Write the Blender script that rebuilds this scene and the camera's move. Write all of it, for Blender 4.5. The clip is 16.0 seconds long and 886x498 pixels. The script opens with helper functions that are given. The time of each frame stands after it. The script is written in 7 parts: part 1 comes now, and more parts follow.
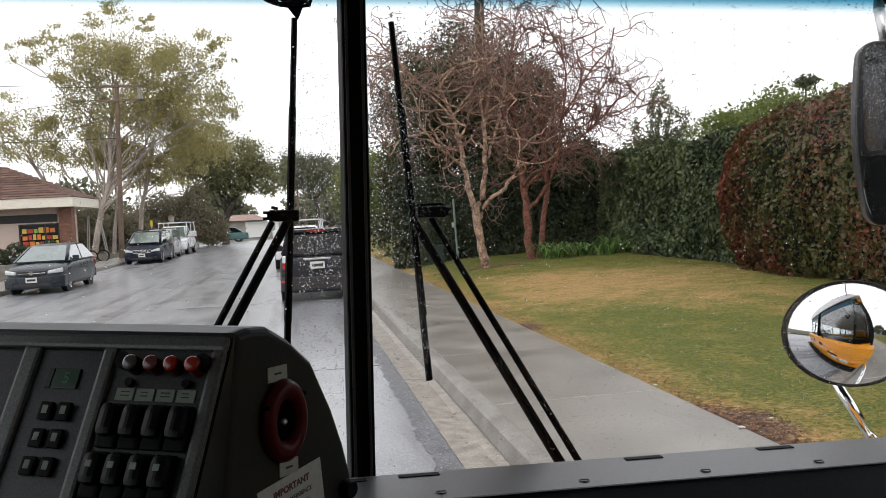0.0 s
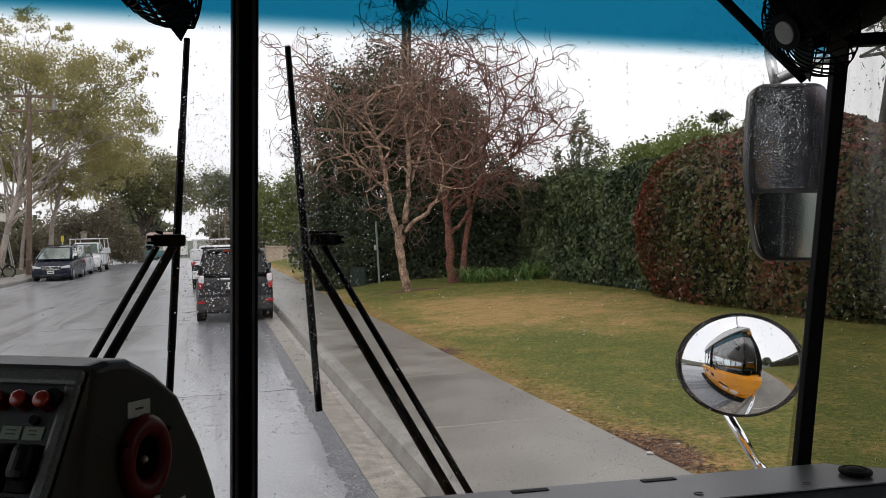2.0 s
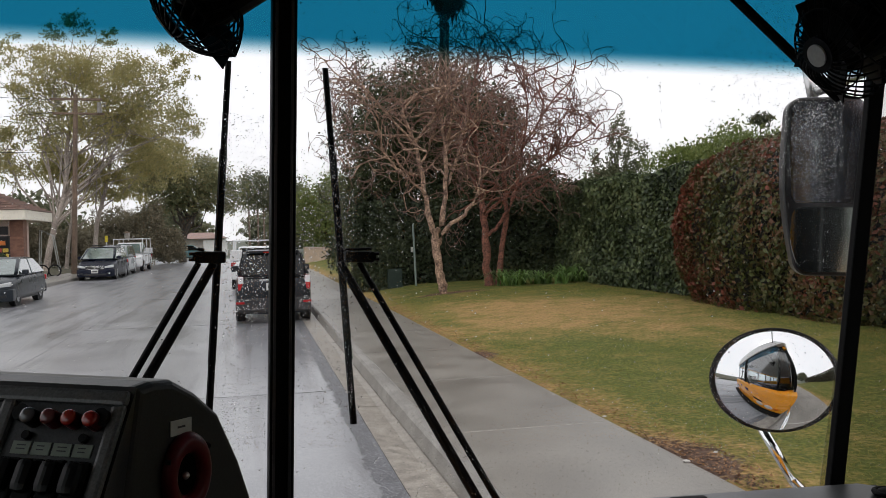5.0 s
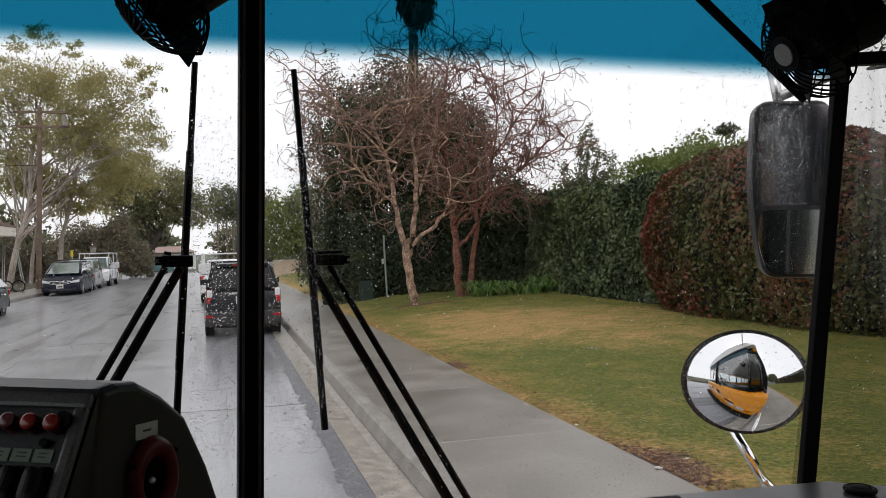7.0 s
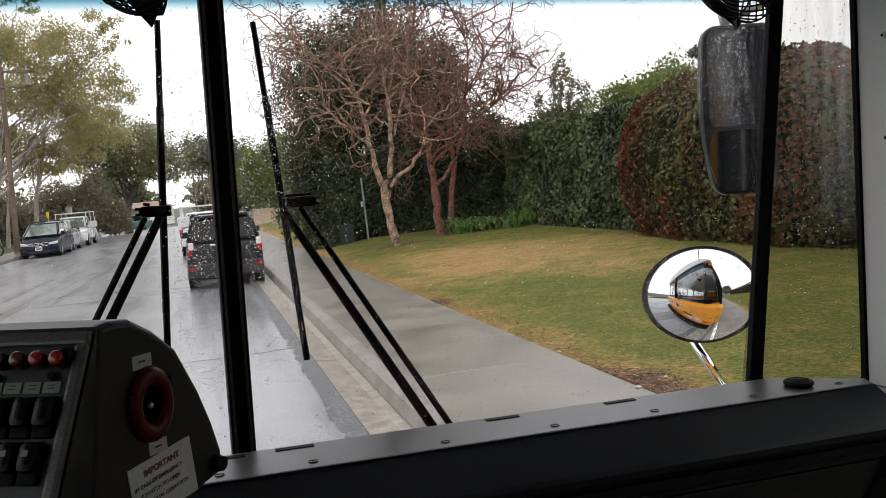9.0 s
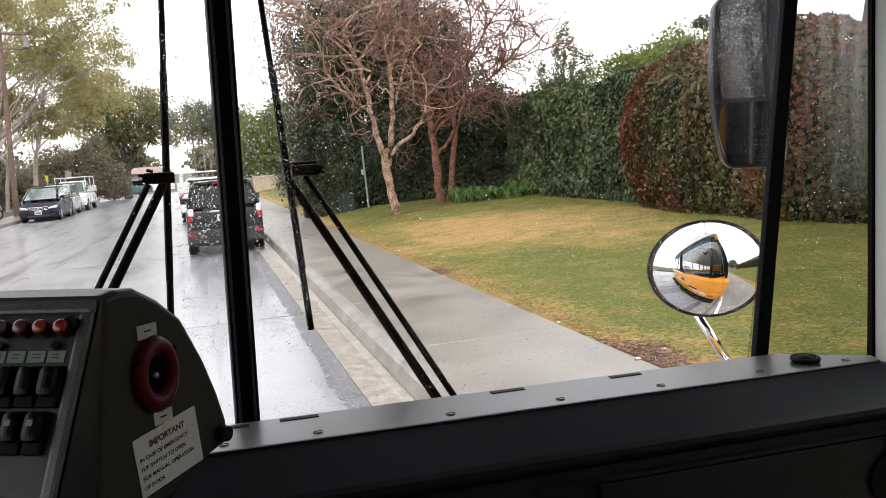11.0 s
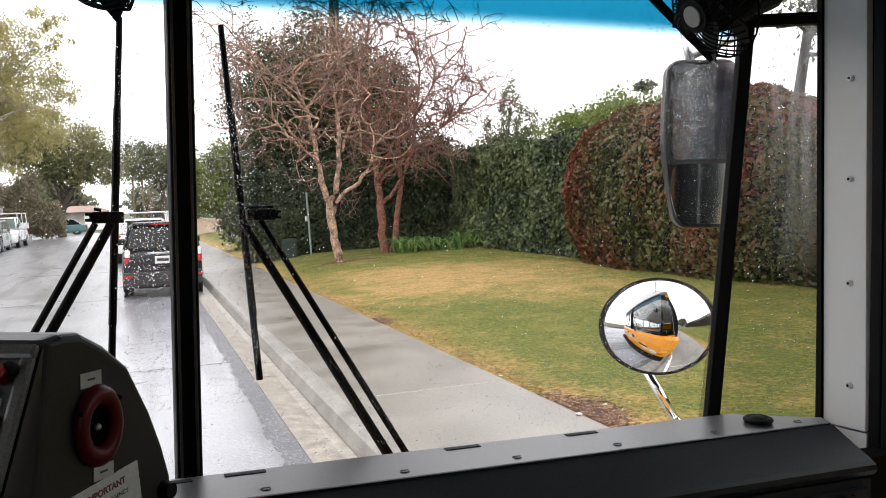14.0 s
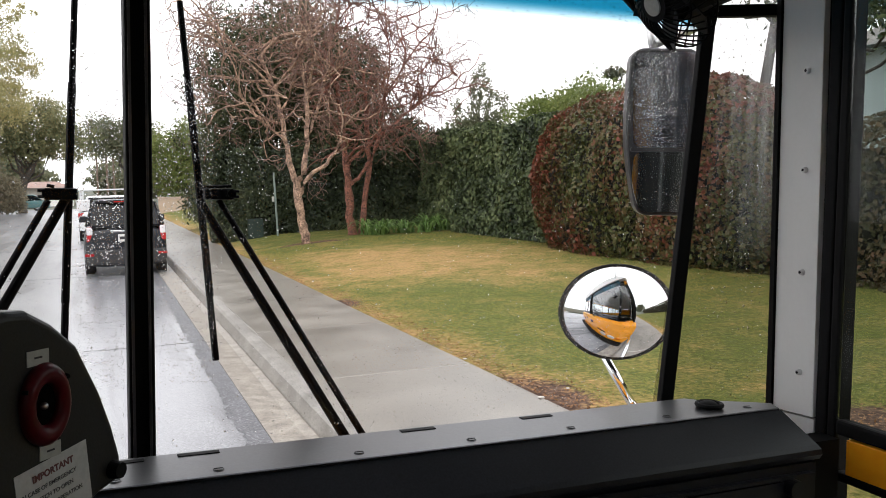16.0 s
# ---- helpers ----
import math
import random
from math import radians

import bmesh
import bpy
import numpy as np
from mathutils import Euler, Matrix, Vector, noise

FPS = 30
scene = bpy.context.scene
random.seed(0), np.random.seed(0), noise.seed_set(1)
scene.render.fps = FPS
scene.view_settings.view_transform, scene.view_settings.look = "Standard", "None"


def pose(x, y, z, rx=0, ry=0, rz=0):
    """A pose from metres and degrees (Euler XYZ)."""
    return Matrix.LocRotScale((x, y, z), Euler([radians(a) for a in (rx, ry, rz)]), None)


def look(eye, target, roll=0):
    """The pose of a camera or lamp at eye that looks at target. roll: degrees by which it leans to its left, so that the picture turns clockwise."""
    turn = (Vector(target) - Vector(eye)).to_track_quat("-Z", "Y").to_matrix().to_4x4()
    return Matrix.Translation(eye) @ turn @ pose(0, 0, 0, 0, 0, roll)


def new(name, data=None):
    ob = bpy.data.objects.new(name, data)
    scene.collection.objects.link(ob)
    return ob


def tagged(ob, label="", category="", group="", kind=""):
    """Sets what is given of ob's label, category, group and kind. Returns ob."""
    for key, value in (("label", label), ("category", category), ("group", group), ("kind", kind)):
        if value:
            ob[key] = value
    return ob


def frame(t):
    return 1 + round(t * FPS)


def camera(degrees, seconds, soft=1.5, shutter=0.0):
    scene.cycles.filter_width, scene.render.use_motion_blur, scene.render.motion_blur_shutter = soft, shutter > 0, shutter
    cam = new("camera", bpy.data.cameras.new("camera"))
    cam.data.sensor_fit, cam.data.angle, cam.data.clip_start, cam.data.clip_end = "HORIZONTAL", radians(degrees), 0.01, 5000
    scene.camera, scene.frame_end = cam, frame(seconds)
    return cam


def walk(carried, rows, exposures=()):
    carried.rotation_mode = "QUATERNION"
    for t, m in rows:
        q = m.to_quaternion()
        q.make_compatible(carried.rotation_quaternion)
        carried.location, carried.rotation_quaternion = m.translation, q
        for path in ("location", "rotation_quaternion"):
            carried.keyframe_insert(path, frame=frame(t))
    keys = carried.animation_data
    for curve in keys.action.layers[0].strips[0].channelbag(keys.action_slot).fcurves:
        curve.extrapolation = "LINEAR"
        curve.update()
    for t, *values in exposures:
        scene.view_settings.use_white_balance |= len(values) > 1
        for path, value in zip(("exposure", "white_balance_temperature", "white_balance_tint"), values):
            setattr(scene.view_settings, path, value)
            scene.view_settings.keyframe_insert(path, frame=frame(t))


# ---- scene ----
cam = camera(56.30, 16.0, soft=0.8)
PATH = [
    (0.0, pose(-0.130, 0.053, 1.796, 87.51, 2.92, -10.21)),
    (0.5, pose(-0.121, 0.048, 1.816, 88.26, 2.08, -10.91)),
    (1.0, pose(-0.095, 0.054, 1.812, 88.65, 1.47, -14.88)),
    (1.5, pose(-0.091, 0.065, 1.822, 89.53, 1.69, -17.19)),
    (2.0, pose(-0.080, 0.053, 1.804, 88.89, 1.59, -15.45)),
    (2.5, pose(-0.095, 0.033, 1.826, 89.55, 1.95, -14.65)),
    (3.0, pose(-0.100, 0.038, 1.826, 89.23, 1.52, -15.10)),
    (3.5, pose(-0.101, 0.031, 1.822, 89.11, 1.26, -14.39)),
    (4.0, pose(-0.102, 0.041, 1.826, 89.15, 1.45, -13.40)),
    (4.5, pose(-0.080, 0.029, 1.824, 88.91, 1.55, -13.14)),
    (5.0, pose(-0.079, 0.028, 1.830, 89.06, 1.30, -12.89)),
    (5.2, pose(-0.055, 0.023, 1.826, 89.05, 0.90, -14.30)),
    (7.5, pose(-0.081, 0.048, 1.806, 89.91, 1.81, -14.90)),
    (8.0, pose(-0.072, 0.055, 1.795, 89.34, 1.74, -14.72)),
    (8.5, pose(-0.066, -0.018, 1.812, 87.96, 4.10, -15.18)),
    (9.0, pose(-0.075, -0.058, 1.807, 85.51, 5.11, -16.36)),
    (11.5, pose(-0.086, -0.037, 1.812, 83.00, 4.14, -16.51)),
    (12.0, pose(-0.114, -0.045, 1.821, 82.32, 5.33, -20.04)),
    (12.5, pose(-0.123, -0.051, 1.829, 82.51, 6.40, -23.14)),
    (13.0, pose(-0.128, -0.048, 1.827, 84.48, 5.61, -25.64)),
    (13.5, pose(-0.123, -0.046, 1.828, 84.43, 4.88, -23.99)),
    (14.0, pose(-0.100, -0.007, 1.810, 86.63, 2.29, -20.18)),
    (14.5, pose(-0.083, -0.011, 1.799, 84.64, 1.71, -20.34)),
    (15.0, pose(-0.072, -0.015, 1.813, 85.16, 1.00, -23.03)),
    (15.5, pose(-0.080, -0.015, 1.813, 85.37, 1.10, -22.95)),
    (16.0, pose(-0.087, -0.015, 1.810, 85.40, 1.18, -22.32)),
]
EXPOSURES = [(0.0, -0.08, 6370, 12), (1.0, -0.40, 6370, 12.5), (3.5, -0.47, 6380, 12.5), (8.0, -0.44, 6380, 12.5), (9.0, -0.12, 6460, 12.5), (11.5, 0.68, 6440, 13), (12.5, 0.74, 6420, 13), (14.5, 0.56, 6420, 13), (16.0, 0.40, 6420, 13)]
walk(cam, PATH, EXPOSURES)

# ---- light ----
world = bpy.data.worlds.new("overcast_sky")
scene.world = world
world.use_nodes = True
wn, wl = world.node_tree.nodes, world.node_tree.links
wbg = wn["Background"]
sky = wn.new("ShaderNodeTexSky")
sky.sky_type, sky.sun_disc = "NISHITA", False
sky.sun_elevation, sky.sun_rotation = radians(50), radians(200)
sky.air_density, sky.dust_density = 1.0, 6.0
sky_scale = wn.new("ShaderNodeVectorMath")
sky_scale.operation = "SCALE"
sky_scale.inputs["Scale"].default_value = 0.015
wl.new(sky.outputs[0], sky_scale.inputs[0])
cloud = wn.new("ShaderNodeTexNoise")
cloud.inputs["Scale"].default_value, cloud.inputs["Detail"].default_value = 2.2, 4.0
cloud_ramp = wn.new("ShaderNodeValToRGB")
cloud_ramp.color_ramp.elements[0].position, cloud_ramp.color_ramp.elements[1].position = 0.3, 0.75
cloud_ramp.color_ramp.elements[0].color = (0.93, 0.92, 0.915, 1)
cloud_ramp.color_ramp.elements[1].color = (1.0, 0.985, 0.965, 1)
wl.new(cloud.outputs["Fac"], cloud_ramp.inputs[0])
sky_mix = wn.new("ShaderNodeVectorMath")
sky_mix.operation = "ADD"
wl.new(sky_scale.outputs[0], sky_mix.inputs[0])
wl.new(cloud_ramp.outputs[0], sky_mix.inputs[1])
wl.new(sky_mix.outputs[0], wbg.inputs["Color"])
wbg.inputs["Strength"].default_value = 1.5

sun = new("sun", bpy.data.lights.new("sun", "SUN"))
sun.data.energy, sun.data.angle, sun.data.color = 0.6, radians(25), (1.0, 0.96, 0.9)
sun.matrix_world = look((0, 0, 30), (6, 14, 0))

# ---- materials ----
def node_mat(name):
    m = bpy.data.materials.new(name)
    m.use_nodes = True
    return m, m.node_tree.nodes, m.node_tree.links, m.node_tree.nodes["Principled BSDF"]


def surface(name, base, dark=None, rough=0.6, scale=8.0, fine=80.0, bump=0.1, metal=0.0, spread=0.12, rand=0.0, rough_var=0.1, fleck=None, fleck_cut=0.68, coat=0.0, dist=0.01, grain=0.25, spec=0.5, coat_rough=0.03, streak=0.0):
    """A procedural surface: two scales of noise in colour, roughness and relief; rand varies it piece by piece."""
    m, n, l, p = node_mat(name)
    co = n.new("ShaderNodeTexCoord")
    big = n.new("ShaderNodeTexNoise")
    big.inputs["Scale"].default_value, big.inputs["Detail"].default_value = scale, 5
    small = n.new("ShaderNodeTexNoise")
    small.inputs["Scale"].default_value, small.inputs["Detail"].default_value = fine, 4
    l.new(co.outputs["Object"], big.inputs["Vector"])
    l.new(co.outputs["Object"], small.inputs["Vector"])
    ramp = n.new("ShaderNodeValToRGB")
    d = dark or [c * (1 - 3 * spread) for c in base]
    ramp.color_ramp.elements[0].position, ramp.color_ramp.elements[1].position = 0.3, 0.72
    ramp.color_ramp.elements[0].color, ramp.color_ramp.elements[1].color = (*d, 1), (*base, 1)
    l.new(big.outputs["Fac"], ramp.inputs[0])
    mix = n.new("ShaderNodeMix")
    mix.data_type, mix.blend_type = "RGBA", "OVERLAY"
    mix.inputs["Factor"].default_value = 0.6
    l.new(ramp.outputs[0], mix.inputs["A"])
    con = n.new("ShaderNodeMapRange")
    con.inputs["From Min"].default_value, con.inputs["From Max"].default_value = 0.32, 0.68
    con.inputs["To Min"].default_value, con.inputs["To Max"].default_value = 0.5 - grain, 0.5 + grain
    l.new(small.outputs["Fac"], con.inputs["Value"])
    l.new(con.outputs[0], mix.inputs["B"])
    out = mix.outputs["Result"]
    if fleck:
        fr = n.new("ShaderNodeValToRGB")
        fr.color_ramp.elements[0].position, fr.color_ramp.elements[1].position = fleck_cut, fleck_cut + 0.06
        fm = n.new("ShaderNodeMix")
        fm.data_type = "RGBA"
        l.new(small.outputs["Fac"], fr.inputs[0])
        l.new(fr.outputs[0], fm.inputs["Factor"])
        l.new(out, fm.inputs["A"])
        fm.inputs["B"].default_value = (*fleck, 1)
        out = fm.outputs["Result"]
    if streak:
        # long wet tracks along the lane, their streaky reflections darkened into the colour
        mp = n.new("ShaderNodeMapping")
        mp.inputs["Scale"].default_value = (2.6, 0.22, 1.0)
        mp.inputs["Rotation"].default_value = (0, 0, 0.06)
        sn = n.new("ShaderNodeTexNoise")
        sn.inputs["Scale"].default_value, sn.inputs["Detail"].default_value, sn.inputs["Distortion"].default_value = 1.0, 6, 0.6
        l.new(co.outputs["Object"], mp.inputs["Vector"])
        l.new(mp.outputs[0], sn.inputs["Vector"])
        sr = n.new("ShaderNodeMapRange")
        sr.inputs["From Min"].default_value, sr.inputs["From Max"].default_value = 0.50, 0.64
        sr.inputs["To Min"].default_value, sr.inputs["To Max"].default_value = 1.08, 1.0 - streak
        l.new(sn.outputs["Fac"], sr.inputs["Value"])
        sh = n.new("ShaderNodeHueSaturation")
        l.new(sr.outputs[0], sh.inputs["Value"])
        l.new(out, sh.inputs["Color"])
        out = sh.outputs["Color"]
    if rand:
        info = n.new("ShaderNodeObjectInfo")
        geo = n.new("ShaderNodeNewGeometry")
        add = n.new("ShaderNodeMath")
        add.operation = "ADD"
        l.new(info.outputs["Random"], add.inputs[0])
        l.new(geo.outputs["Random Per Island"], add.inputs[1])
        fr = n.new("ShaderNodeMath")
        fr.operation = "FRACT"
        l.new(add.outputs[0], fr.inputs[0])
        mr = n.new("ShaderNodeMapRange")
        mr.inputs["To Min"].default_value, mr.inputs["To Max"].default_value = 1 - rand, 1 + rand
        l.new(fr.outputs[0], mr.inputs["Value"])
        hsv = n.new("ShaderNodeHueSaturation")
        l.new(mr.outputs[0], hsv.inputs["Value"])
        l.new(out, hsv.inputs["Color"])
        out = hsv.outputs["Color"]
    l.new(out, p.inputs["Base Color"])
    rr = n.new("ShaderNodeMapRange")
    rr.inputs["To Min"].default_value, rr.inputs["To Max"].default_value = max(0.02, rough - rough_var), min(1, rough + rough_var)
    l.new(big.outputs["Fac"], rr.inputs["Value"])
    l.new(rr.outputs[0], p.inputs["Roughness"])
    p.inputs["Metallic"].default_value = metal
    p.inputs["Specular IOR Level"].default_value = spec
    p.inputs["Coat Weight"].default_value, p.inputs["Coat Roughness"].default_value = coat, coat_rough
    if bump:
        b = n.new("ShaderNodeBump")
        b.inputs["Strength"].default_value, b.inputs["Distance"].default_value = bump, dist
        l.new(small.outputs["Fac"], b.inputs["Height"])
        l.new(b.outputs[0], p.inputs["Normal"])
    return m


def leafy(name, cols, rough=0.45, trans=0.25, patch=0.6, clump=0.5):
    """Leaves: colour by leaf and by patches of the crown, a little light through them."""
    m, n, l, p = node_mat(name)
    geo = n.new("ShaderNodeNewGeometry")
    co = n.new("ShaderNodeTexCoord")
    noi = n.new("ShaderNodeTexNoise")
    noi.inputs["Scale"].default_value, noi.inputs["Detail"].default_value = patch, 3
    l.new(co.outputs["Object"], noi.inputs["Vector"])
    mr = n.new("ShaderNodeMapRange")
    mr.inputs["From Min"].default_value, mr.inputs["From Max"].default_value = 0.3, 0.7
    l.new(noi.outputs["Fac"], mr.inputs["Value"])
    mixf = n.new("ShaderNodeMath")
    mixf.operation = "MULTIPLY_ADD"
    mixf.inputs[1].default_value = 1 - clump
    half = n.new("ShaderNodeMath")
    half.operation = "MULTIPLY"
    half.inputs[1].default_value = clump
    l.new(mr.outputs[0], half.inputs[0])
    l.new(geo.outputs["Random Per Island"], mixf.inputs[0])
    l.new(half.outputs[0], mixf.inputs[2])
    ramp = n.new("ShaderNodeValToRGB")
    el = ramp.color_ramp.elements
    while len(el) < len(cols):
        el.new(0.5)
    for i, c in enumerate(cols):
        el[i].position, el[i].color = 0.1 + 0.8 * i / (len(cols) - 1), (*c, 1)
    l.new(mixf.outputs[0], ramp.inputs[0])
    l.new(ramp.outputs[0], p.inputs["Base Color"])
    p.inputs["Roughness"].default_value = rough
    p.inputs["Specular IOR Level"].default_value = 0.28
    if trans:
        tr = n.new("ShaderNodeBsdfTranslucent")
        l.new(ramp.outputs[0], tr.inputs["Color"])
        ms = n.new("ShaderNodeMixShader")
        ms.inputs[0].default_value = trans
        l.new(p.outputs[0], ms.inputs[1])
        l.new(tr.outputs[0], ms.inputs[2])
        l.new(ms.outputs[0], n["Material Output"].inputs["Surface"])
    return m


def plain(name, col, rough=0.5, metal=0.0, coat=0.0, spec=0.5):
    return surface(name, col, rough=rough, metal=metal, spec=spec, spread=0.04, scale=6, fine=160, bump=0.03, rough_var=0.06, grain=0.06, coat=coat, dist=0.002)


def clear_pane(name, tint=(0.99, 0.995, 0.995), band=None, gloss=0.4, film=0.0):
    """A glass pane: straight-through light with a mirror-like gloss; band: heights between which a blue shade band sets in."""
    m, n, l, p = node_mat(name)
    n.remove(p)
    tr = n.new("ShaderNodeBsdfTransparent")
    tr.inputs["Color"].default_value = (*tint, 1)
    co = n.new("ShaderNodeTexCoord")
    if band:
        sep = n.new("ShaderNodeSeparateXYZ")
        l.new(co.outputs["Object"], sep.inputs[0])
        mr = n.new("ShaderNodeMapRange")
        mr.interpolation_type = "SMOOTHSTEP"
        mr.inputs["From Min"].default_value, mr.inputs["From Max"].default_value = band
        tilt = n.new("ShaderNodeMath")
        tilt.operation = "MULTIPLY_ADD"
        tilt.inputs[1].default_value = -0.019
        l.new(sep.outputs["X"], tilt.inputs[0])
        l.new(sep.outputs["Z"], tilt.inputs[2])
        l.new(tilt.outputs[0], mr.inputs["Value"])
        cm = n.new("ShaderNodeMix")
        cm.data_type = "RGBA"
        cm.inputs["A"].default_value, cm.inputs["B"].default_value = (*tint, 1), (0.075, 0.365, 0.48, 1)
        l.new(mr.outputs[0], cm.inputs["Factor"])
        l.new(cm.outputs["Result"], tr.inputs["Color"])
    gl = n.new("ShaderNodeBsdfGlossy")
    gl.inputs["Roughness"].default_value = 0.02
    fr = n.new("ShaderNodeFresnel")
    fr.inputs["IOR"].default_value = 1.3
    mf = n.new("ShaderNodeMath")
    mf.operation = "MULTIPLY"
    mf.inputs[1].default_value = gloss
    l.new(fr.outputs[0], mf.inputs[0])
    ms = n.new("ShaderNodeMixShader")
    l.new(mf.outputs[0], ms.inputs[0])
    l.new(tr.outputs[0], ms.inputs[1])
    l.new(gl.outputs[0], ms.inputs[2])
    out = ms.outputs[0]
    if film:
        # thin uneven mist on the glass
        noi = n.new("ShaderNodeTexNoise")
        noi.inputs["Scale"].default_value, noi.inputs["Detail"].default_value = 5, 6
        mp = n.new("ShaderNodeMapping")
        mp.inputs["Scale"].default_value = (9, 9, 0.7)
        l.new(co.outputs["Object"], mp.inputs["Vector"])
        l.new(mp.outputs[0], noi.inputs["Vector"])
        mr2 = n.new("ShaderNodeMapRange")
        mr2.inputs["From Min"].default_value, mr2.inputs["From Max"].default_value = 0.34, 0.66
        mr2.inputs["To Max"].default_value = film
        l.new(noi.outputs["Fac"], mr2.inputs["Value"])
        dif = n.new("ShaderNodeBsdfTranslucent")
        dif.inputs["Color"].default_value = (0.8, 0.82, 0.84, 1)
        ms2 = n.new("ShaderNodeMixShader")
        sp2 = n.new("ShaderNodeSeparateXYZ")
        l.new(co.outputs["Object"], sp2.inputs[0])
        hi = n.new("ShaderNodeMapRange")
        hi.inputs["From Min"].default_value, hi.inputs["From Max"].default_value = 0.95, 1.38
        hi.inputs["To Min"].default_value, hi.inputs["To Max"].default_value = 0.02, 1.0
        l.new(sp2.outputs["Z"], hi.inputs["Value"])
        mm2 = n.new("ShaderNodeMath")
        mm2.operation = "MULTIPLY"
        l.new(mr2.outputs[0], mm2.inputs[0])
        l.new(hi.outputs[0], mm2.inputs[1])
        # the mist thickens away from the corner post
        far = n.new("ShaderNodeMapRange")
        far.interpolation_type = "SMOOTHSTEP"
        far.inputs["From Min"].default_value, far.inputs["From Max"].default_value = 1.06, 1.14
        far.inputs["To Min"].default_value = 0.05
        l.new(sp2.outputs["X"], far.inputs["Value"])
        mm3 = n.new("ShaderNodeMath")
        mm3.operation = "MULTIPLY"
        l.new(mm2.outputs[0], mm3.inputs[0])
        l.new(far.outputs[0], mm3.inputs[1])
        l.new(mm3.outputs[0], ms2.inputs[0])
        l.new(out, ms2.inputs[1])
        l.new(dif.outputs[0], ms2.inputs[2])
        out = ms2.outputs[0]
    l.new(out, n["Material Output"].inputs["Surface"])
    return m


def mirror_mat(name, rough=0.02, col=(0.85, 0.86, 0.87)):
    m, n, l, p = node_mat(name)
    p.inputs["Base Color"].default_value, p.inputs["Metallic"].default_value = (*col, 1), 1.0
    p.inputs["Roughness"].default_value = rough
    return m


M_BLACK = plain("black_rubber", (0.0035, 0.0035, 0.004), 0.6, spec=0.13)
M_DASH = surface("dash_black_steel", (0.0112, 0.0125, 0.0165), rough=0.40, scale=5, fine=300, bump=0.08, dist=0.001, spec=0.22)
# the top face gets a paler, part-metallic grey than the sloped face
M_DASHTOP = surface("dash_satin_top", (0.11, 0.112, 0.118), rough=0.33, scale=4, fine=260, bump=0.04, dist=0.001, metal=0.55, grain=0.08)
M_CONSOLE = surface("console_grey_plastic", (0.0125, 0.0123, 0.013), rough=0.42, scale=7, fine=400, bump=0.12, dist=0.001, spec=0.4)
M_PANEL = surface("console_panel_plastic", (0.036, 0.037, 0.042), rough=0.42, scale=7, fine=400, bump=0.1, dist=0.001, spec=0.4)
M_FRAME = surface("console_frame_plastic", (0.10, 0.10, 0.101), rough=0.36, scale=7, fine=400, bump=0.08, dist=0.001, spec=0.5)
M_WHITE = surface("grey_white_enamel", (0.82, 0.82, 0.81), rough=0.4, scale=3, fine=120, bump=0.02, spread=0.02, dist=0.001, grain=0.03)
M_YELLOW = surface("bus_yellow_paint", (0.85, 0.33, 0.012), rough=0.25, scale=3, fine=60, bump=0.02, spread=0.04, coat=0.5, dist=0.001, grain=0.05)
M_STEEL = plain("brushed_steel", (0.6, 0.6, 0.6), 0.3, 1.0)
M_SCREW = plain("dull_screw", (0.12, 0.12, 0.125), 0.45, 0.8)
M_CHROME = mirror_mat("chrome", 0.05)
M_MIRRORSHELL = plain("mirror_shell_black", (0.018, 0.018, 0.020), 0.35, spec=0.5)
M_MIRROR = mirror_mat("mirror_silver", 0.01)
M_RED = plain("red_plastic", (0.078, 0.003, 0.008), 0.3, spec=0.22)
M_REDKNOB = plain("red_knob_plastic", (0.30, 0.018, 0.014), 0.2, coat=0.6)
M_GREYKNOB = plain("grey_knob_plastic", (0.085, 0.08, 0.085), 0.2, coat=0.6)
M_PINKKNOB = plain("faded_red_knob", (0.15, 0.035, 0.036), 0.2, coat=0.5)
M_LCD, lcd_n, lcd_l, lcd_p = node_mat("lcd_lit")
lcd_p.inputs["Base Color"].default_value = (0.01, 0.09, 0.05, 1)
lcd_p.inputs["Emission Color"].default_value, lcd_p.inputs["Emission Strength"].default_value = (0.03, 0.4, 0.22, 1), 0.03
M_LABEL = plain("label_plate", (0.42, 0.43, 0.40), 0.5)
M_TAGPLATE = plain("dull_tag_plate", (0.18, 0.215, 0.175), 0.55)
M_STICKER = plain("white_sticker", (0.55, 0.56, 0.55), 0.55)
M_INK = plain("dark_ink", (0.03, 0.03, 0.035), 0.6)
M_INKRED = plain("red_ink", (0.14, 0.05, 0.05), 0.6)
M_SCREEN = plain("lcd_green", (0.02, 0.06, 0.04), 0.2)
M_WINDSHIELD = clear_pane("windshield_glass", band=(1.385, 1.425), gloss=0.5)
M_PANE = clear_pane("side_glass", (0.9, 0.93, 0.93))
M_TINTPANE = clear_pane("tinted_side_glass", (0.78, 0.82, 0.82))
M_DOORPANE = clear_pane("tinted_door_glass", (0.77, 0.80, 0.78))
M_MISTPANE = clear_pane("misted_glass", (0.82, 0.82, 0.81), film=0.22)
M_CEIL = surface("headliner", (0.62, 0.62, 0.60), rough=0.6)

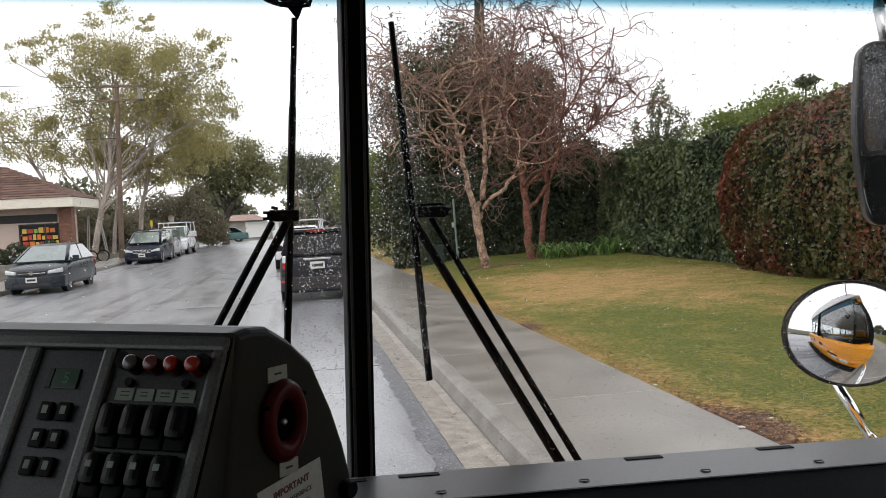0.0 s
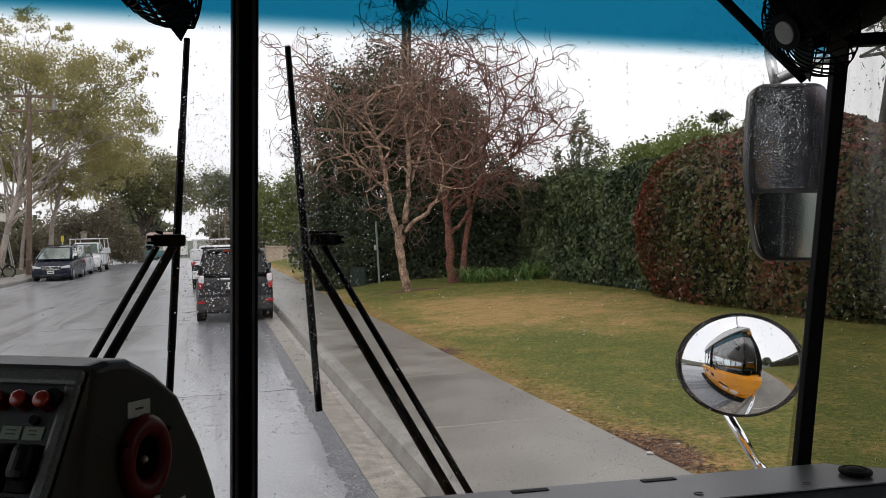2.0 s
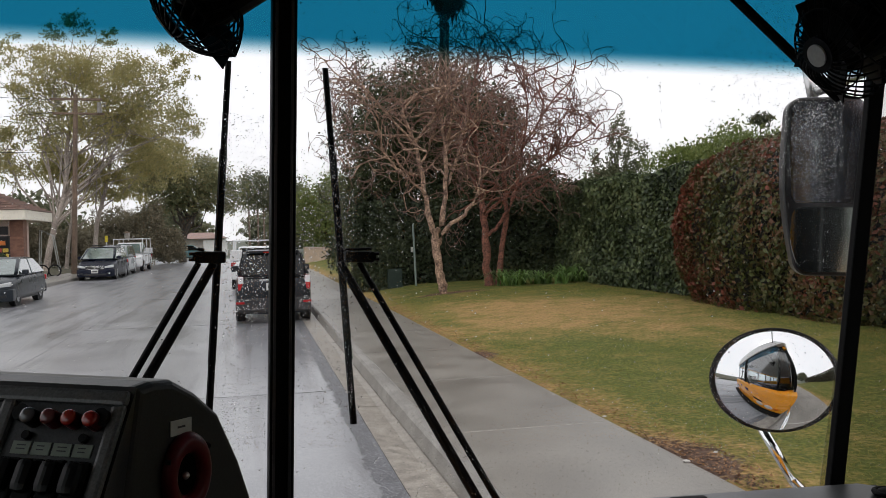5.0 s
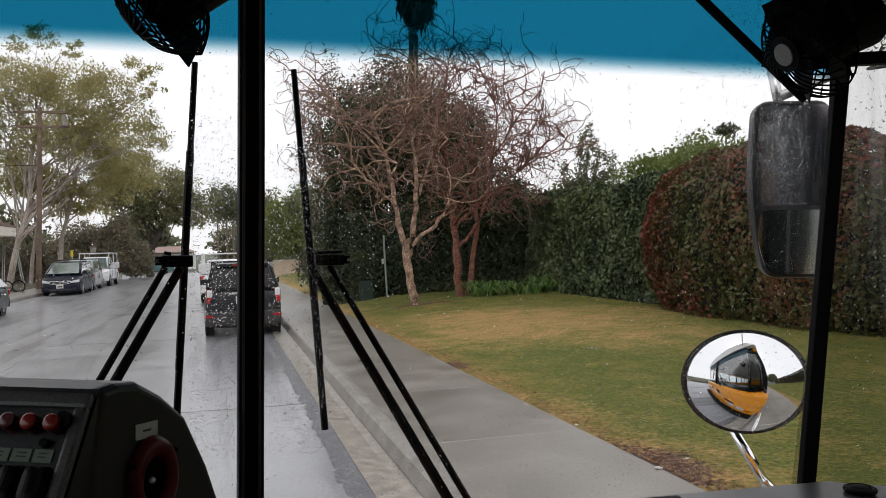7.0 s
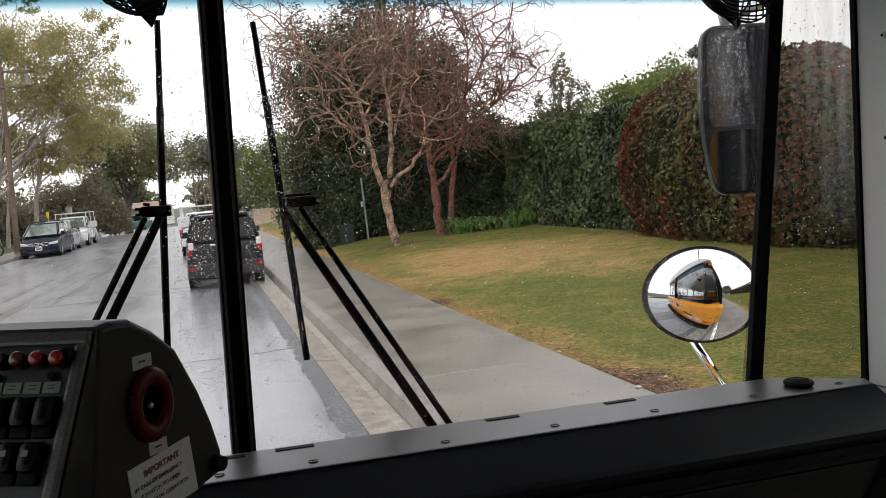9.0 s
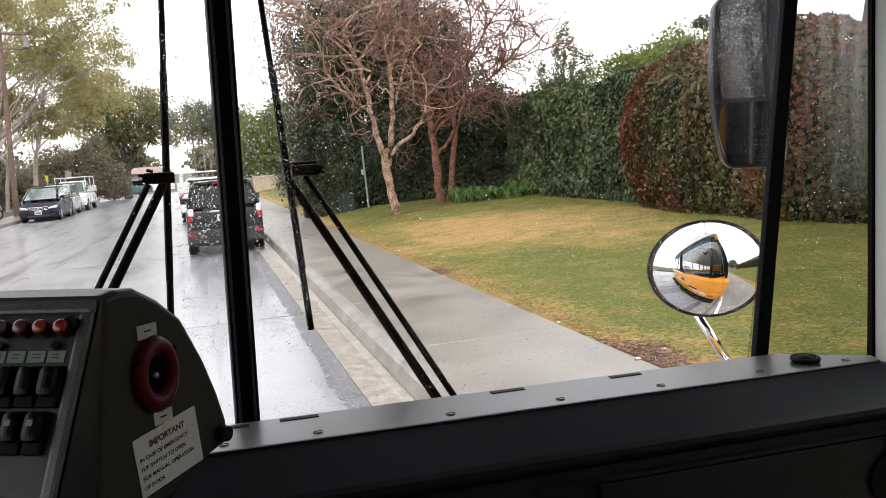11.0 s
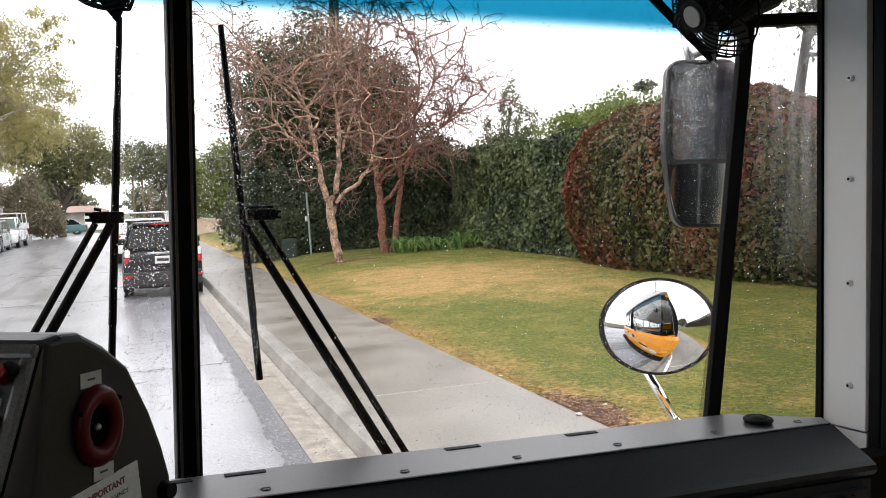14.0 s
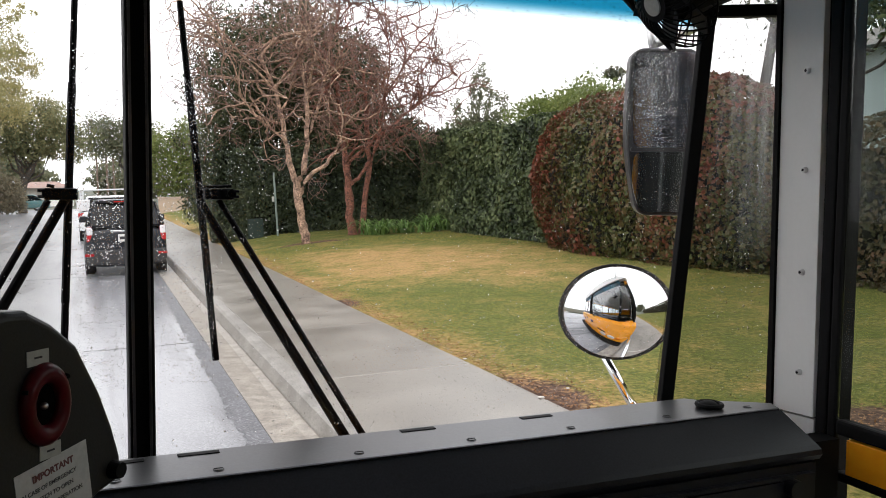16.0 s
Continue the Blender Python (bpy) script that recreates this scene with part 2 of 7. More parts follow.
M_ASPHALT = surface("wet_asphalt", (0.25, 0.255, 0.270), (0.145, 0.15, 0.163), rough=0.34, scale=0.9, fine=70, bump=0.32, rough_var=0.16, spec=0.7, fleck=(0.33, 0.33, 0.34), fleck_cut=0.6, dist=0.006, coat=0.42, coat_rough=0.2, streak=0.45)
M_GUTTER = surface("gutter_concrete", (0.355, 0.325, 0.28), (0.17, 0.15, 0.125), rough=0.42, scale=7, fine=60, bump=0.3, rough_var=0.12, dist=0.004, fleck=(0.15, 0.11, 0.08), fleck_cut=0.66)
M_EDGE = surface("broken_wet_asphalt", (0.15, 0.153, 0.165), (0.06, 0.061, 0.067), rough=0.45, scale=5, fine=60, bump=0.6, rough_var=0.2, spec=0.4, fleck=(0.30, 0.30, 0.31), fleck_cut=0.60, dist=0.01)
M_KERB = surface("kerb_concrete", (0.29, 0.275, 0.25), (0.14, 0.13, 0.115), rough=0.42, scale=3.5, fine=70, bump=0.3, dist=0.004)
M_WALK = surface("sidewalk_concrete", (0.245, 0.228, 0.200), (0.15, 0.138, 0.119), rough=0.33, scale=1.6, fine=110, bump=0.15, rand=0.05, rough_var=0.12, dist=0.003)
M_GROUND = surface("far_ground", (0.10, 0.11, 0.08), (0.06, 0.07, 0.045), rough=0.9, scale=0.05, fine=1.0)
M_SHADOWGAP = plain("painted_recess_shade", (0.003, 0.003, 0.003), 0.9, spec=0.03)

# ---- building helpers ----
BUS = pose(0, 0, 0, 0, 1.9, 0.65)
ONE = Matrix.Identity(4)
BASE = {}


def thing(name, base=(0, 0, 0), frame_m=ONE, label="", category="", group="", kind=""):
    """An Empty at the base of a thing, in the bus's or the world's frame."""
    ob = new(name)
    ob.empty_display_size = 0.1
    ob.matrix_world = frame_m @ Matrix.Translation(base)
    BASE[ob] = Vector(base)
    return tagged(ob, label, category, group, kind)


def finish(name, me, mat, parent, label="", smooth=False):
    for m in (mat if isinstance(mat, (list, tuple)) else [mat]):
        me.materials.append(m)
    if smooth:
        me.polygons.foreach_set("use_smooth", [True] * len(me.polygons))
    ob = new(name, me)
    if parent is not None:
        me.transform(Matrix.Translation(-BASE[parent]))
        ob.parent = parent
        BASE[ob] = BASE[parent]
    if label:
        ob["label"] = label
    return ob


def part(name, bm, mat, parent, label="", smooth=False):
    me = bpy.data.meshes.new(name)
    bm.normal_update()
    bm.to_mesh(me)
    bm.free()
    return finish(name, me, mat, parent, label, smooth)


def raw(name, verts, faces, mat, parent=None, label="", smooth=False):
    """A mesh from arrays: verts (n, 3), faces (m, k) of one size."""
    verts, faces = np.asarray(verts, np.float32), np.asarray(faces, np.int32)
    me = bpy.data.meshes.new(name)
    me.vertices.add(len(verts))
    me.vertices.foreach_set("co", verts.ravel())
    k = faces.shape[1]
    me.loops.add(faces.size)
    me.loops.foreach_set("vertex_index", faces.ravel())
    me.polygons.add(len(faces))
    me.polygons.foreach_set("loop_start", np.arange(0, faces.size, k, dtype=np.int32))
    me.update(calc_edges=True)
    return finish(name, me, mat, parent, label, smooth)


def box(bm, x0, x1, y0, y1, z0, z1, bevel=0.0, m=None):
    g = bmesh.ops.create_cube(bm, size=1)
    bmesh.ops.scale(bm, vec=(x1 - x0, y1 - y0, z1 - z0), verts=g["verts"])
    bmesh.ops.translate(bm, vec=((x0 + x1) / 2, (y0 + y1) / 2, (z0 + z1) / 2), verts=g["verts"])
    vs = g["verts"]
    if bevel:
        es = list({e for v in vs for e in v.link_edges})
        r = bmesh.ops.bevel(bm, geom=es, offset=bevel, segments=2, affect="EDGES", profile=0.6)
        vs = list({v for f in r["faces"] for v in f.verts} | {v for v in vs if v.is_valid})
    if m is not None:
        bmesh.ops.transform(bm, matrix=m, verts=vs)
    return vs


def new_box(*a, **k):
    bm = bmesh.new()
    box(bm, *a, **k)
    return bm


def cyl(bm, p0, p1, r0, r1=None, seg=16, caps=True):
    """A round bar from p0 to p1."""
    p0, p1 = Vector(p0), Vector(p1)
    d = p1 - p0
    m = Matrix.Translation((p0 + p1) / 2) @ d.to_track_quat("Z", "Y").to_matrix().to_4x4()
    return bmesh.ops.create_cone(bm, cap_ends=caps, segments=seg, radius1=r0, radius2=r0 if r1 is None else r1, depth=d.length, matrix=m)["verts"]


def new_cyl(*a, **k):
    bm = bmesh.new()
    cyl(bm, *a, **k)
    return bm


def prism(pts, axis, a, b, bevel=0.0):
    """A flat outline pulled along an axis: pts in the other two axes, in order."""
    bm = bmesh.new()
    def put(p, c):
        return {"x": (c, p[0], p[1]), "y": (p[0], c, p[1]), "z": (p[0], p[1], c)}[axis]
    v0, v1 = [bm.verts.new(put(p, a)) for p in pts], [bm.verts.new(put(p, b)) for p in pts]
    bm.faces.new(v0)
    bm.faces.new(v1[::-1])
    for i in range(len(pts)):
        j = (i + 1) % len(pts)
        bm.faces.new((v0[j], v0[i], v1[i], v1[j]))
    bmesh.ops.recalc_face_normals(bm, faces=bm.faces)
    if bevel:
        bmesh.ops.bevel(bm, geom=list(bm.edges), offset=bevel, segments=2, affect="EDGES", profile=0.6)
    return bm


def tubes(paths, sides=5):
    """Tapered round limbs: paths of (points, radii). Returns verts and quads."""
    V, F, o = [], [], 0
    a = np.linspace(0, 2 * np.pi, sides, endpoint=False)
    ca, sa = np.cos(a), np.sin(a)
    for pts, rad in paths:
        pts = np.asarray(pts, float)
        n = len(pts)
        d = np.gradient(pts, axis=0)
        d /= np.linalg.norm(d, axis=1)[:, None] + 1e-9
        up = np.where(np.abs(d[:, 2:3]) > 0.9, np.array([[1.0, 0, 0]]), np.array([[0, 0, 1.0]]))
        s = np.cross(d, up)
        s /= np.linalg.norm(s, axis=1)[:, None] + 1e-9
        t = np.cross(s, d)
        r = np.asarray(rad, float)[:, None, None]
        V.append((pts[:, None] + r * (s[:, None] * ca[None, :, None] + t[:, None] * sa[None, :, None])).reshape(-1, 3))
        i = np.arange(n - 1)[:, None] * sides + np.arange(sides)[None] + o
        j = np.arange(n - 1)[:, None] * sides + (np.arange(sides)[None] + 1) % sides + o
        F.append(np.stack([i, j, j + sides, i + sides], -1).reshape(-1, 4))
        o += n * sides
    return np.concatenate(V), np.concatenate(F)


def leaves(centres, size, rng, aspect=0.6, droop=0.0, out=None):
    """Small folded leaves at centres: two triangles each, turned at random (out: the way they mostly face)."""
    n = len(centres)
    nor = rng.normal(size=(n, 3))
    if out is not None:
        nor = nor * 0.6 + out
    nor /= np.linalg.norm(nor, axis=1)[:, None] + 1e-9
    u = np.cross(nor, rng.normal(size=(n, 3)))
    u[:, 2] -= droop
    u /= np.linalg.norm(u, axis=1)[:, None] + 1e-9
    w = np.cross(nor, u)
    s = (size * rng.uniform(0.6, 1.3, n))[:, None]
    a, b = centres - u * s, centres + u * s
    c, d = centres + w * s * aspect + nor * s * 0.2, centres - w * s * aspect + nor * s * 0.2
    V = np.stack([a, c, b, d], 1).reshape(-1, 3)
    k = np.arange(n)[:, None] * 4
    return V, np.concatenate([k + [[0, 1, 2]], k + [[0, 2, 3]]], 1).reshape(-1, 3)


def rng_of(seed):
    return np.random.default_rng(seed)

# ---- the bus: shell ----
bus = thing("school_bus", (-0.08, 1.3, 0.72), BUS, "yellow school bus shell with dark window frames and split windshield", "school bus")
XL, XR = -1.25, 1.09          # inner faces of the side walls
GY = 1.33                     # windshield plane
part("floor_deck", new_box(XL, XR, -6.5, 1.30, 0.66, 0.72), M_BLACK, bus)
part("roof_shell", prism([(XL - 0.06, 2.35), (XL + 0.12, 2.62), (XL + 0.5, 2.74), (XR - 0.5, 2.74), (XR - 0.12, 2.62), (XR + 0.06, 2.35), (XR + 0.1, 2.38), (XR - 0.08, 2.68), (XR - 0.46, 2.8), (XL + 0.46, 2.8), (XL + 0.08, 2.68), (XL - 0.1, 2.38)], "y", -6.5, 1.34), M_WHITE, bus, "white painted roof")
part("headliner", prism([(XL, 2.36), (XL + 0.13, 2.6), (XL + 0.5, 2.71), (XR - 0.5, 2.71), (XR - 0.13, 2.6), (XR, 2.36), (XR - 0.02, 2.345), (XR - 0.15, 2.57), (XR - 0.5, 2.68), (XL + 0.5, 2.68), (XL + 0.15, 2.57), (XL + 0.02, 2.345)], "y", -6.45, 1.28), M_CEIL, bus)
part("front_header", prism([(XL - 0.06, 2.36), (XR + 0.06, 2.36), (XR - 0.1, 2.66), (XR - 0.46, 2.78), (XL + 0.46, 2.78), (XL + 0.1, 2.66)], "y", 1.29, 1.36), M_WHITE, bus, "white painted front cap")
part("header_trim", new_box(XL, XR, 1.20, 1.286, 2.33, 2.42, bevel=0.01), M_BLACK, bus)
part("rear_wall", new_box(XL, XR, -6.5, -6.44, 0.72, 2.6), M_YELLOW, bus)
# side walls: sill band, window posts, upper rail
for sx, x0, x1 in (("left", XL - 0.06, XL), ("right", XR, XR + 0.06)):
    ends = 1.30 if sx == "left" else 0.10
    part("side_wall", new_box(x0, x1, -6.44, ends, 0.35, 1.38), M_YELLOW, bus)
    part("window_rail", new_box(x0, x1, -6.44, 1.28, 2.24, 2.36), M_YELLOW, bus)
    ys = [-6.4, -5.5, -4.6, -3.7, -2.8, -1.9, -1.0, -0.1] + ([0.9] if sx == "left" else [])
    for y in ys:
        part("window_post", new_box(x0, x1, y, y + 0.09, 1.38, 2.24), M_BLACK, bus)
        if y < ys[-1]:
            part("side_window", new_box((x0 + x1) / 2 - 0.003, (x0 + x1) / 2 + 0.003, y + 0.09, y + 0.9, 1.38, 2.24), M_TINTPANE, bus, "dark tinted side window")
# nose below the windshield
NOSE = [(1.33, 1.36), (1.40, 1.33), (1.425, 1.2), (1.43, 0.55), (1.36, 0.42), (1.30, 0.42), (1.30, 1.34)]
part("nose_panel", prism(NOSE, "x", XL - 0.06, XR + 0.06, bevel=0.008), M_YELLOW, bus)
part("bumper", new_box(XL - 0.05, XR + 0.05, 1.43, 1.56, 0.38, 0.62, bevel=0.02), M_BLACK, bus)
M_LAMPGLASS = plain("lamp_lens", (0.7, 0.7, 0.72), 0.08, coat=1.0)
M_AMBER = plain("amber_lens", (0.6, 0.16, 0.01), 0.12, coat=1.0)
for sx in (-1, 1):
    for k, mm in ((0.93, M_LAMPGLASS), (0.72, M_LAMPGLASS), (1.08, M_AMBER)):
        bm = new_cyl((-0.08 + sx * k, 1.425, 0.86), (-0.08 + sx * k, 1.445, 0.86), 0.085 if k < 1 else 0.05, seg=24)
        part("headlight" if k < 1 else "turn_lamp", bm, mm, bus)
for sx in (-0.75, 0.6):
    part("badge_bar", new_box(sx * 0.35 - 0.07, sx * 0.35 + 0.07, 1.427, 1.434, 1.10, 1.20), M_BLACK, bus)
    part("grille_slot", new_box(sx - 0.12, sx + 0.12, 1.427, 1.44, 0.98, 1.02), M_BLACK, bus)
# divider and corner post of the windshield
part("windshield_divider", new_box(-0.101, -0.064, 1.272, 1.36, 1.34, 2.40, bevel=0.006), M_BLACK, bus, "black rubber windshield divider")
bm = new_box(-0.096, -0.092, 1.266, 1.2725, 1.36, 2.38)
box(bm, -0.073, -0.069, 1.266, 1.2725, 1.36, 2.38)
part("divider_bead", bm, M_DASHTOP, bus)
CORNER = [(0.868, 1.335), (0.898, 1.335), (1.007, 2.40), (0.977, 2.40)]
part("corner_post", prism([(x + 0.0, z) for x, z in CORNER], "y", 1.290, 1.306, bevel=0.003), M_BLACK, bus, "black slanted corner post")
part("left_corner_post", prism([(-0.164 - x, z) for x, z in CORNER], "y", 1.290, 1.306, bevel=0.003), M_BLACK, bus)
for nm, x0, x1 in (("windshield_pane", -1.11, -0.1005), ("windshield_pane", -0.0645, 0.96)):
    pane = part(nm, prism([(x0, 1.35), (x1 - 0.054 if x1 > 0 else x1, 1.35), (x1 + 0.045 if x1 > 0 else x1, 2.38), (x0, 2.38)], "y", GY, GY + 0.006), M_WINDSHIELD, bus, "clear glass with blue shade band on top")
    pane.visible_shadow = False


def slab_between(p, q, z0, z1, th):
    """An upright slab between two plan points."""
    p, q = Vector(p), Vector(q)
    n = Vector((q.y - p.y, p.x - q.x)).normalized() * th / 2
    return prism([(p + n)[:], (q + n)[:], (q - n)[:], (p - n)[:]], "z", z0, z1)


bm = bmesh.new()
faces = []
for d in (-0.003, 0.003):
    faces.append([bm.verts.new((x + d * 0.506, y + d * 0.863, z)) for x, y, z in ((0.906, 1.3617, 1.36), (1.105, 1.245, 1.36), (1.105, 1.245, 2.36), (1.002, 1.3054, 2.36))])
bm.faces.new(faces[0][::-1])
bm.faces.new(faces[1])
for i in range(4):
    j = (i + 1) % 4
    bm.faces.new((faces[0][i], faces[0][j], faces[1][j], faces[1][i]))
bmesh.ops.recalc_face_normals(bm, faces=bm.faces)
pane = part("corner_pane", bm, M_MISTPANE, bus, "misted corner window with rain streaks")
pane.visible_shadow = False
pane = part("corner_pane", slab_between((-1.269, 1.245), (-1.12, GY + 0.003), 1.36, 2.36, 0.006), M_PANE, bus)
pane.visible_shadow = False
part("corner_sill", slab_between((0.93, GY), (1.13, 1.22), 0.45, 1.36, 0.04), M_YELLOW, bus)
# top frame of the corner window
part("corner_bar", slab_between((0.975, 1.318), (1.10, 1.246), 2.158, 2.180, 0.02), M_BLACK, bus, "black bar over the corner window")
# white riveted corner panel
PANEL_Y0, PANEL_Y1 = 1.115, 1.213
corner = part("corner_panel", prism([(PANEL_Y0, 1.395), (PANEL_Y1, 1.39), (PANEL_Y1 + 0.012, 2.30), (PANEL_Y0 + 0.012, 2.30)], "x", 1.085, 1.10, bevel=0.002), M_WHITE, bus, "white enamelled steel panel with screws")
for z in (1.474, 1.664, 1.856, 2.04, 2.22):
    bm = new_cyl((1.078, 1.150 + (z - 1.478) * 0.012, z), (1.0862, 1.150 + (z - 1.478) * 0.012, z), 0.0045, 0.0065, seg=14)
    sc = part("screw", bm, M_STEEL, corner)
    part("socket", new_cyl((1.0772, 1.150 + (z - 1.478) * 0.012, z), (1.0785, 1.150 + (z - 1.478) * 0.012, z), 0.0026, seg=8), M_BLACK, sc)
part("lower_corner_panel", prism([(PANEL_Y0, 1.30), (1.211, 1.34), (1.211, 1.386), (PANEL_Y0, 1.391)], "x", 1.088, 1.10), M_WHITE, bus)
part("panel_gasket", prism([(PANEL_Y1 + 0.001, 1.36), (PANEL_Y1 + 0.012, 1.36), (PANEL_Y1 + 0.024, 2.32), (PANEL_Y1 + 0.013, 2.32)], "x", 1.080, 1.102), M_BLACK, bus)

part("corner_pillar", new_box(1.102, 1.15, 1.088, 1.25, 0.45, 2.36), M_BLACK, bus)

# ---- the entry door ----
door = thing("entry_door", (1.1, 0.6, 0.45), BUS, "black-framed folding bus door with glass and yellow kick panel", "bus door")
part("door_post", new_box(1.088, 1.101, 1.088, 1.113, 0.45, 2.30, bevel=0.004), M_BLACK, door)
part("leaf_stile", new_box(1.088, 1.101, 1.068, 1.086, 0.45, 2.25, bevel=0.004), M_BLACK, door)
part("leaf_stile", new_box(1.088, 1.103, 0.12, 0.17, 0.45, 2.25, bevel=0.006), M_BLACK, door)
part("middle_stile", new_box(1.088, 1.103, 0.57, 0.62, 0.45, 2.25, bevel=0.006), M_BLACK, door)
part("top_rail", new_box(1.09, 1.101, 0.17, 1.068, 2.18, 2.25), M_BLACK, door)
part("lock_rail", new_box(1.086, 1.112, 0.17, 1.066, 1.377, 1.405, bevel=0.006), M_BLACK, door)
part("kick_panel", new_box(1.084, 1.125, 0.17, 1.038, 1.311, 1.375, bevel=0.002), M_YELLOW, door, "yellow painted panel")
part("lower_rail", new_box(1.088, 1.112, 0.17, 1.066, 1.293, 1.3095, bevel=0.004), M_BLACK, door)
part("bottom_rail", new_box(1.09, 1.132, 0.17, 1.01, 0.45, 0.55), M_BLACK, door)
for z0, z1 in ((1.405, 2.18), (0.55, 1.293)):
    pane = part("door_pane", new_box(1.094, 1.098, 0.17, 1.068, z0, z1), M_DOORPANE, door)
    pane.visible_shadow = False
part("step_well", new_box(1.0, 1.086, 1.054, 1.10, 0.45, 1.372), M_BLACK, door)

# ---- dashboard ----
dash = thing("dashboard", (0.4, 1.1, 0.72), BUS, "black steel dashboard cowl with screws and vent slots", "dashboard")
ZD = 1.430


def loft(sections):
    """A skin through sections of equal point counts, closed at both ends."""
    bm = bmesh.new()
    rows = [[bm.verts.new(p) for p in s] for s in sections]
    for a, b in zip(rows, rows[1:]):
        for i in range(len(a)):
            j = (i + 1) % len(a)
            bm.faces.new((a[i], a[j], b[j], b[i]))
    bm.faces.new(rows[0][::-1])
    bm.faces.new(rows[-1])
    bmesh.ops.recalc_face_normals(bm, faces=bm.faces)
    return bm


TOP = [(1.0905, ZD - 0.003), (1.088, ZD - 0.001), (1.0905, ZD), (1.206, ZD), (1.210, ZD - 0.004), (1.214, ZD - 0.03), (1.10, ZD - 0.03)]
part("cowl_top", loft([[(x if y < 1.15 else x2, y, z) for y, z in TOP] for x, x2 in ((-1.2, -1.2), (0.80, 0.80), (0.972, 0.86))]), M_DASHTOP, dash, "satin top face, paler than the black sloped face")
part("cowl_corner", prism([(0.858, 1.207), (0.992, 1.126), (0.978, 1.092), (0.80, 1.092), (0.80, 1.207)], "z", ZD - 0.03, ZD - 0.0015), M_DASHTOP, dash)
SLOPE = [(1.0885, ZD - 0.004), (1.019, 1.3815), (1.012, 1.3755), (1.0125, 1.366), (1.022, 1.355), (1.10, 1.350), (1.10, ZD - 0.035)]
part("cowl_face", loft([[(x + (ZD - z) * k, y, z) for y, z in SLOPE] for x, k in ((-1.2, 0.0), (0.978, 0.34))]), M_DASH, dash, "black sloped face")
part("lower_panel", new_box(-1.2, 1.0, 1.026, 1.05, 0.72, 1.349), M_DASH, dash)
part("glass_ledge", prism([(1.214, ZD - 0.04), (1.325, 1.385), (1.325, 1.34), (1.214, 1.34)], "x", -1.2, 1.0), M_BLACK, dash)
part("access_lid", new_box(0.40, 0.955, 1.018, 1.0255, 0.95, 1.325, bevel=0.003), M_DASH, dash)
part("seam_strip", new_box(0.30, 0.985, 1.014, 1.0255, 1.330, 1.3355), M_DASH, dash)
for x in (0.28, 0.33):
    for k in range(6):
        part("louvre", new_box(x - 0.016, x + 0.016, 1.019, 1.0255, 1.285 - k * 0.009, 1.290 - k * 0.009), M_BLACK, dash)
bm = bmesh.new()
cyl(bm, (0.93, 1.012, 1.255), (0.93, 1.0175, 1.255), 0.045, seg=28)
part("speaker_grille", bm, M_BLACK, dash)
part("round_knob", new_cyl((0.935, 1.0, 1.315), (0.935, 1.025, 1.315), 0.016, seg=20), M_DASH, dash)
part("notice_plate", new_box(0.165, 0.24, 1.020, 1.0255, 1.27, 1.315), M_LABEL, dash)
for x in (-0.125, 0.005, 0.203, 0.382, 0.559, 0.748, 0.925):
    bm = new_cyl((x, 1.114, ZD - 0.001), (x, 1.114, ZD + 0.0018), 0.0085, 0.0065, seg=18)
    sc = part("screw", bm, M_SCREW, dash)
    part("screw_slot", new_box(x - 0.006, x + 0.006, 1.1125, 1.1155, ZD + 0.0016, ZD + 0.0022), M_BLACK, sc)
for x, y in ((-0.115, 1.19), (-0.012, 1.193), (0.325, 1.193), (0.539, 1.192)):
    bm = new_box(x - 0.029, x + 0.029, y - 0.006, y + 0.006, ZD + 0.0002, ZD + 0.0012)
    part("vent_slot", bm, M_BLACK, dash)


def torus(c, axis_m, R, r, seg=28, ring=8):
    bm = bmesh.new()
    rows = []
    for i in range(seg):
        a = 2 * math.pi * i / seg
        rows.append([bm.verts.new(((R + r * math.cos(b)) * math.cos(a), (R + r * math.cos(b)) * math.sin(a), r * math.sin(b))) for b in [2 * math.pi * j / ring for j in range(ring)]])
    for i in range(seg):
        for j in range(ring):
            bm.faces.new((rows[i][j], rows[(i + 1) % seg][j], rows[(i + 1) % seg][(j + 1) % ring], rows[i][(j + 1) % ring]))
    bmesh.ops.transform(bm, matrix=Matrix.Translation(c) @ axis_m, verts=bm.verts)
    return bm


sock = part("socket_ring", torus((0.858, 1.135, ZD + 0.006), ONE, 0.021, 0.0045), M_BLACK, dash, "round black socket")
bm = bmesh.new()
bmesh.ops.create_uvsphere(bm, u_segments=20, v_segments=10, radius=0.0175)
bmesh.ops.scale(bm, vec=(1, 1, 0.5), verts=bm.verts)
bmesh.ops.translate(bm, vec=(0.858, 1.137, ZD + 0.004), verts=bm.verts)
part("socket_lid", bm, M_BLACK, sock, smooth=True)

# ---- switch console ----
M_BLACKGLOSS = plain("glossy_black_plastic", (0.0035, 0.0035, 0.004), 0.35, spec=0.2)
M_METER = surface("meter_panel_plastic", (0.042, 0.047, 0.054), rough=0.42, scale=7, fine=400, bump=0.1, dist=0.001, spec=0.4)
console = thing("switch_console", (-0.4, 0.95, 0.72), BUS, "dark grey plastic switch console with knobs and rockers", "console")
AZ, TH = radians(25), radians(30)
PE = Vector((-math.cos(AZ), math.sin(AZ), 0))
PD = Vector((-math.sin(AZ) * math.sin(TH), -math.cos(AZ) * math.sin(TH), -math.cos(TH)))
PN = PE.cross(PD)
P0 = Vector((-0.237, 0.863, 1.685))
SU, SN, SH = Vector((0.67, 0.742, 0)), Vector((0.742, -0.67, 0)), Vector((-0.199, 0.905, 0))


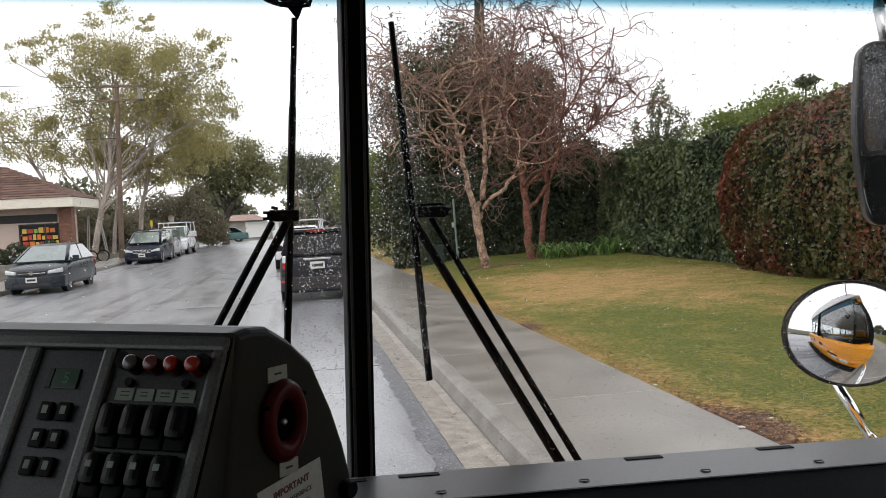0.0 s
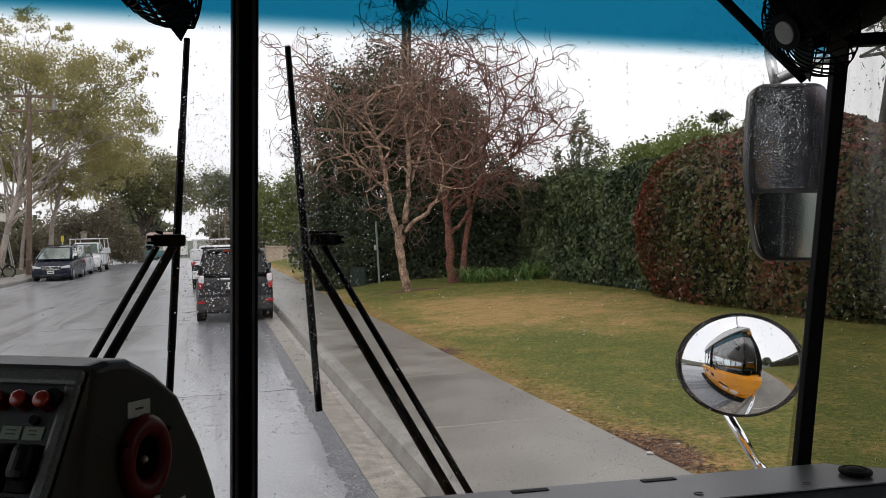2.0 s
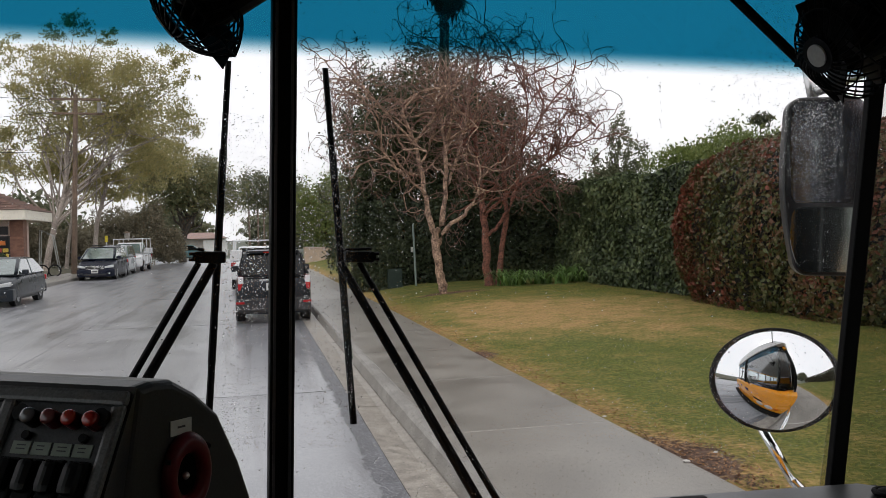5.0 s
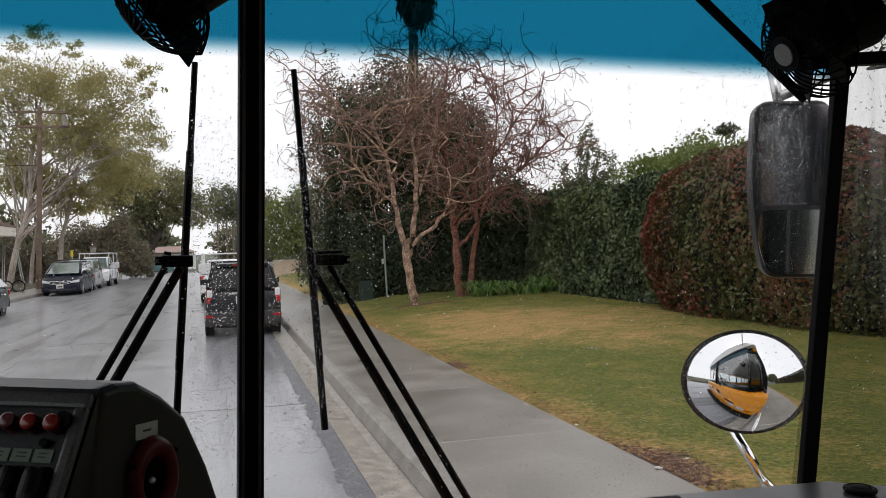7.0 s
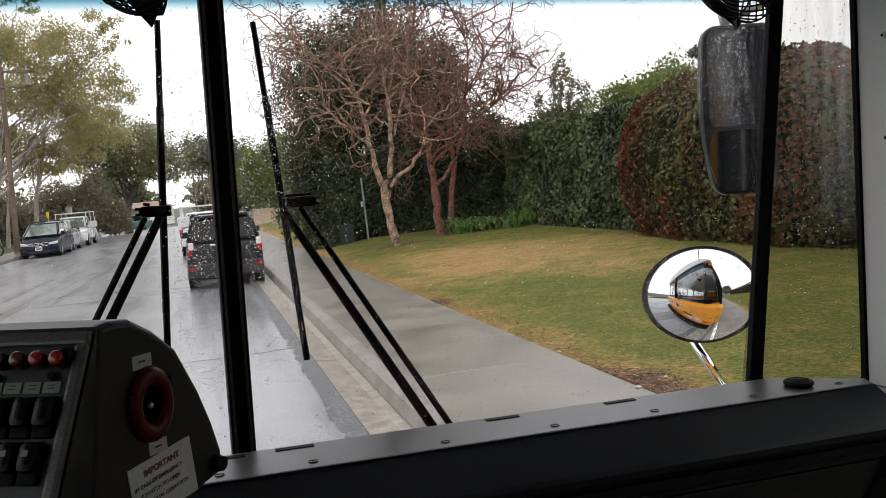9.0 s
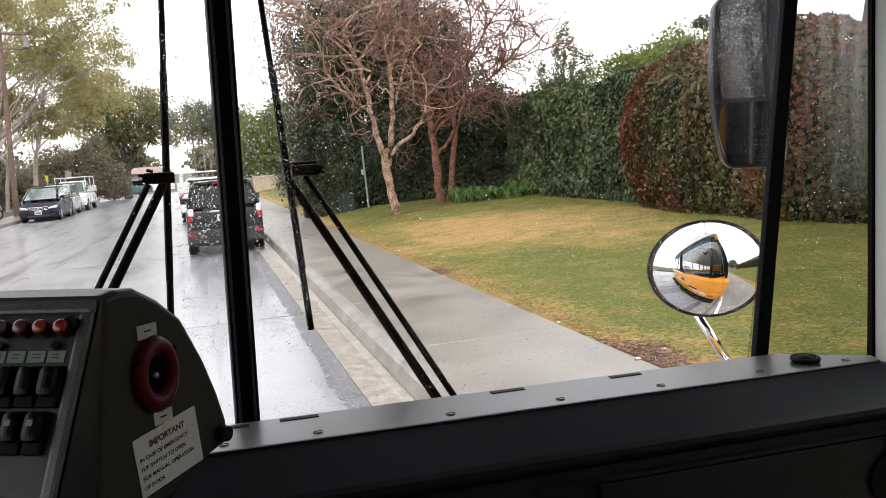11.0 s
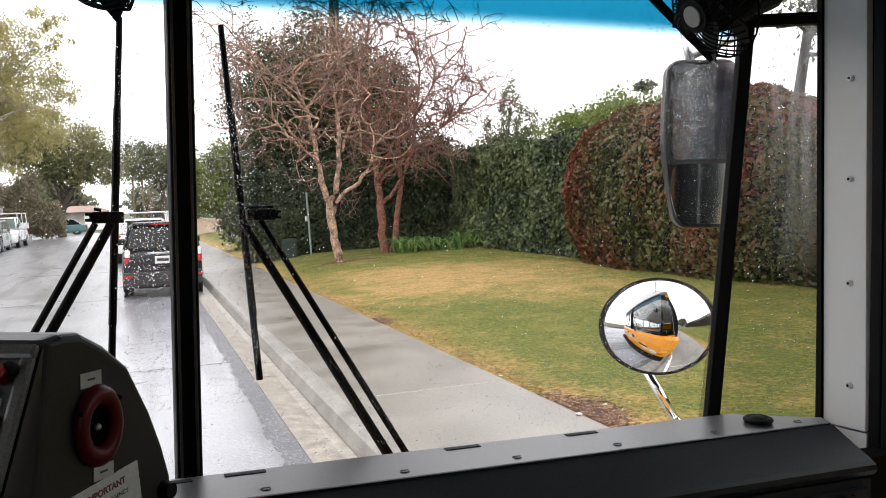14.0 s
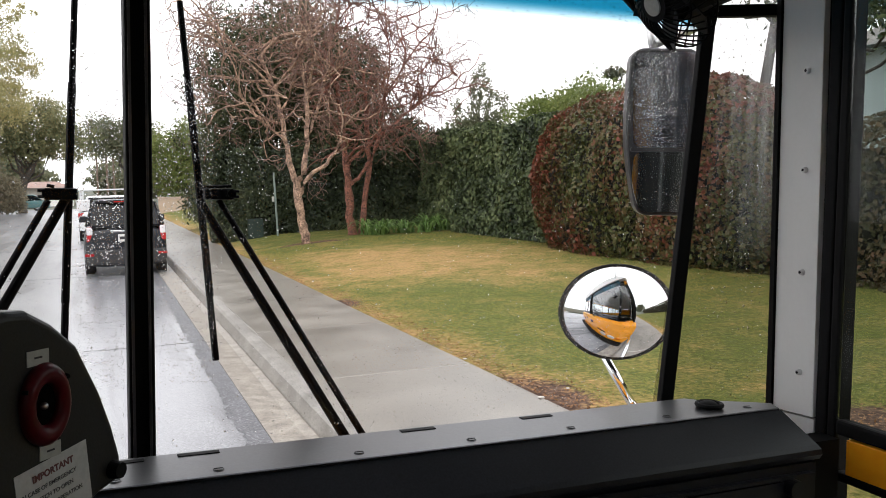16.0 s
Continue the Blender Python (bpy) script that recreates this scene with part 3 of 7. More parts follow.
def side_pt(u, z, h=0.0):
    return SH + SU * u + Vector((0, 0, z)) + SN * h


def panel_m(a, b, h=0.0):
    """A frame on the switch panel: x to the right along it, y up it, z out of it."""
    m = Matrix((-PE, -PD, PN)).transposed().to_4x4()
    m.translation = P0 + PE * a + PD * b + PN * h
    return m


def side_m(u, z, h=0.0, turn=0.0):
    m = Matrix((SU, Vector((0, 0, 1)), SN)).transposed().to_4x4()
    m.translation = side_pt(u, z, h)
    return m @ pose(0, 0, 0, 0, 0, turn)


PROFILE = [(-0.036, 1.688), (-0.010, 1.686), (0.022, 1.668), (0.055, 1.641), (0.075, 1.606), (0.088, 1.583), (0.107, 1.539), (0.119, 1.502), (0.121, 1.474), (0.085, 1.467), (0.02, 1.440), (-0.06, 1.405)]
outline = [P0] + [side_pt(u, z) for u, z in PROFILE] + [side_pt(-0.1, 1.39)]
bm = bmesh.new()
v0 = [bm.verts.new(p) for p in outline]
v1 = [bm.verts.new(p + PE * 0.55) for p in outline]
bm.faces.new(v0)
bm.faces.new(v1[::-1])
for i in range(len(outline)):
    j = (i + 1) % len(outline)
    bm.faces.new((v0[j], v0[i], v1[i], v1[j]))
bmesh.ops.recalc_face_normals(bm, faces=bm.faces)
rim = [e for e in bm.edges if e.verts[0] in v0 and e.verts[1] in v0]
bmesh.ops.bevel(bm, geom=rim, offset=0.009, segments=4, affect="EDGES", profile=0.5)
part("body", bm, M_CONSOLE, console)
# the switch panel leans out towards the driver
wedge = [P0, side_pt(-0.1, 1.39), P0 + PD * 0.34]
bm = bmesh.new()
v0, v1 = [bm.verts.new(p - SN * 0.0005) for p in wedge], [bm.verts.new(p + PE * 0.55) for p in wedge]
bm.faces.new(v0)
bm.faces.new(v1[::-1])
for i in range(3):
    bm.faces.new((v0[(i + 1) % 3], v0[i], v1[i], v1[(i + 1) % 3]))
bmesh.ops.recalc_face_normals(bm, faces=bm.faces)
part("panel_wedge", bm, M_CONSOLE, console)


def on_panel(name, a0, a1, b0, b1, h0, h1, mat, bevel=0.001, parent=None, label=""):
    m = panel_m(0, 0)
    return part(name, new_box(-a1, -a0, -b1, -b0, h0, h1, bevel=bevel, m=m), mat, parent or console, label)


on_panel("switch_plate", 0.015, 0.119, 0.020, 0.20, 0.0, 0.003, M_PANEL, 0.001)
on_panel("meter_plate", 0.131, 0.204, 0.022, 0.20, 0.0, 0.003, M_METER, 0.001)
on_panel("side_cover", 0.222, 0.42, 0.024, 0.33, 0.0, 0.003, M_PANEL, 0.001)
# raised frame with rounded edges between the plates
on_panel("frame_rail", 0.002, 0.42, 0.006, 0.021, 0.0, 0.0085, M_FRAME, 0.0038)
for a0, a1 in ((0.002, 0.016), (0.117, 0.132), (0.203, 0.223)):
    on_panel("frame_rail", a0, a1, 0.0195, 0.30, 0.0, 0.0083, M_FRAME, 0.0038)
for k, a in enumerate((0.092, 0.0705, 0.049, 0.027)):
    m = panel_m(a, 0.038)
    bm = bmesh.new()
    cyl(bm, (0, 0, 0.004), (0, 0, 0.018), 0.0082, 0.0078, seg=20)
    bmesh.ops.transform(bm, matrix=m, verts=bm.verts)
    kn = part("knob", bm, M_BLACK if k == 0 else M_RED, console, "round pull knob")
    bm = bmesh.new()
    bmesh.ops.create_uvsphere(bm, u_segments=20, v_segments=10, radius=0.0078)
    bmesh.ops.scale(bm, vec=(1, 1, 0.5), verts=bm.verts)
    bmesh.ops.translate(bm, vec=(0, 0, 0.018), verts=bm.verts)
    bmesh.ops.transform(bm, matrix=m, verts=bm.verts)
    part("knob_cap", bm, (M_GREYKNOB, M_PINKKNOB, M_REDKNOB, M_REDKNOB)[k], kn, smooth=True)
for a in (0.104, 0.020):
    m = panel_m(a, 0.034)
    bm = new_cyl((0, 0, 0.004), (0, 0, 0.014), 0.008, seg=16)
    bmesh.ops.transform(bm, matrix=m, verts=bm.verts)
    part("toggle_guard", bm, M_BLACK, console)
for a in (0.094, 0.034):
    m = panel_m(a, 0.054)
    bm = new_cyl((0, 0, 0.004), (0, 0, 0.009), 0.0042, seg=14)
    bmesh.ops.transform(bm, matrix=m, verts=bm.verts)
    part("indicator", bm, M_BLACK, console)
for k in range(4):
    a = 0.107 - k * 0.0215
    lab = on_panel("switch_label", a - 0.0190, a, 0.059, 0.071, 0.003, 0.0044, M_TAGPLATE, 0.0003)
    for r in range(2):
        on_panel("bar", a - 0.0145 + 0.002 * (k % 2), a - 0.005, 0.0622 + r * 0.0035, 0.0632 + r * 0.0035, 0.0044, 0.0047, M_INK, 0, lab)
    a = 0.111 - k * 0.0236
    sw = on_panel("rocker_switch", a - 0.0212, a, 0.075, 0.117, 0.003, 0.010, M_BLACK, 0.003)
    on_panel("rocker_tip", a - 0.0195, a - 0.0017, 0.077, 0.108, 0.006, 0.020, M_BLACKGLOSS, 0.0072, sw)
    a2 = 0.113 - k * 0.0228
    sw = on_panel("rocker_switch", a2 - 0.0205, a2, 0.120, 0.162, 0.003, 0.010, M_BLACK, 0.003)
    on_panel("rocker_tip", a2 - 0.0190, a2 - 0.0015, 0.122, 0.152, 0.006, 0.020, M_BLACKGLOSS, 0.0072, sw)
    on_panel("symbol", a2 - 0.0135, a2 - 0.0070, 0.131, 0.137, 0.0197, 0.0204, M_TAGPLATE, 0.0002, sw)
scr = on_panel("display", 0.152, 0.180, 0.042, 0.062, 0.003, 0.0055, M_SCREEN, 0.0005, label="dark green display")
cu = bpy.data.curves.new("digit", "FONT")
cu.body, cu.size, cu.extrude, cu.align_x, cu.align_y = "5", 0.016, 0.0001, "CENTER", "CENTER"
ob = new("digit", cu)
me = bpy.data.meshes.new_from_object(ob.evaluated_get(bpy.context.evaluated_depsgraph_get()))
bpy.data.objects.remove(ob)
me.transform(panel_m(0.165, 0.052, 0.0058))
finish("digit", me, M_LCD, scr, "lit green figure")
on_panel("display_frame", 0.181, 0.187, 0.042, 0.062, 0.003, 0.006, M_CONSOLE, 0.0005)
for r in range(3):
    for c in range(2):
        a, b = 0.182 - c * 0.020, 0.076 + r * 0.026
        key = on_panel("key", a - 0.014, a, b, b + 0.018, 0.004, 0.009, M_BLACK, 0.002)
        on_panel("symbol", a - 0.010, a - 0.004, b + 0.004, b + 0.012, 0.009, 0.0094, M_TAGPLATE, 0.0003, key)
# side face: red horn ring, plates, notice
ring_m = Matrix((SU, Vector((0, 0, 1)), SN)).transposed().to_4x4()
part("red_ring", torus(side_pt(0.004, 1.588, 0.003), ring_m @ Matrix.Diagonal((0.76, 1.05, 0.9, 1.0)), 0.0305, 0.0105, 40, 12), M_RED, console, "dark red plastic ring", smooth=True)
# flat near-black disc painted as the shade in the ring's hollow
bm = new_cyl(side_pt(0.004, 1.588, 0.0005), side_pt(0.004, 1.588, 0.0012), 0.022, seg=28)
part("ring_socket", bm, M_SHADOWGAP, console)
bm = bmesh.new()
bmesh.ops.create_uvsphere(bm, u_segments=12, v_segments=8, radius=0.004)
bmesh.ops.translate(bm, vec=side_pt(0.002, 1.587, 0.004), verts=bm.verts)
part("pilot_pin", bm, M_STEEL, console, smooth=True)
for u, z in ((-0.024, 1.606), (0.033, 1.612), (0.016, 1.552)):
    bm = new_cyl(side_pt(u, z, 0.003), side_pt(u * 0.9, z, 0.0085), 0.0024, seg=12)
    part("ring_screw", bm, M_BLACK, console)


def on_side(name, u0, u1, z0, z1, h0, h1, mat, turn=0.0, parent=None, label="", bevel=0.0004):
    m = side_m((u0 + u1) / 2, (z0 + z1) / 2, 0, turn)
    w, h = (u1 - u0) / 2, (z1 - z0) / 2
    return part(name, new_box(-w, w, -h, h, h0, h1, bevel=bevel, m=m), mat, parent or console, label)


for u0, z0 in ((-0.0155, 1.629), (-0.002, 1.530)):
    pl = on_side("side_plate", u0, u0 + 0.028, z0, z0 + 0.0155, 0.0, 0.0012, M_LABEL)
    on_side("bar", u0 + 0.009, u0 + 0.019, z0 + 0.007, z0 + 0.009, 0.0012, 0.0015, M_INK, parent=pl, bevel=0)
TILT = 7.0
notice = on_side("notice", -0.031, 0.066, 1.462, 1.530, 0.0, 0.0008, M_STICKER, TILT, label="white sticker headed IMPORTANT")
# the lines of the notice, in the built-in font
SM = side_m(0.0175, 1.496, 0.0012, TILT)
for k, (txt, size, mat) in enumerate((("IMPORTANT", 0.0098, M_INKRED), ("IN CASE OF EMERGENCY", 0.0066, M_INK), ("FLIP SWITCH TO OPEN", 0.0066, M_INK), ("FOR MANUAL OPERATION", 0.0066, M_INK), ("OF DOOR.", 0.0066, M_INK))):
    cu = bpy.data.curves.new("notice_line", "FONT")
    cu.body, cu.size, cu.extrude, cu.offset = txt, size, 0.0001, 0.0001 if k else 0.0004
    cu.align_x = "CENTER" if k == 0 else "LEFT"
    ob = new("notice_line", cu)
    dg = bpy.context.evaluated_depsgraph_get()
    me = bpy.data.meshes.new_from_object(ob.evaluated_get(dg))
    bpy.data.objects.remove(ob)
    me.transform(SM @ Matrix.Translation((0.0 if k == 0 else -0.044, 0.018 - k * 0.0108 - (0.0 if k == 0 else 0.001), 0)))
    finish("notice_line", me, mat, notice)
part("thumb_knob", new_cyl(side_pt(0.103, 1.489, 0.0), side_pt(0.103, 1.489, 0.012), 0.011, 0.009, seg=18), M_BLACK, console)

# ---- wipers ----
def wiper(top, hub, bottom, feet, starts, label):
    w = thing("windshield_wiper", feet[0], BUS, label, "wiper", "windshield wipers")
    top, hub, bottom = Vector(top), Vector(hub), Vector(bottom)
    d = (top - bottom).normalized()
    bm = bmesh.new()
    cyl(bm, bottom, top, 0.0058, 0.0048, seg=8)
    part("rubber_blade", bm, M_BLACK, w)
    bm = bmesh.new()
    q = Matrix.Translation(hub) @ d.to_track_quat("Z", "Y").to_matrix().to_4x4()
    mid = bottom.lerp(top, (hub.z - bottom.z) / (top.z - bottom.z)) + Vector((0, -0.008, 0))
    cyl(bm, mid - d * 0.17, mid + d * 0.17, 0.0062, seg=8)
    part("blade_carrier", bm, M_BLACK, w)
    bm = bmesh.new()
    side = 1 if feet[0][0] > hub.x else -1
    box(bm, hub.x - 0.012 if side > 0 else hub.x - 0.034, hub.x + 0.034 if side > 0 else hub.x + 0.012, hub.y - 0.026, hub.y + 0.004, hub.z - 0.010, hub.z + 0.008, bevel=0.003)
    cyl(bm, (hub.x - 0.02, hub.y - 0.02, hub.z + 0.010), (hub.x + 0.03 * side, hub.y - 0.02, hub.z + 0.012), 0.0025, seg=8)
    cyl(bm, (hub.x + 0.03 * side, hub.y - 0.03, hub.z), (hub.x + 0.03 * side, hub.y + 0.005, hub.z), 0.007, seg=10)
    part("pivot_block", bm, M_BLACK, w)
    for dz in (-0.005, 0.004):
        part("pivot_pin", new_cyl((hub.x + side * 0.030, hub.y - 0.016, hub.z + dz), (hub.x + side * 0.043, hub.y - 0.016, hub.z + dz), 0.0024, seg=8), M_BLACK, w)
    for k, fpt in enumerate(feet):
        fpt = Vector(fpt)
        st = Vector((starts[k], hub.y - 0.008, hub.z - 0.010))
        bm = bmesh.new()
        kink = st.lerp(fpt, 0.22)
        cyl(bm, st, kink, 0.0068 - 0.002 * k, 0.0074 - 0.002 * k, seg=10)
        cyl(bm, kink, fpt, 0.0074 - 0.002 * k, 0.0092 - 0.003 * k, seg=10)
        part("arm", bm, M_BLACK, w)
    return w


wiper((-0.012, 1.391, 2.108), (0.032, 1.380, 1.802), (0.040, 1.394, 1.524), ((0.286, 1.385, 1.33), (0.319, 1.385, 1.33)), (0.0125, 0.0434), "black windshield wiper standing upright with twin arms")
wiper((-0.165, 1.400, 2.112), (-0.178, 1.375, 1.800), (-0.192, 1.394, 1.524), ((-0.420, 1.385, 1.36), (-0.443, 1.385, 1.36)), (-0.184, -0.207), "black windshield wiper standing upright with twin arms")

# ---- mirrors ----
cv = thing("cross_view_mirror", (1.16, 1.5, 1.2), BUS, "oval convex crossover mirror on a chrome arm, wet with rain", "mirror")
CC = Vector((1.052, 1.70, 1.515))
to_eye = (Vector((0.16, -0.15, 1.60)) - CC).normalized()
cm_rot = to_eye.to_track_quat("Z", "Y").to_matrix().to_4x4() @ pose(0, 0, 0, 4, 0, 0)
CM = Matrix.Translation(CC) @ cm_rot


def dome(rx, ry, h, nr=18, seg=48, lift=0.0):
    """A shallow oval dome, its top h high."""
    bm = bmesh.new()
    R = 1.0
    rows = [[bm.verts.new((0, 0, h))]]
    for i in range(1, nr + 1):
        t = i / nr
        z = h * (1 - t * t)
        rows.append([bm.verts.new((rx * t * math.cos(2 * math.pi * j / seg), ry * t * math.sin(2 * math.pi * j / seg), z + lift * t * t * math.sin(2 * math.pi * j / seg) ** 2)) for j in range(seg)])
    for j in range(seg):
        bm.faces.new((rows[0][0], rows[1][j], rows[1][(j + 1) % seg]))
    for a, b in zip(rows[1:], rows[2:]):
        for j in range(seg):
            bm.faces.new((a[j], b[j], b[(j + 1) % seg], a[(j + 1) % seg]))
    bmesh.ops.recalc_face_normals(bm, faces=bm.faces)
    return bm


bm = dome(0.138, 0.1145, 0.068, nr=24, seg=64, lift=0.006)
bmesh.ops.transform(bm, matrix=CM, verts=bm.verts)
part("mirror_dome", bm, M_MIRROR, cv, smooth=True)
bm = torus((0, 0, 0), ONE, 0.1145, 0.0068, 64, 10)
bmesh.ops.scale(bm, vec=(0.144 / 0.1205, 1.0, 1.0), verts=bm.verts)
bmesh.ops.transform(bm, matrix=CM, verts=bm.verts)
part("mirror_rim", bm, M_BLACK, cv, smooth=True)
bm = dome(0.143, 0.12, -0.05)
bmesh.ops.transform(bm, matrix=CM @ Matrix.Translation((0, 0, -0.004)), verts=bm.verts)
part("mirror_back", bm, M_BLACK, cv, smooth=True)
bm = bmesh.new()
cyl(bm, (1.058, 1.765, 1.40), (1.112, 1.71, 1.275), 0.0115, seg=14)
cyl(bm, (1.112, 1.71, 1.275), (1.12, 1.43, 1.17), 0.0115, seg=14)
cyl(bm, (1.05, 1.745, 1.45), (1.058, 1.765, 1.395), 0.008, seg=10)
part("arm", bm, M_CHROME, cv, smooth=True)

sm = thing("side_mirror", (1.2, 1.6, 1.3), BUS, "tall black rear-view mirror with rounded corners, covered in raindrops", "mirror")
SC = Vector((1.181, 1.70, 1.9635))
sm_rot = Vector((-0.385, -0.923, -0.035)).normalized()
SMX = Matrix.Translation(SC) @ sm_rot.to_track_quat("Z", "Y").to_matrix().to_4x4()


def bulged(x0, x1, y0, y1, r, cut, bow, z0, z1, m, bevel=0.0):
    """A mirror's outline with round corners: its outer edge bows out by bow and draws in by cut towards the foot."""
    pts = []
    for cx, cy, a0 in ((x1 - r, y1 - r, 0), (x0 + r, y1 - r, 90), (x0 + r, y0 + r, 180), (x1 - r, y0 + r, 270)):
        for k in range(7):
            a = radians(a0 + 15 * k)
            pts.append((cx + r * math.cos(a), cy + r * math.sin(a)))
        if a0 == 90:
            pts += [(x0, y1 - r - (y1 - y0 - 2 * r) * k / 8) for k in range(1, 8)]
    out = []
    for x, y in pts:
        t = (y1 - y) / (y1 - y0)
        w = (x1 - x) / (x1 - x0)
        out.append((x + w * (cut * max(0.0, (t - 0.45) / 0.55) ** 1.5 - bow * math.sin(math.pi * min(1.0, t * 1.1))), y))
    bm = prism(out, "z", z0, z1)
    if bevel:
        es = [e for e in bm.edges if abs(e.verts[0].co.z - e.verts[1].co.z) < 1e-6]
        bmesh.ops.bevel(bm, geom=es, offset=bevel, segments=3, affect="EDGES", profile=0.6)
    bmesh.ops.transform(bm, matrix=m, verts=bm.verts)
    return bm


part("housing", bulged(-0.088, 0.088, -0.209, 0.209, 0.034, 0.022, 0.008, -0.045, 0.0, SMX, 0.008), M_MIRRORSHELL, sm)
# wet glass; its dark blue-grey tint stands in for the bus side reflected there
M_MIRROR_DARKENED = mirror_mat("wet_mirror_dark_reflection", 0.10, (0.25, 0.27, 0.325))
part("flat_glass", bulged(-0.078, 0.082, -0.038, 0.199, 0.020, 0.0, 0.005, 0.0, 0.003, SMX @ Matrix.Translation((0, 0, 0.004))), M_MIRROR_DARKENED, sm, "large flat mirror glass")
M_MIRROR_CLEAR = mirror_mat("lower_mirror", 0.06, (0.62, 0.65, 0.68))
part("convex_glass", bulged(-0.076, 0.082, -0.199, -0.048, 0.020, 0.018, 0.004, 0.0, 0.004, SMX @ Matrix.Translation((0, 0, 0.006)) @ pose(0, 0, 0, 0, 2.6, 0)), M_MIRROR_CLEAR, sm, "smaller wide-angle mirror glass")
part("divider", bulged(-0.084, 0.086, -0.048, -0.038, 0.003, 0.0, 0.0, 0.001, 0.010, SMX), M_MIRRORSHELL, sm)
bm = bmesh.new()
cyl(bm, SC + Vector((-0.010, 0.03, 0.19)), SC + Vector((-0.018, 0.05, 0.29)), 0.012, seg=14)
cyl(bm, SC + Vector((-0.018, 0.05, 0.29)), SC + Vector((0.0, 0.03, 0.62)), 0.012, seg=14)
cyl(bm, SC + Vector((0.0, 0.03, 0.62)), (0.93, 1.345, 2.56), 0.012, seg=14)
cyl(bm, SC + Vector((-0.010, 0.03, 0.225)), SC + Vector((0.09, -0.02, 0.27)), 0.012, seg=14)
part("bracket", bm, M_STEEL, sm, "bent grey steel tube", smooth=True)

# ---- fans ----
def fan(c, face, label, R=0.088):
    """A small cage fan hung from the header, its cage bulging towards the way it faces."""
    c = Vector(c)
    ob = thing("dash_fan", c, BUS, label, "fan", "cab fans")
    m = Matrix.Translation(c) @ Vector(face).normalized().to_track_quat("Z", "Y").to_matrix().to_4x4()
    H = 0.045
    paths = []
    for k in range(30):
        a0 = 2 * math.pi * k / 30
        pts = []
        for i in range(9):
            t = 0.28 + 0.72 * i / 8
            a = a0 + 0.9 * (t - 0.28)
            pts.append((R * t * math.cos(a), R * t * math.sin(a), H * (1 - t ** 3)))
        paths.append((pts, [0.0014] * 9))
        pts = [(p[0] * math.cos(0.5) - p[1] * math.sin(0.5), p[0] * math.sin(0.5) + p[1] * math.cos(0.5), -p[2]) for p in pts]
        paths.append((pts, [0.0014] * 9))
    for t in (1.0, 0.72):
        for s in (1, -1):
            paths.append(([(R * t * math.cos(a), R * t * math.sin(a), s * H * (1 - t ** 3)) for a in np.linspace(0, 2 * math.pi, 33)], [0.0016] * 33))
    for pts, rad in paths:
        V, F = tubes([([m @ Vector(q) for q in pts], rad)], 4)
        raw("cage_wire", V, F, M_BLACK, ob)
    bm = bmesh.new()
    cyl(bm, (0, 0, -0.10), (0, 0, 0.012), 0.046, 0.040, seg=20)
    cyl(bm, (0, 0, 0.035), (0, 0, 0.046), 0.026, seg=20)
    bmesh.ops.transform(bm, matrix=m, verts=bm.verts)
    part("motor", bm, M_BLACK, ob)
    for k in range(5):
        mm = m @ pose(0, 0, 0, 0, 0, 72 * k + 20) @ pose(0.045, 0, 0.004, 30, 0, 0)
        part("blade", new_box(-0.032, 0.030, -0.036, 0.036, -0.001, 0.001, bevel=0.0004, m=mm), M_BLACK, ob)
    bm = bmesh.new()
    cyl(bm, m @ Vector((0, 0, -0.08)), Vector((c.x, 1.235, 2.38)), 0.012, seg=10)
    part("bracket", bm, M_BLACK, ob)
    badge = new_cyl((0, 0, 0.046), (0, 0, 0.0485), 0.016, seg=20)
    bmesh.ops.transform(badge, matrix=m, verts=badge.verts)
    part("hub_badge", badge, M_LABEL, ob, "small pale round badge on the hub")
    return ob


fan((-0.199, 1.10, 2.118), (-0.78, 0.14, -0.60), "black wire-cage cab fan hanging from the header", 0.077)
fan((0.668, 1.02, 2.108), (-0.86, -0.02, -0.42), "black wire-cage cab fan hanging beside the corner post", 0.082)
strut = thing("header_strut", (0.69, 1.22, 2.1), BUS, "black cable running down from the header", "cable")
part("cable", new_cyl((0.55, 1.21, 2.275), (0.80, 1.19, 2.065), 0.008, seg=8), M_BLACK, strut)

# ---- ground, road, kerb, pavement, lawn ----
def sheet(name, xs, ys, zf, mat, kind="structure", label="", category=""):
    """A sheet over a grid of plan lines, zf giving its height."""
    X, Yy = np.meshgrid(xs, ys)
    V = np.stack([X.ravel(), Yy.ravel(), np.array([zf(a, b) for a, b in zip(X.ravel(), Yy.ravel())])], 1)
    nx, ny = len(xs), len(ys)
    i = (np.arange(ny - 1)[:, None] * nx + np.arange(nx - 1)[None]).ravel()
    F = np.stack([i, i + 1, i + 1 + nx, i + nx], 1)
    ob = raw(name, V, F, mat, smooth=True)
    return tagged(ob, label, category, kind=kind)


sheet("ground", np.array([-1500, -300, -60, -9.2, 9.0, 60, 300, 1500.]), np.array([-1500, -300, -40, 0, 40, 90, 200, 500, 1500, 3000.]), lambda x, y: -0.06, M_GROUND, label="flat ground reaching the horizon", category="ground")
RX0, RX1 = -8.75, 0.94
road = sheet("road", np.linspace(RX0, RX1, 40), np.concatenate([np.linspace(-14, 40, 90), np.linspace(42, 75, 12)]), lambda x, y: 0.0 + 0.010 * math.sin(x * 0.8) + 0.006 * noise.noise((x * 0.7, y * 0.5, 0)), M_ASPHALT, label="wet grey asphalt road with cracks and puddles", category="road")
sheet("cross_road", np.linspace(-70, 60, 14), np.linspace(75, 86, 4), lambda x, y: 0.0, M_ASPHALT, label="wet asphalt cross street", category="road")
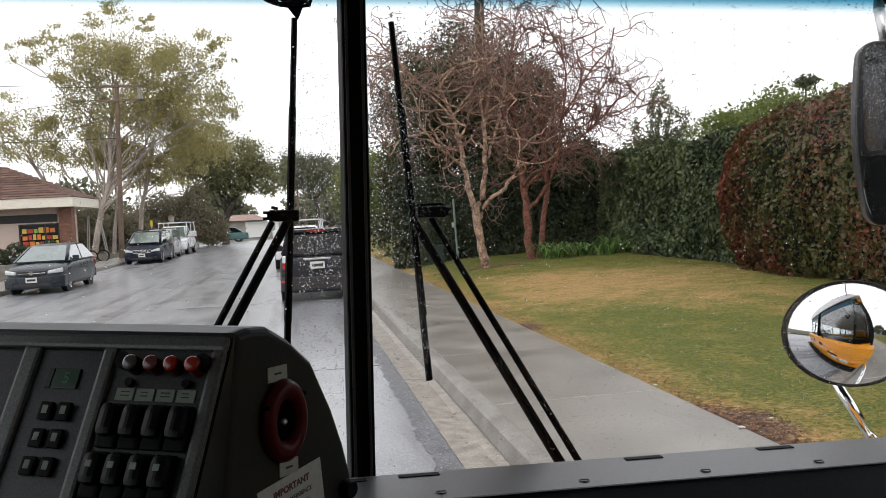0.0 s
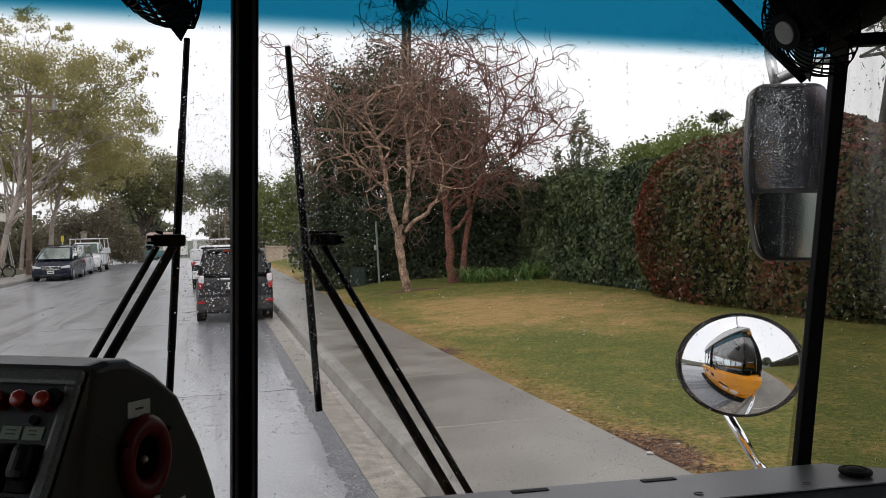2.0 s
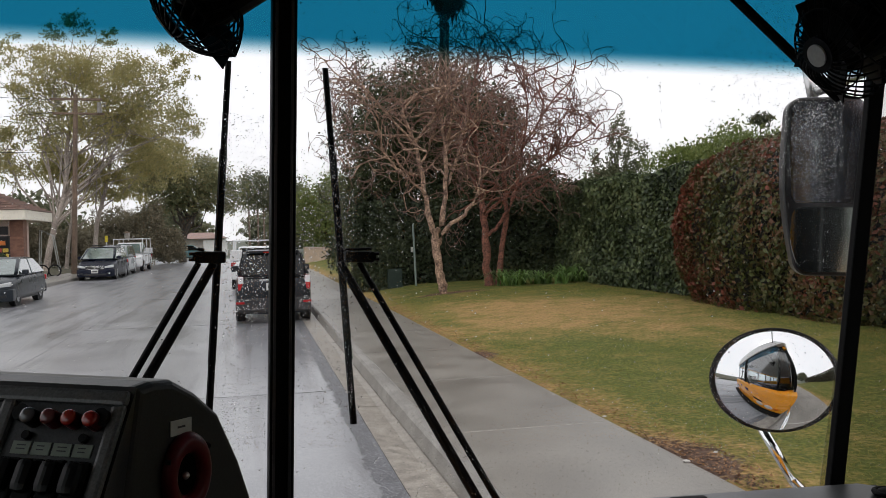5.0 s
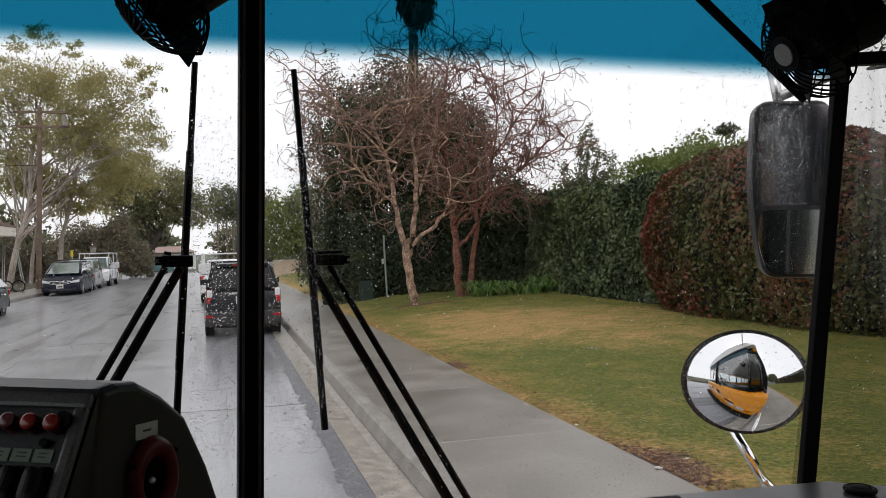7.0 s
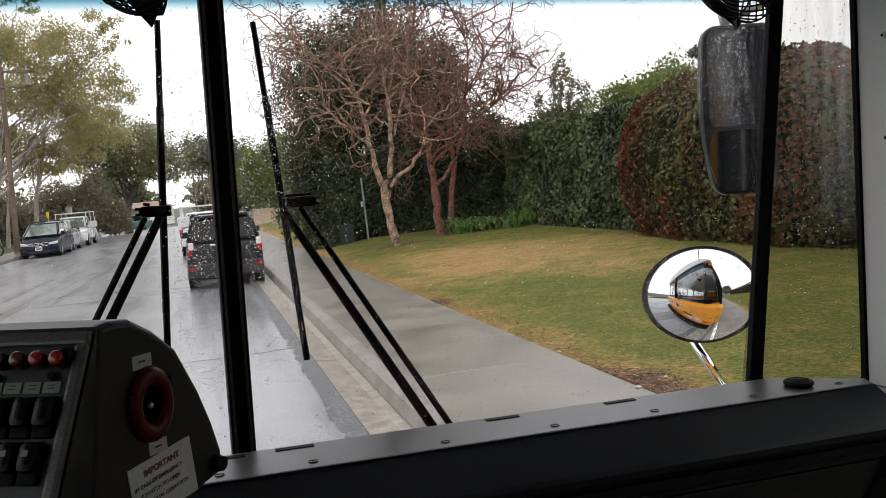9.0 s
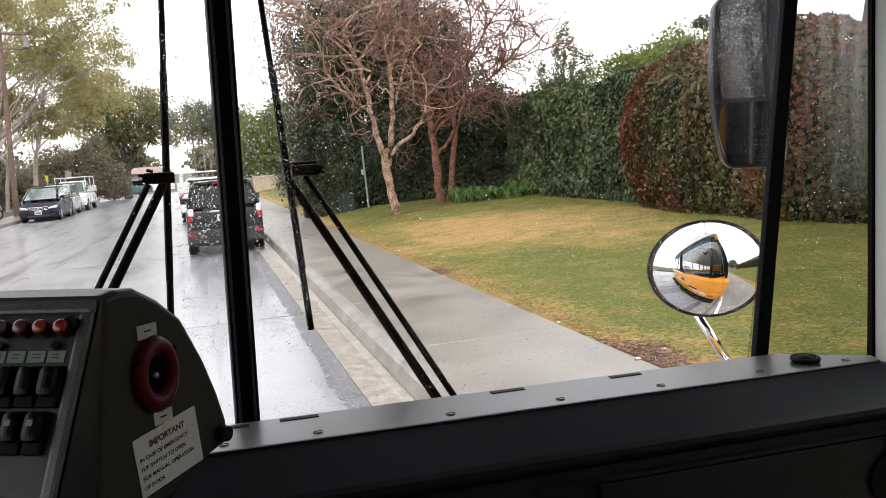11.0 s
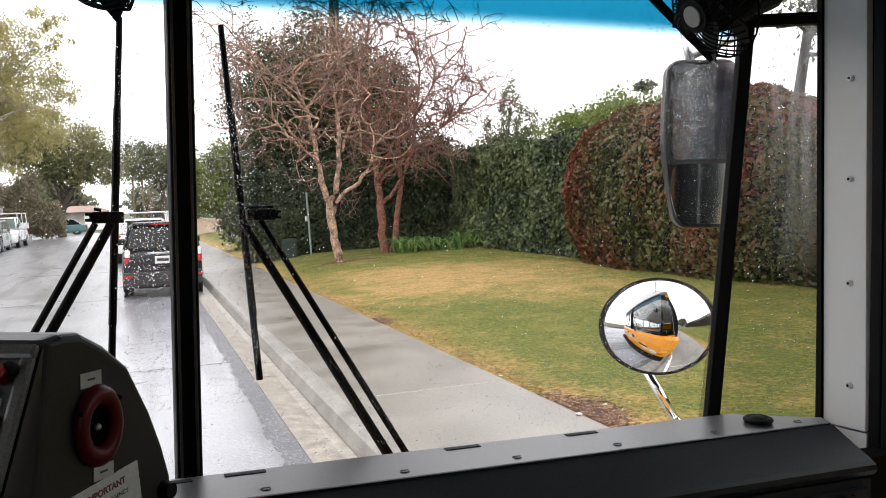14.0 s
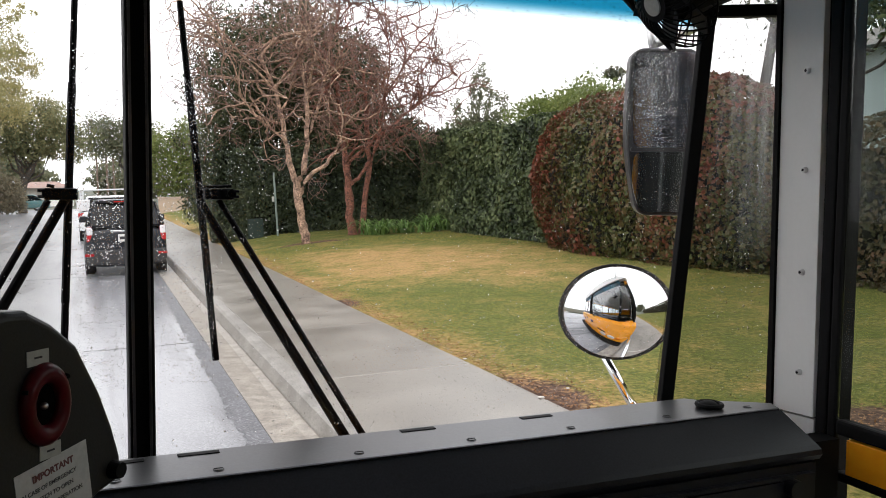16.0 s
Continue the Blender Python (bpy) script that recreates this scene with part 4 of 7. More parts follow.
# cracks and joints across the near lane
rc = rng_of(5)
M_CRACK = plain("crack_tar", (0.055, 0.056, 0.06), 0.4)
for yj in (5.4, 9.95, 18.6, 27.5):
    xs = np.linspace(-3.6, 0.93, 40)
    pts = [(x, yj + 0.03 * math.sin(x * 2 + yj) + 0.012 * rc.normal(), 0.008 + 0.010 * math.sin(x * 0.8) + 0.006 * noise.noise((x * 0.7, yj * 0.5, 0))) for x in xs]
    V, F = tubes([(pts, [0.006 + 0.003 * rc.uniform() for _ in pts])], 4)
    V[:, 2] = (V[:, 2] - 0.008) * 0.25 + 0.008
    tagged(raw("road_joint", V, F, M_CRACK), "dark tar-filled joint across the asphalt", "road joint", kind="structure")
ys = np.linspace(3, 60, 200)
for x0 in (-3.6, -6.2):
    pts = [(x0 + 0.03 * math.sin(y) + 0.01 * rc.normal(), y, 0.006 + 0.010 * math.sin(x0 * 0.8) + 0.006 * noise.noise((x0 * 0.7, y * 0.5, 0))) for y in ys]
    V, F = tubes([(pts, [0.004] * len(pts))], 4)
    V[:, 2] = (V[:, 2] - 0.006) * 0.25 + 0.006
    tagged(raw("road_joint", V, F, M_CRACK), "dark tar-filled joint along the asphalt", "road joint", kind="structure")

# the broken, darker edge of the asphalt along the gutter
ey = np.linspace(-3, 46, 1200)
wd = np.array([0.17 + 0.05 * noise.noise((0, y * 0.55, 4)) + 0.05 * noise.noise((0, y * 3.1, 7)) + 0.04 * noise.noise((0, y * 11, 2)) for y in ey]).clip(0.03, 0.34)
zr = lambda x, y: 0.004 + 0.010 * math.sin(x * 0.8) + 0.006 * noise.noise((x * 0.7, y * 0.5, 0))
V = [(x, y, zr(x, y)) for y, w in zip(ey, wd) for x in (0.938 - w, 0.938 - w * 0.5, 0.938)]
F = [(3 * i + k, 3 * i + k + 1, 3 * i + k + 4, 3 * i + k + 3) for i in range(len(ey) - 1) for k in (0, 1)]
tagged(raw("road_edge", V, F, M_EDGE, smooth=True), "dark broken wet edge of the asphalt by the gutter", "road", kind="structure")

# gutter, kerb and pavement as cast pieces
KERB = [(1.275, -0.02), (1.275, 0.02), (1.305, 0.125), (1.335, 0.150), (1.40, 0.156), (1.435, 0.156), (1.435, -0.10), (1.275, -0.10)]
def strip_piece(name, prof, y0, y1, mat, parent):
    bm = prism(prof, "y", y0, y1)
    return part(name, bm, mat, parent)


gutter = thing("gutter", (1.1, 0, 0), ONE, "stained concrete gutter along the kerb", "gutter", kind="structure")
kerb = thing("kerb", (1.35, 0, 0), ONE, "rounded concrete kerb, damp and worn", "kerb", kind="structure")
pave = thing("pavement", (2.2, 0, 0), ONE, "damp concrete pavement slabs with joints", "pavement", kind="structure")
GUT = [(0.943, -0.08), (0.943, 0.010), (1.05, -0.004), (1.19, -0.018), (1.273, -0.006), (1.273, -0.08)]
y = -9.6
while y < 60:
    strip_piece("gutter_piece", GUT, y + 0.004, y + 4.636, M_GUTTER, gutter)
    strip_piece("kerb_piece", KERB, y + 0.004, y + 4.636, M_KERB, kerb)
    y += 4.64
y = -8.52
k = 0
while y < 60:
    bm = new_box(1.441, 2.952, y + 0.006, y + 2.552, 0.03, 0.152, bevel=0.006)
    part("slab", bm, M_WALK, pave)
    y += 2.56
    k += 1
# pale fill between slabs
M_JOINT = surface("pale_joint", (0.58, 0.56, 0.52), (0.40, 0.38, 0.35), rough=0.6, scale=6, fine=60)
tagged(raw("pavement_bed", [(1.43, -10, 0.1485), (2.952, -10, 0.1485), (2.952, 61, 0.1485), (1.43, 61, 0.1485)], [(0, 1, 2, 3)], M_JOINT), "pale worn mortar in the pavement joints", "pavement", kind="structure")


def lawn_z(x, y):
    k = min(1.0, max(0.0, (x - 2.95) / 2.0))
    return 0.145 + 0.026 * max(0.0, x - 2.95) + 0.0085 * max(0.0, min(y, 30) - 4) * k + 0.02 * noise.noise((x * 0.5, y * 0.5, 3)) * k


def lawn_mat():
    m, n, l, p = node_mat("lawn_turf")
    co = n.new("ShaderNodeTexCoord")
    big = n.new("ShaderNodeTexNoise")
    big.inputs["Scale"].default_value, big.inputs["Detail"].default_value = 0.35, 4
    fine = n.new("ShaderNodeTexNoise")
    fine.inputs["Scale"].default_value, fine.inputs["Detail"].default_value = 22, 6
    l.new(co.outputs["Object"], big.inputs["Vector"])
    l.new(co.outputs["Object"], fine.inputs["Vector"])
    sep = n.new("ShaderNodeSeparateXYZ")
    l.new(co.outputs["Object"], sep.inputs[0])

    def math_node(op, a, b=None, c=None):
        k = n.new("ShaderNodeMath")
        k.operation = op
        for i, v in enumerate((a, b, c)):
            if v is None:
                continue
            if isinstance(v, (int, float)):
                k.inputs[i].default_value = v
            else:
                l.new(v, k.inputs[i])
        return k.outputs[0]
    # the parched oval on the far part of the lawn
    dx = math_node("DIVIDE", math_node("SUBTRACT", sep.outputs["X"], 5.7), 3.2)
    dy = math_node("DIVIDE", math_node("SUBTRACT", sep.outputs["Y"], 15.0), 4.8)
    r = math_node("SQRT", math_node("ADD", math_node("MULTIPLY", dx, dx), math_node("MULTIPLY", dy, dy)))
    r = math_node("ADD", r, math_node("MULTIPLY", math_node("SUBTRACT", big.outputs["Fac"], 0.5), 1.6))
    dry = n.new("ShaderNodeMapRange")
    dry.inputs["From Min"].default_value, dry.inputs["From Max"].default_value = 1.05, 0.35
    l.new(r, dry.inputs["Value"])
    # the worn strip along the pavement
    ex = math_node("SUBTRACT", sep.outputs["X"], 2.95)
    ex = math_node("ADD", ex, math_node("MULTIPLY", math_node("SUBTRACT", big.outputs["Fac"], 0.5), 1.5))
    edge = n.new("ShaderNodeMapRange")
    edge.inputs["From Min"].default_value, edge.inputs["From Max"].default_value = 0.75, 0.1
    edge.inputs["To Max"].default_value = 0.68
    l.new(ex, edge.inputs["Value"])
    tot = math_node("MAXIMUM", math_node("MULTIPLY", dry.outputs[0], 0.8), edge.outputs[0])
    mid = n.new("ShaderNodeTexNoise")
    mid.inputs["Scale"].default_value, mid.inputs["Detail"].default_value, mid.inputs["Roughness"].default_value = 2.2, 9, 0.68
    l.new(co.outputs["Object"], mid.inputs["Vector"])
    tot = math_node("ADD", tot, math_node("MULTIPLY", math_node("SUBTRACT", fine.outputs["Fac"], 0.53), 1.5))
    tot = math_node("ADD", tot, math_node("MULTIPLY", math_node("SUBTRACT", mid.outputs["Fac"], 0.44), 2.3))
    ramp = n.new("ShaderNodeValToRGB")
    el = ramp.color_ramp.elements
    el[0].position, el[0].color = -0.0, (0.092, 0.108, 0.028, 1)
    el[1].position, el[1].color = 1.0, (0.32, 0.205, 0.088, 1)
    e2 = el.new(0.45)
    e2.color = (0.172, 0.146, 0.046, 1)
    l.new(tot, ramp.inputs[0])
    ov = n.new("ShaderNodeMix")
    ov.data_type, ov.blend_type = "RGBA", "OVERLAY"
    ov.inputs["Factor"].default_value = 0.5
    l.new(ramp.outputs[0], ov.inputs["A"])
    fc = n.new("ShaderNodeMapRange")
    fc.inputs["From Min"].default_value, fc.inputs["From Max"].default_value = 0.3, 0.7
    fc.inputs["To Min"].default_value, fc.inputs["To Max"].default_value = 0.25, 0.75
    l.new(fine.outputs["Fac"], fc.inputs["Value"])
    l.new(fc.outputs[0], ov.inputs["B"])
    # bare, littered soil where the turf has died
    worn = None
    for cx, cy, rx, ry in ((4.9, 20.95, 1.05, 0.36), (3.05, 5.6, 0.28, 0.75), (4.5, 3.8, 0.5, 0.45), (3.0, 11.2, 0.17, 0.4)):
        ax = math_node("DIVIDE", math_node("SUBTRACT", sep.outputs["X"], cx), rx)
        ay = math_node("DIVIDE", math_node("SUBTRACT", sep.outputs["Y"], cy), ry)
        q = math_node("SQRT", math_node("ADD", math_node("MULTIPLY", ax, ax), math_node("MULTIPLY", ay, ay)))
        worn = q if worn is None else math_node("MINIMUM", worn, q)
    worn = math_node("ADD", worn, math_node("MULTIPLY", math_node("SUBTRACT", mid.outputs["Fac"], 0.5), 2.2))
    worn = math_node("ADD", worn, math_node("MULTIPLY", math_node("SUBTRACT", fine.outputs["Fac"], 0.5), 1.2))
    wm = n.new("ShaderNodeMapRange")
    wm.inputs["From Min"].default_value, wm.inputs["From Max"].default_value = 1.05, 0.7
    l.new(worn, wm.inputs["Value"])
    soil = n.new("ShaderNodeMix")
    soil.data_type = "RGBA"
    l.new(wm.outputs[0], soil.inputs["Factor"])
    l.new(ov.outputs["Result"], soil.inputs["A"])
    sr = n.new("ShaderNodeValToRGB")
    sr.color_ramp.elements[0].position, sr.color_ramp.elements[0].color = 0.35, (0.055, 0.034, 0.026, 1)
    sr.color_ramp.elements[1].position, sr.color_ramp.elements[1].color = 0.7, (0.17, 0.11, 0.08, 1)
    l.new(fine.outputs["Fac"], sr.inputs[0])
    l.new(sr.outputs[0], soil.inputs["B"])
    l.new(soil.outputs["Result"], p.inputs["Base Color"])
    p.inputs["Roughness"].default_value = 0.8
    p.inputs["Specular IOR Level"].default_value = 0.08
    b = n.new("ShaderNodeBump")
    b.inputs["Strength"].default_value, b.inputs["Distance"].default_value = 0.8, 0.03
    l.new(fine.outputs["Fac"], b.inputs["Height"])
    l.new(b.outputs[0], p.inputs["Normal"])
    return m


M_LAWN = lawn_mat()
lawn = sheet("lawn", np.linspace(2.955, 14, 60), np.linspace(-9, 40, 140), lawn_z, M_LAWN, label="damp lawn, green with parched brown patches", category="lawn")

# ---- foliage ----
M_HEDGE = leafy("hedge_leaves", [(0.014, 0.023, 0.011), (0.045, 0.065, 0.028), (0.105, 0.135, 0.057), (0.19, 0.215, 0.10)], 0.42, 0.15, 0.8)
M_DARKSHRUB = leafy("dark_shrub_leaves", [(0.014, 0.021, 0.012), (0.026, 0.038, 0.018), (0.045, 0.06, 0.028), (0.08, 0.09, 0.04)], 0.5, 0.15, 0.8)
M_REDBUSH = leafy("red_bush_leaves", [(0.028, 0.038, 0.013), (0.082, 0.095, 0.028), (0.10, 0.075, 0.031), (0.17, 0.056, 0.034), (0.215, 0.068, 0.043)], 0.42, 0.2, 0.55, 0.58)
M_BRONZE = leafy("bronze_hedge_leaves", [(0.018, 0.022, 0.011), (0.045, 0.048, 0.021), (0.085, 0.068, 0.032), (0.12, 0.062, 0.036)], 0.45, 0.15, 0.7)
M_LIGHTSHRUB = leafy("light_shrub_leaves", [(0.09, 0.12, 0.03), (0.15, 0.19, 0.05), (0.22, 0.25, 0.075)], 0.45, 0.4, 0.7)
M_EVERGREEN = leafy("evergreen_leaves", [(0.014, 0.021, 0.009), (0.034, 0.048, 0.019), (0.075, 0.085, 0.036), (0.14, 0.12, 0.06)], 0.45, 0.2, 0.5)
# near-black colour stands in for the shade deep inside hedges and bush
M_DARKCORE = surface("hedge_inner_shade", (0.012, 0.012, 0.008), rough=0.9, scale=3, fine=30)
M_EUC = leafy("eucalyptus_leaves", [(0.25, 0.25, 0.115), (0.39, 0.36, 0.165), (0.50, 0.44, 0.21), (0.31, 0.31, 0.145)], 0.5, 0.5, 0.15)
# leaf colours lightened to carry the rain haze over distant trees
M_FARTREE = leafy("hazed_far_tree_leaves", [(0.11, 0.125, 0.075), (0.17, 0.18, 0.11), (0.24, 0.235, 0.14)], 0.6, 0.4, 0.15)
M_BARK = surface("flaking_tan_bark", (0.50, 0.335, 0.235), (0.085, 0.048, 0.034), rough=0.75, scale=6, fine=22, bump=0.8, dist=0.02, grain=0.5)
M_REDBARK = surface("red_bark", (0.29, 0.115, 0.075), (0.10, 0.040, 0.028), rough=0.7, scale=7, fine=24, bump=0.7, dist=0.02, grain=0.5)
M_TWIG = surface("twig_bark", (0.28, 0.175, 0.135), (0.12, 0.066, 0.052), rough=0.8, scale=1.2, fine=14, bump=0)
M_DEADLEAF = leafy("withered_leaves", [(0.16, 0.05, 0.035), (0.26, 0.09, 0.06), (0.20, 0.10, 0.05)], 0.6, 0.3, 1.0)
M_PALEBARK = surface("pale_smooth_bark", (0.44, 0.39, 0.34), (0.22, 0.18, 0.155), rough=0.7, scale=1.5, fine=12, bump=0.3, dist=0.02)
M_DARKBARK = surface("dark_bark", (0.09, 0.075, 0.06), (0.045, 0.038, 0.03), rough=0.85, scale=3, fine=20, bump=0.4, dist=0.02)


def lump(p, s=1.0):
    return noise.noise((p[0] * s, p[1] * s, p[2] * s))


def hedge_run(name, x0, x1, y0, y1, z1, n, size, mat, seed, label, category="hedge", round_x=0.35, round_ends=True, end_r=0.6):
    """A clipped hedge: a near-black inner body, coloured as the shade within, under a lumpy coat of small leaves."""
    rng = rng_of(seed)
    ob = thing(name, ((x0 + x1) / 2, (y0 + y1) / 2, 0.2), ONE, label, category)
    body = bmesh.new()
    box(body, x0 + 0.55, x1 - 0.1, y0 + 0.35 + end_r * 0.8, y1 - 0.35 - end_r * 0.8, 0.1, z1 - 0.25 - end_r * 0.2)
    bmesh.ops.subdivide_edges(body, edges=body.edges[:], cuts=6, use_grid_fill=True)
    for v in body.verts:
        v.co.x += 0.12 * lump(v.co, 0.9)
        v.co.z += 0.10 * lump(v.co + Vector((9, 0, 0)), 0.7)
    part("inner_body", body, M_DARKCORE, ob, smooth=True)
    pts, nor = [], []
    per = (y1 - y0)
    w_side, w_top, w_end = per * z1, per * (x1 - x0), (x1 - x0) * z1
    tot = w_side + w_top + 2 * w_end
    for k in range(n):
        q = rng.uniform(0, tot)
        if q < w_side:
            p, m = [x0, rng.uniform(y0, y1), rng.uniform(0.12, z1)], [-1, 0, 0.35]
        elif q < w_side + w_top:
            p, m = [rng.uniform(x0, x1), rng.uniform(y0, y1), z1], [-0.1, 0, 1]
        elif q < w_side + w_top + w_end:
            p, m = [rng.uniform(x0, x1), y0, rng.uniform(0.12, z1)], [0, -1, 0.3]
        else:
            p, m = [rng.uniform(x0, x1), y1, rng.uniform(0.12, z1)], [0, 1, 0.3]
        # round the shoulders
        tz = max(0.0, (p[2] - (z1 - round_x)) / round_x)
        p[0] += (1 - math.sqrt(max(0, 1 - tz * tz))) * round_x * 0.8 if p[0] < x0 + 0.2 else 0
        if round_ends:
            for e, s in ((y0, 1), (y1, -1)):
                te = max(0.0, 1 - abs(p[1] - e) / end_r)
                if p[0] < x0 + 0.7:
                    p[0] += te * te * end_r * 0.7
                if p[2] > z1 * 0.6:
                    p[2] -= te * te * end_r * 0.45
        l1 = noise.noise((p[0] * 0.8 + seed, p[1] * 0.8, p[2] * 0.8)) * 0.22 + noise.noise((p[0] * 2.6, p[1] * 2.6 + seed, p[2] * 2.6)) * 0.12
        d = l1 - abs(rng.normal(0, 0.11))
        p = [p[i] + m[i] * d for i in range(3)]
        pts.append(p)
        nor.append(m)
    V, F = leaves(np.array(pts), size, rng, 0.62, 0.2, np.array(nor))
    tagged(raw("leaf_coat", V, F, mat, ob), kind="stuff")
    return ob


hedge_run("hedge", 8.95, 10.2, 15.6, 24.5, 3.25, 52000, 0.062, M_HEDGE, 11, "tall dark green clipped hedge behind the lawn")
def round_bush(name, centre, radii, n, size, mat, seed, label):
    """A clipped bush with well-rounded shoulders: leaves on a lumpy, squarish egg."""
    rng = rng_of(seed)
    ob = thing(name, (centre[0], centre[1], 0.2), ONE, label, "bush")
    d = rng.normal(size=(n, 3))
    d /= np.linalg.norm(d, axis=1)[:, None]
    k = (np.abs(d) ** 2.7).sum(axis=1) ** (-1 / 2.7)
    P = d * k[:, None]
    lum = np.array([noise.noise((p[0] * radii[0] * 0.8 + seed, p[1] * radii[1] * 0.8, p[2] * radii[2] * 0.8)) * 0.20 + noise.noise((p[0] * radii[0] * 2.6, p[1] * radii[1] * 2.6, p[2] * radii[2] * 2.6)) * 0.12 for p in P])
    P = np.array(centre) + P * np.array(radii) + d * (lum - np.abs(rng.normal(0, 0.10, n)))[:, None]
    ok = P[:, 2] > 0.15
    V, F = leaves(P[ok], size, rng, 0.62, 0.2, d[ok])
    tagged(raw("leaf_coat", V, F, mat, ob), kind="stuff")
    bm = bmesh.new()
    bmesh.ops.create_icosphere(bm, subdivisions=4, radius=1.0)
    for v in bm.verts:
        q = (abs(v.co.x) ** 2.7 + abs(v.co.y) ** 2.7 + abs(v.co.z) ** 2.7) ** (-1 / 2.7)
        v.co = Vector(centre) + Vector((v.co.x * q * (radii[0] - 0.3), v.co.y * q * (radii[1] - 0.3), v.co.z * q * (radii[2] - 0.3)))
        v.co.z = max(v.co.z, 0.1)
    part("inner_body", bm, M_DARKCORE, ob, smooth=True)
    return ob


round_bush("red_bush", (9.55, 12.85, 1.55), (1.2, 3.85, 2.0), 60000, 0.050, M_REDBUSH, 12, "clipped bush with red and olive leaves beside the hedge")
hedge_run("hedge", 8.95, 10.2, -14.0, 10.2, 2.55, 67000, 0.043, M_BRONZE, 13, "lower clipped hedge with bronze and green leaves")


def cloud(centre, radii, n, rng, hollow=0.35):
    """Points in an uneven egg-shaped crown, thicker towards its skin."""
    d = rng.normal(size=(n, 3))
    d /= np.linalg.norm(d, axis=1)[:, None]
    r = hollow + (1 - hollow) * rng.uniform(0, 1, n) ** 0.5
    lum = np.array([noise.noise((v[0] * 2.2 + centre[0], v[1] * 2.2 + centre[1], v[2] * 2.2 + centre[2])) for v in d])
    r = r * (1 + 0.45 * lum)
    return np.array(centre) + d * r[:, None] * np.array(radii), d


def crown_tree(name, base, trunk_pts, trunk_r, blobs, n, size, mat, bark, seed, label, category="tree", droop=0.2, spread=0.16, clump=60):
    """A tree with tapered limbs and a crown of leaf clumps."""
    rng = rng_of(seed)
    ob = thing(name, base, ONE, label, category)
    paths = [(trunk_pts, np.linspace(trunk_r, trunk_r * 0.5, len(trunk_pts)))]
    top = np.array(trunk_pts[-1])
    mid = np.array(trunk_pts[len(trunk_pts) // 2])
    for c, r in blobs:
        c = np.array(c, float)
        for _ in range(3):
            e = c + rng.normal(size=3) * np.array(r) * 0.45
            u = rng.uniform(0.35, 1.0) * (len(trunk_pts) - 1)
            i = min(int(u), len(trunk_pts) - 2)
            s = np.array(trunk_pts[i]) * (1 - u + i) + np.array(trunk_pts[i + 1]) * (u - i)
            k = np.linspace(0, 1, 6)[:, None]
            pts = s * (1 - k) + e * k + rng.normal(size=(6, 3)) * 0.10 * np.array(r).mean() * np.sin(k * np.pi) + np.array([0, 0, 0.14 * np.linalg.norm(e - s)]) * np.sin(k * np.pi) * rng.uniform(-0.5, 1.2) + np.array([0.12 * np.linalg.norm(e - s), 0, 0]) * np.sin(2 * k * np.pi) * rng.uniform(-1, 1)
            paths.append((pts, np.linspace(trunk_r * 0.3, trunk_r * 0.05, 6)))
    V, F = tubes(paths, 7)
    raw("trunk", V, F, bark, ob, smooth=True)
    tot = sum(r[0] * r[1] * r[2] for c, r in blobs) ** 1.0
    P, N = [], []
    for c, r in blobs:
        k = max(40, int(n * (r[0] * r[1] * r[2]) / tot))
        # clumps first, then leaves about them
        nc = max(6, k // clump)
        cc, dd = cloud(c, r, nc, rng)
        idx = rng.integers(0, nc, k)
        P.append(cc[idx] + rng.normal(size=(k, 3)) * np.array(r) * spread)
        N.append(dd[idx])
    P, N = np.concatenate(P), np.concatenate(N)
    V, F = leaves(P, size, rng, 0.5, droop, N * 0.7)
    tagged(raw("crown", V, F, mat, ob), kind="stuff")
    return ob


# the tree that hangs over the low end of the hedge
crown_tree("overhanging_tree", (12.4, 13.6, 0.3), [(12.4, 13.6, 0.3), (12.4, 13.4, 2.6), (12.1, 12.6, 4.8), (11.6, 10.8, 5.6)], 0.14, [((10.9, 8.6, 4.75), (1.6, 1.6, 1.1)), ((11.4, 10.4, 5.3), (1.5, 1.5, 1.1)), ((11.2, 6.9, 5.3), (1.5, 1.3, 1.0))], 14000, 0.07, M_HEDGE, M_DARKBARK, 24, "leafy dark green tree hanging over the low hedge", droop=0.8)
# dark evergreens behind the bare trees
crown_tree("evergreen_tree", (4.2, 27.5, 0.3), [(4.2, 27.5, 0.3), (4.3, 27.4, 2.0), (4.2, 27.5, 4.0)], 0.22, [((4.3, 27, 5.0), (1.7, 1.6, 2.4)), ((5.9, 27.3, 5.6), (1.7, 1.6, 2.5)), ((3.6, 27, 2.6), (1.2, 1.3, 1.7)), ((5.4, 27, 2.4), (2.0, 1.3, 2.0))], 70000, 0.058, M_EVERGREEN, M_DARKBARK, 21, "dense dark evergreen tree behind the bare trees", spread=0.10)
crown_tree("evergreen_tree", (8.2, 27.0, 0.3), [(8.2, 27, 0.3), (8.1, 27, 2.0), (8.0, 27, 4.0)], 0.2, [((7.5, 27, 4.6), (1.5, 1.5, 2.4)), ((8.9, 26, 3.0), (1.5, 1.2, 1.2)), ((7.2, 26.6, 2.2), (1.8, 1.2, 2.0)), ((9.2, 26.2, 2.0), (1.4, 1.2, 1.7))], 60000, 0.060, M_EVERGREEN, M_DARKBARK, 22, "dense dark evergreen tree behind the bare trees", spread=0.10)
hedge_run("hedge", 2.9, 9.8, 24.8, 26.2, 2.9, 36000, 0.065, M_DARKSHRUB, 14, "dark shrub bank under the trees", "shrubs", end_r=0.6)


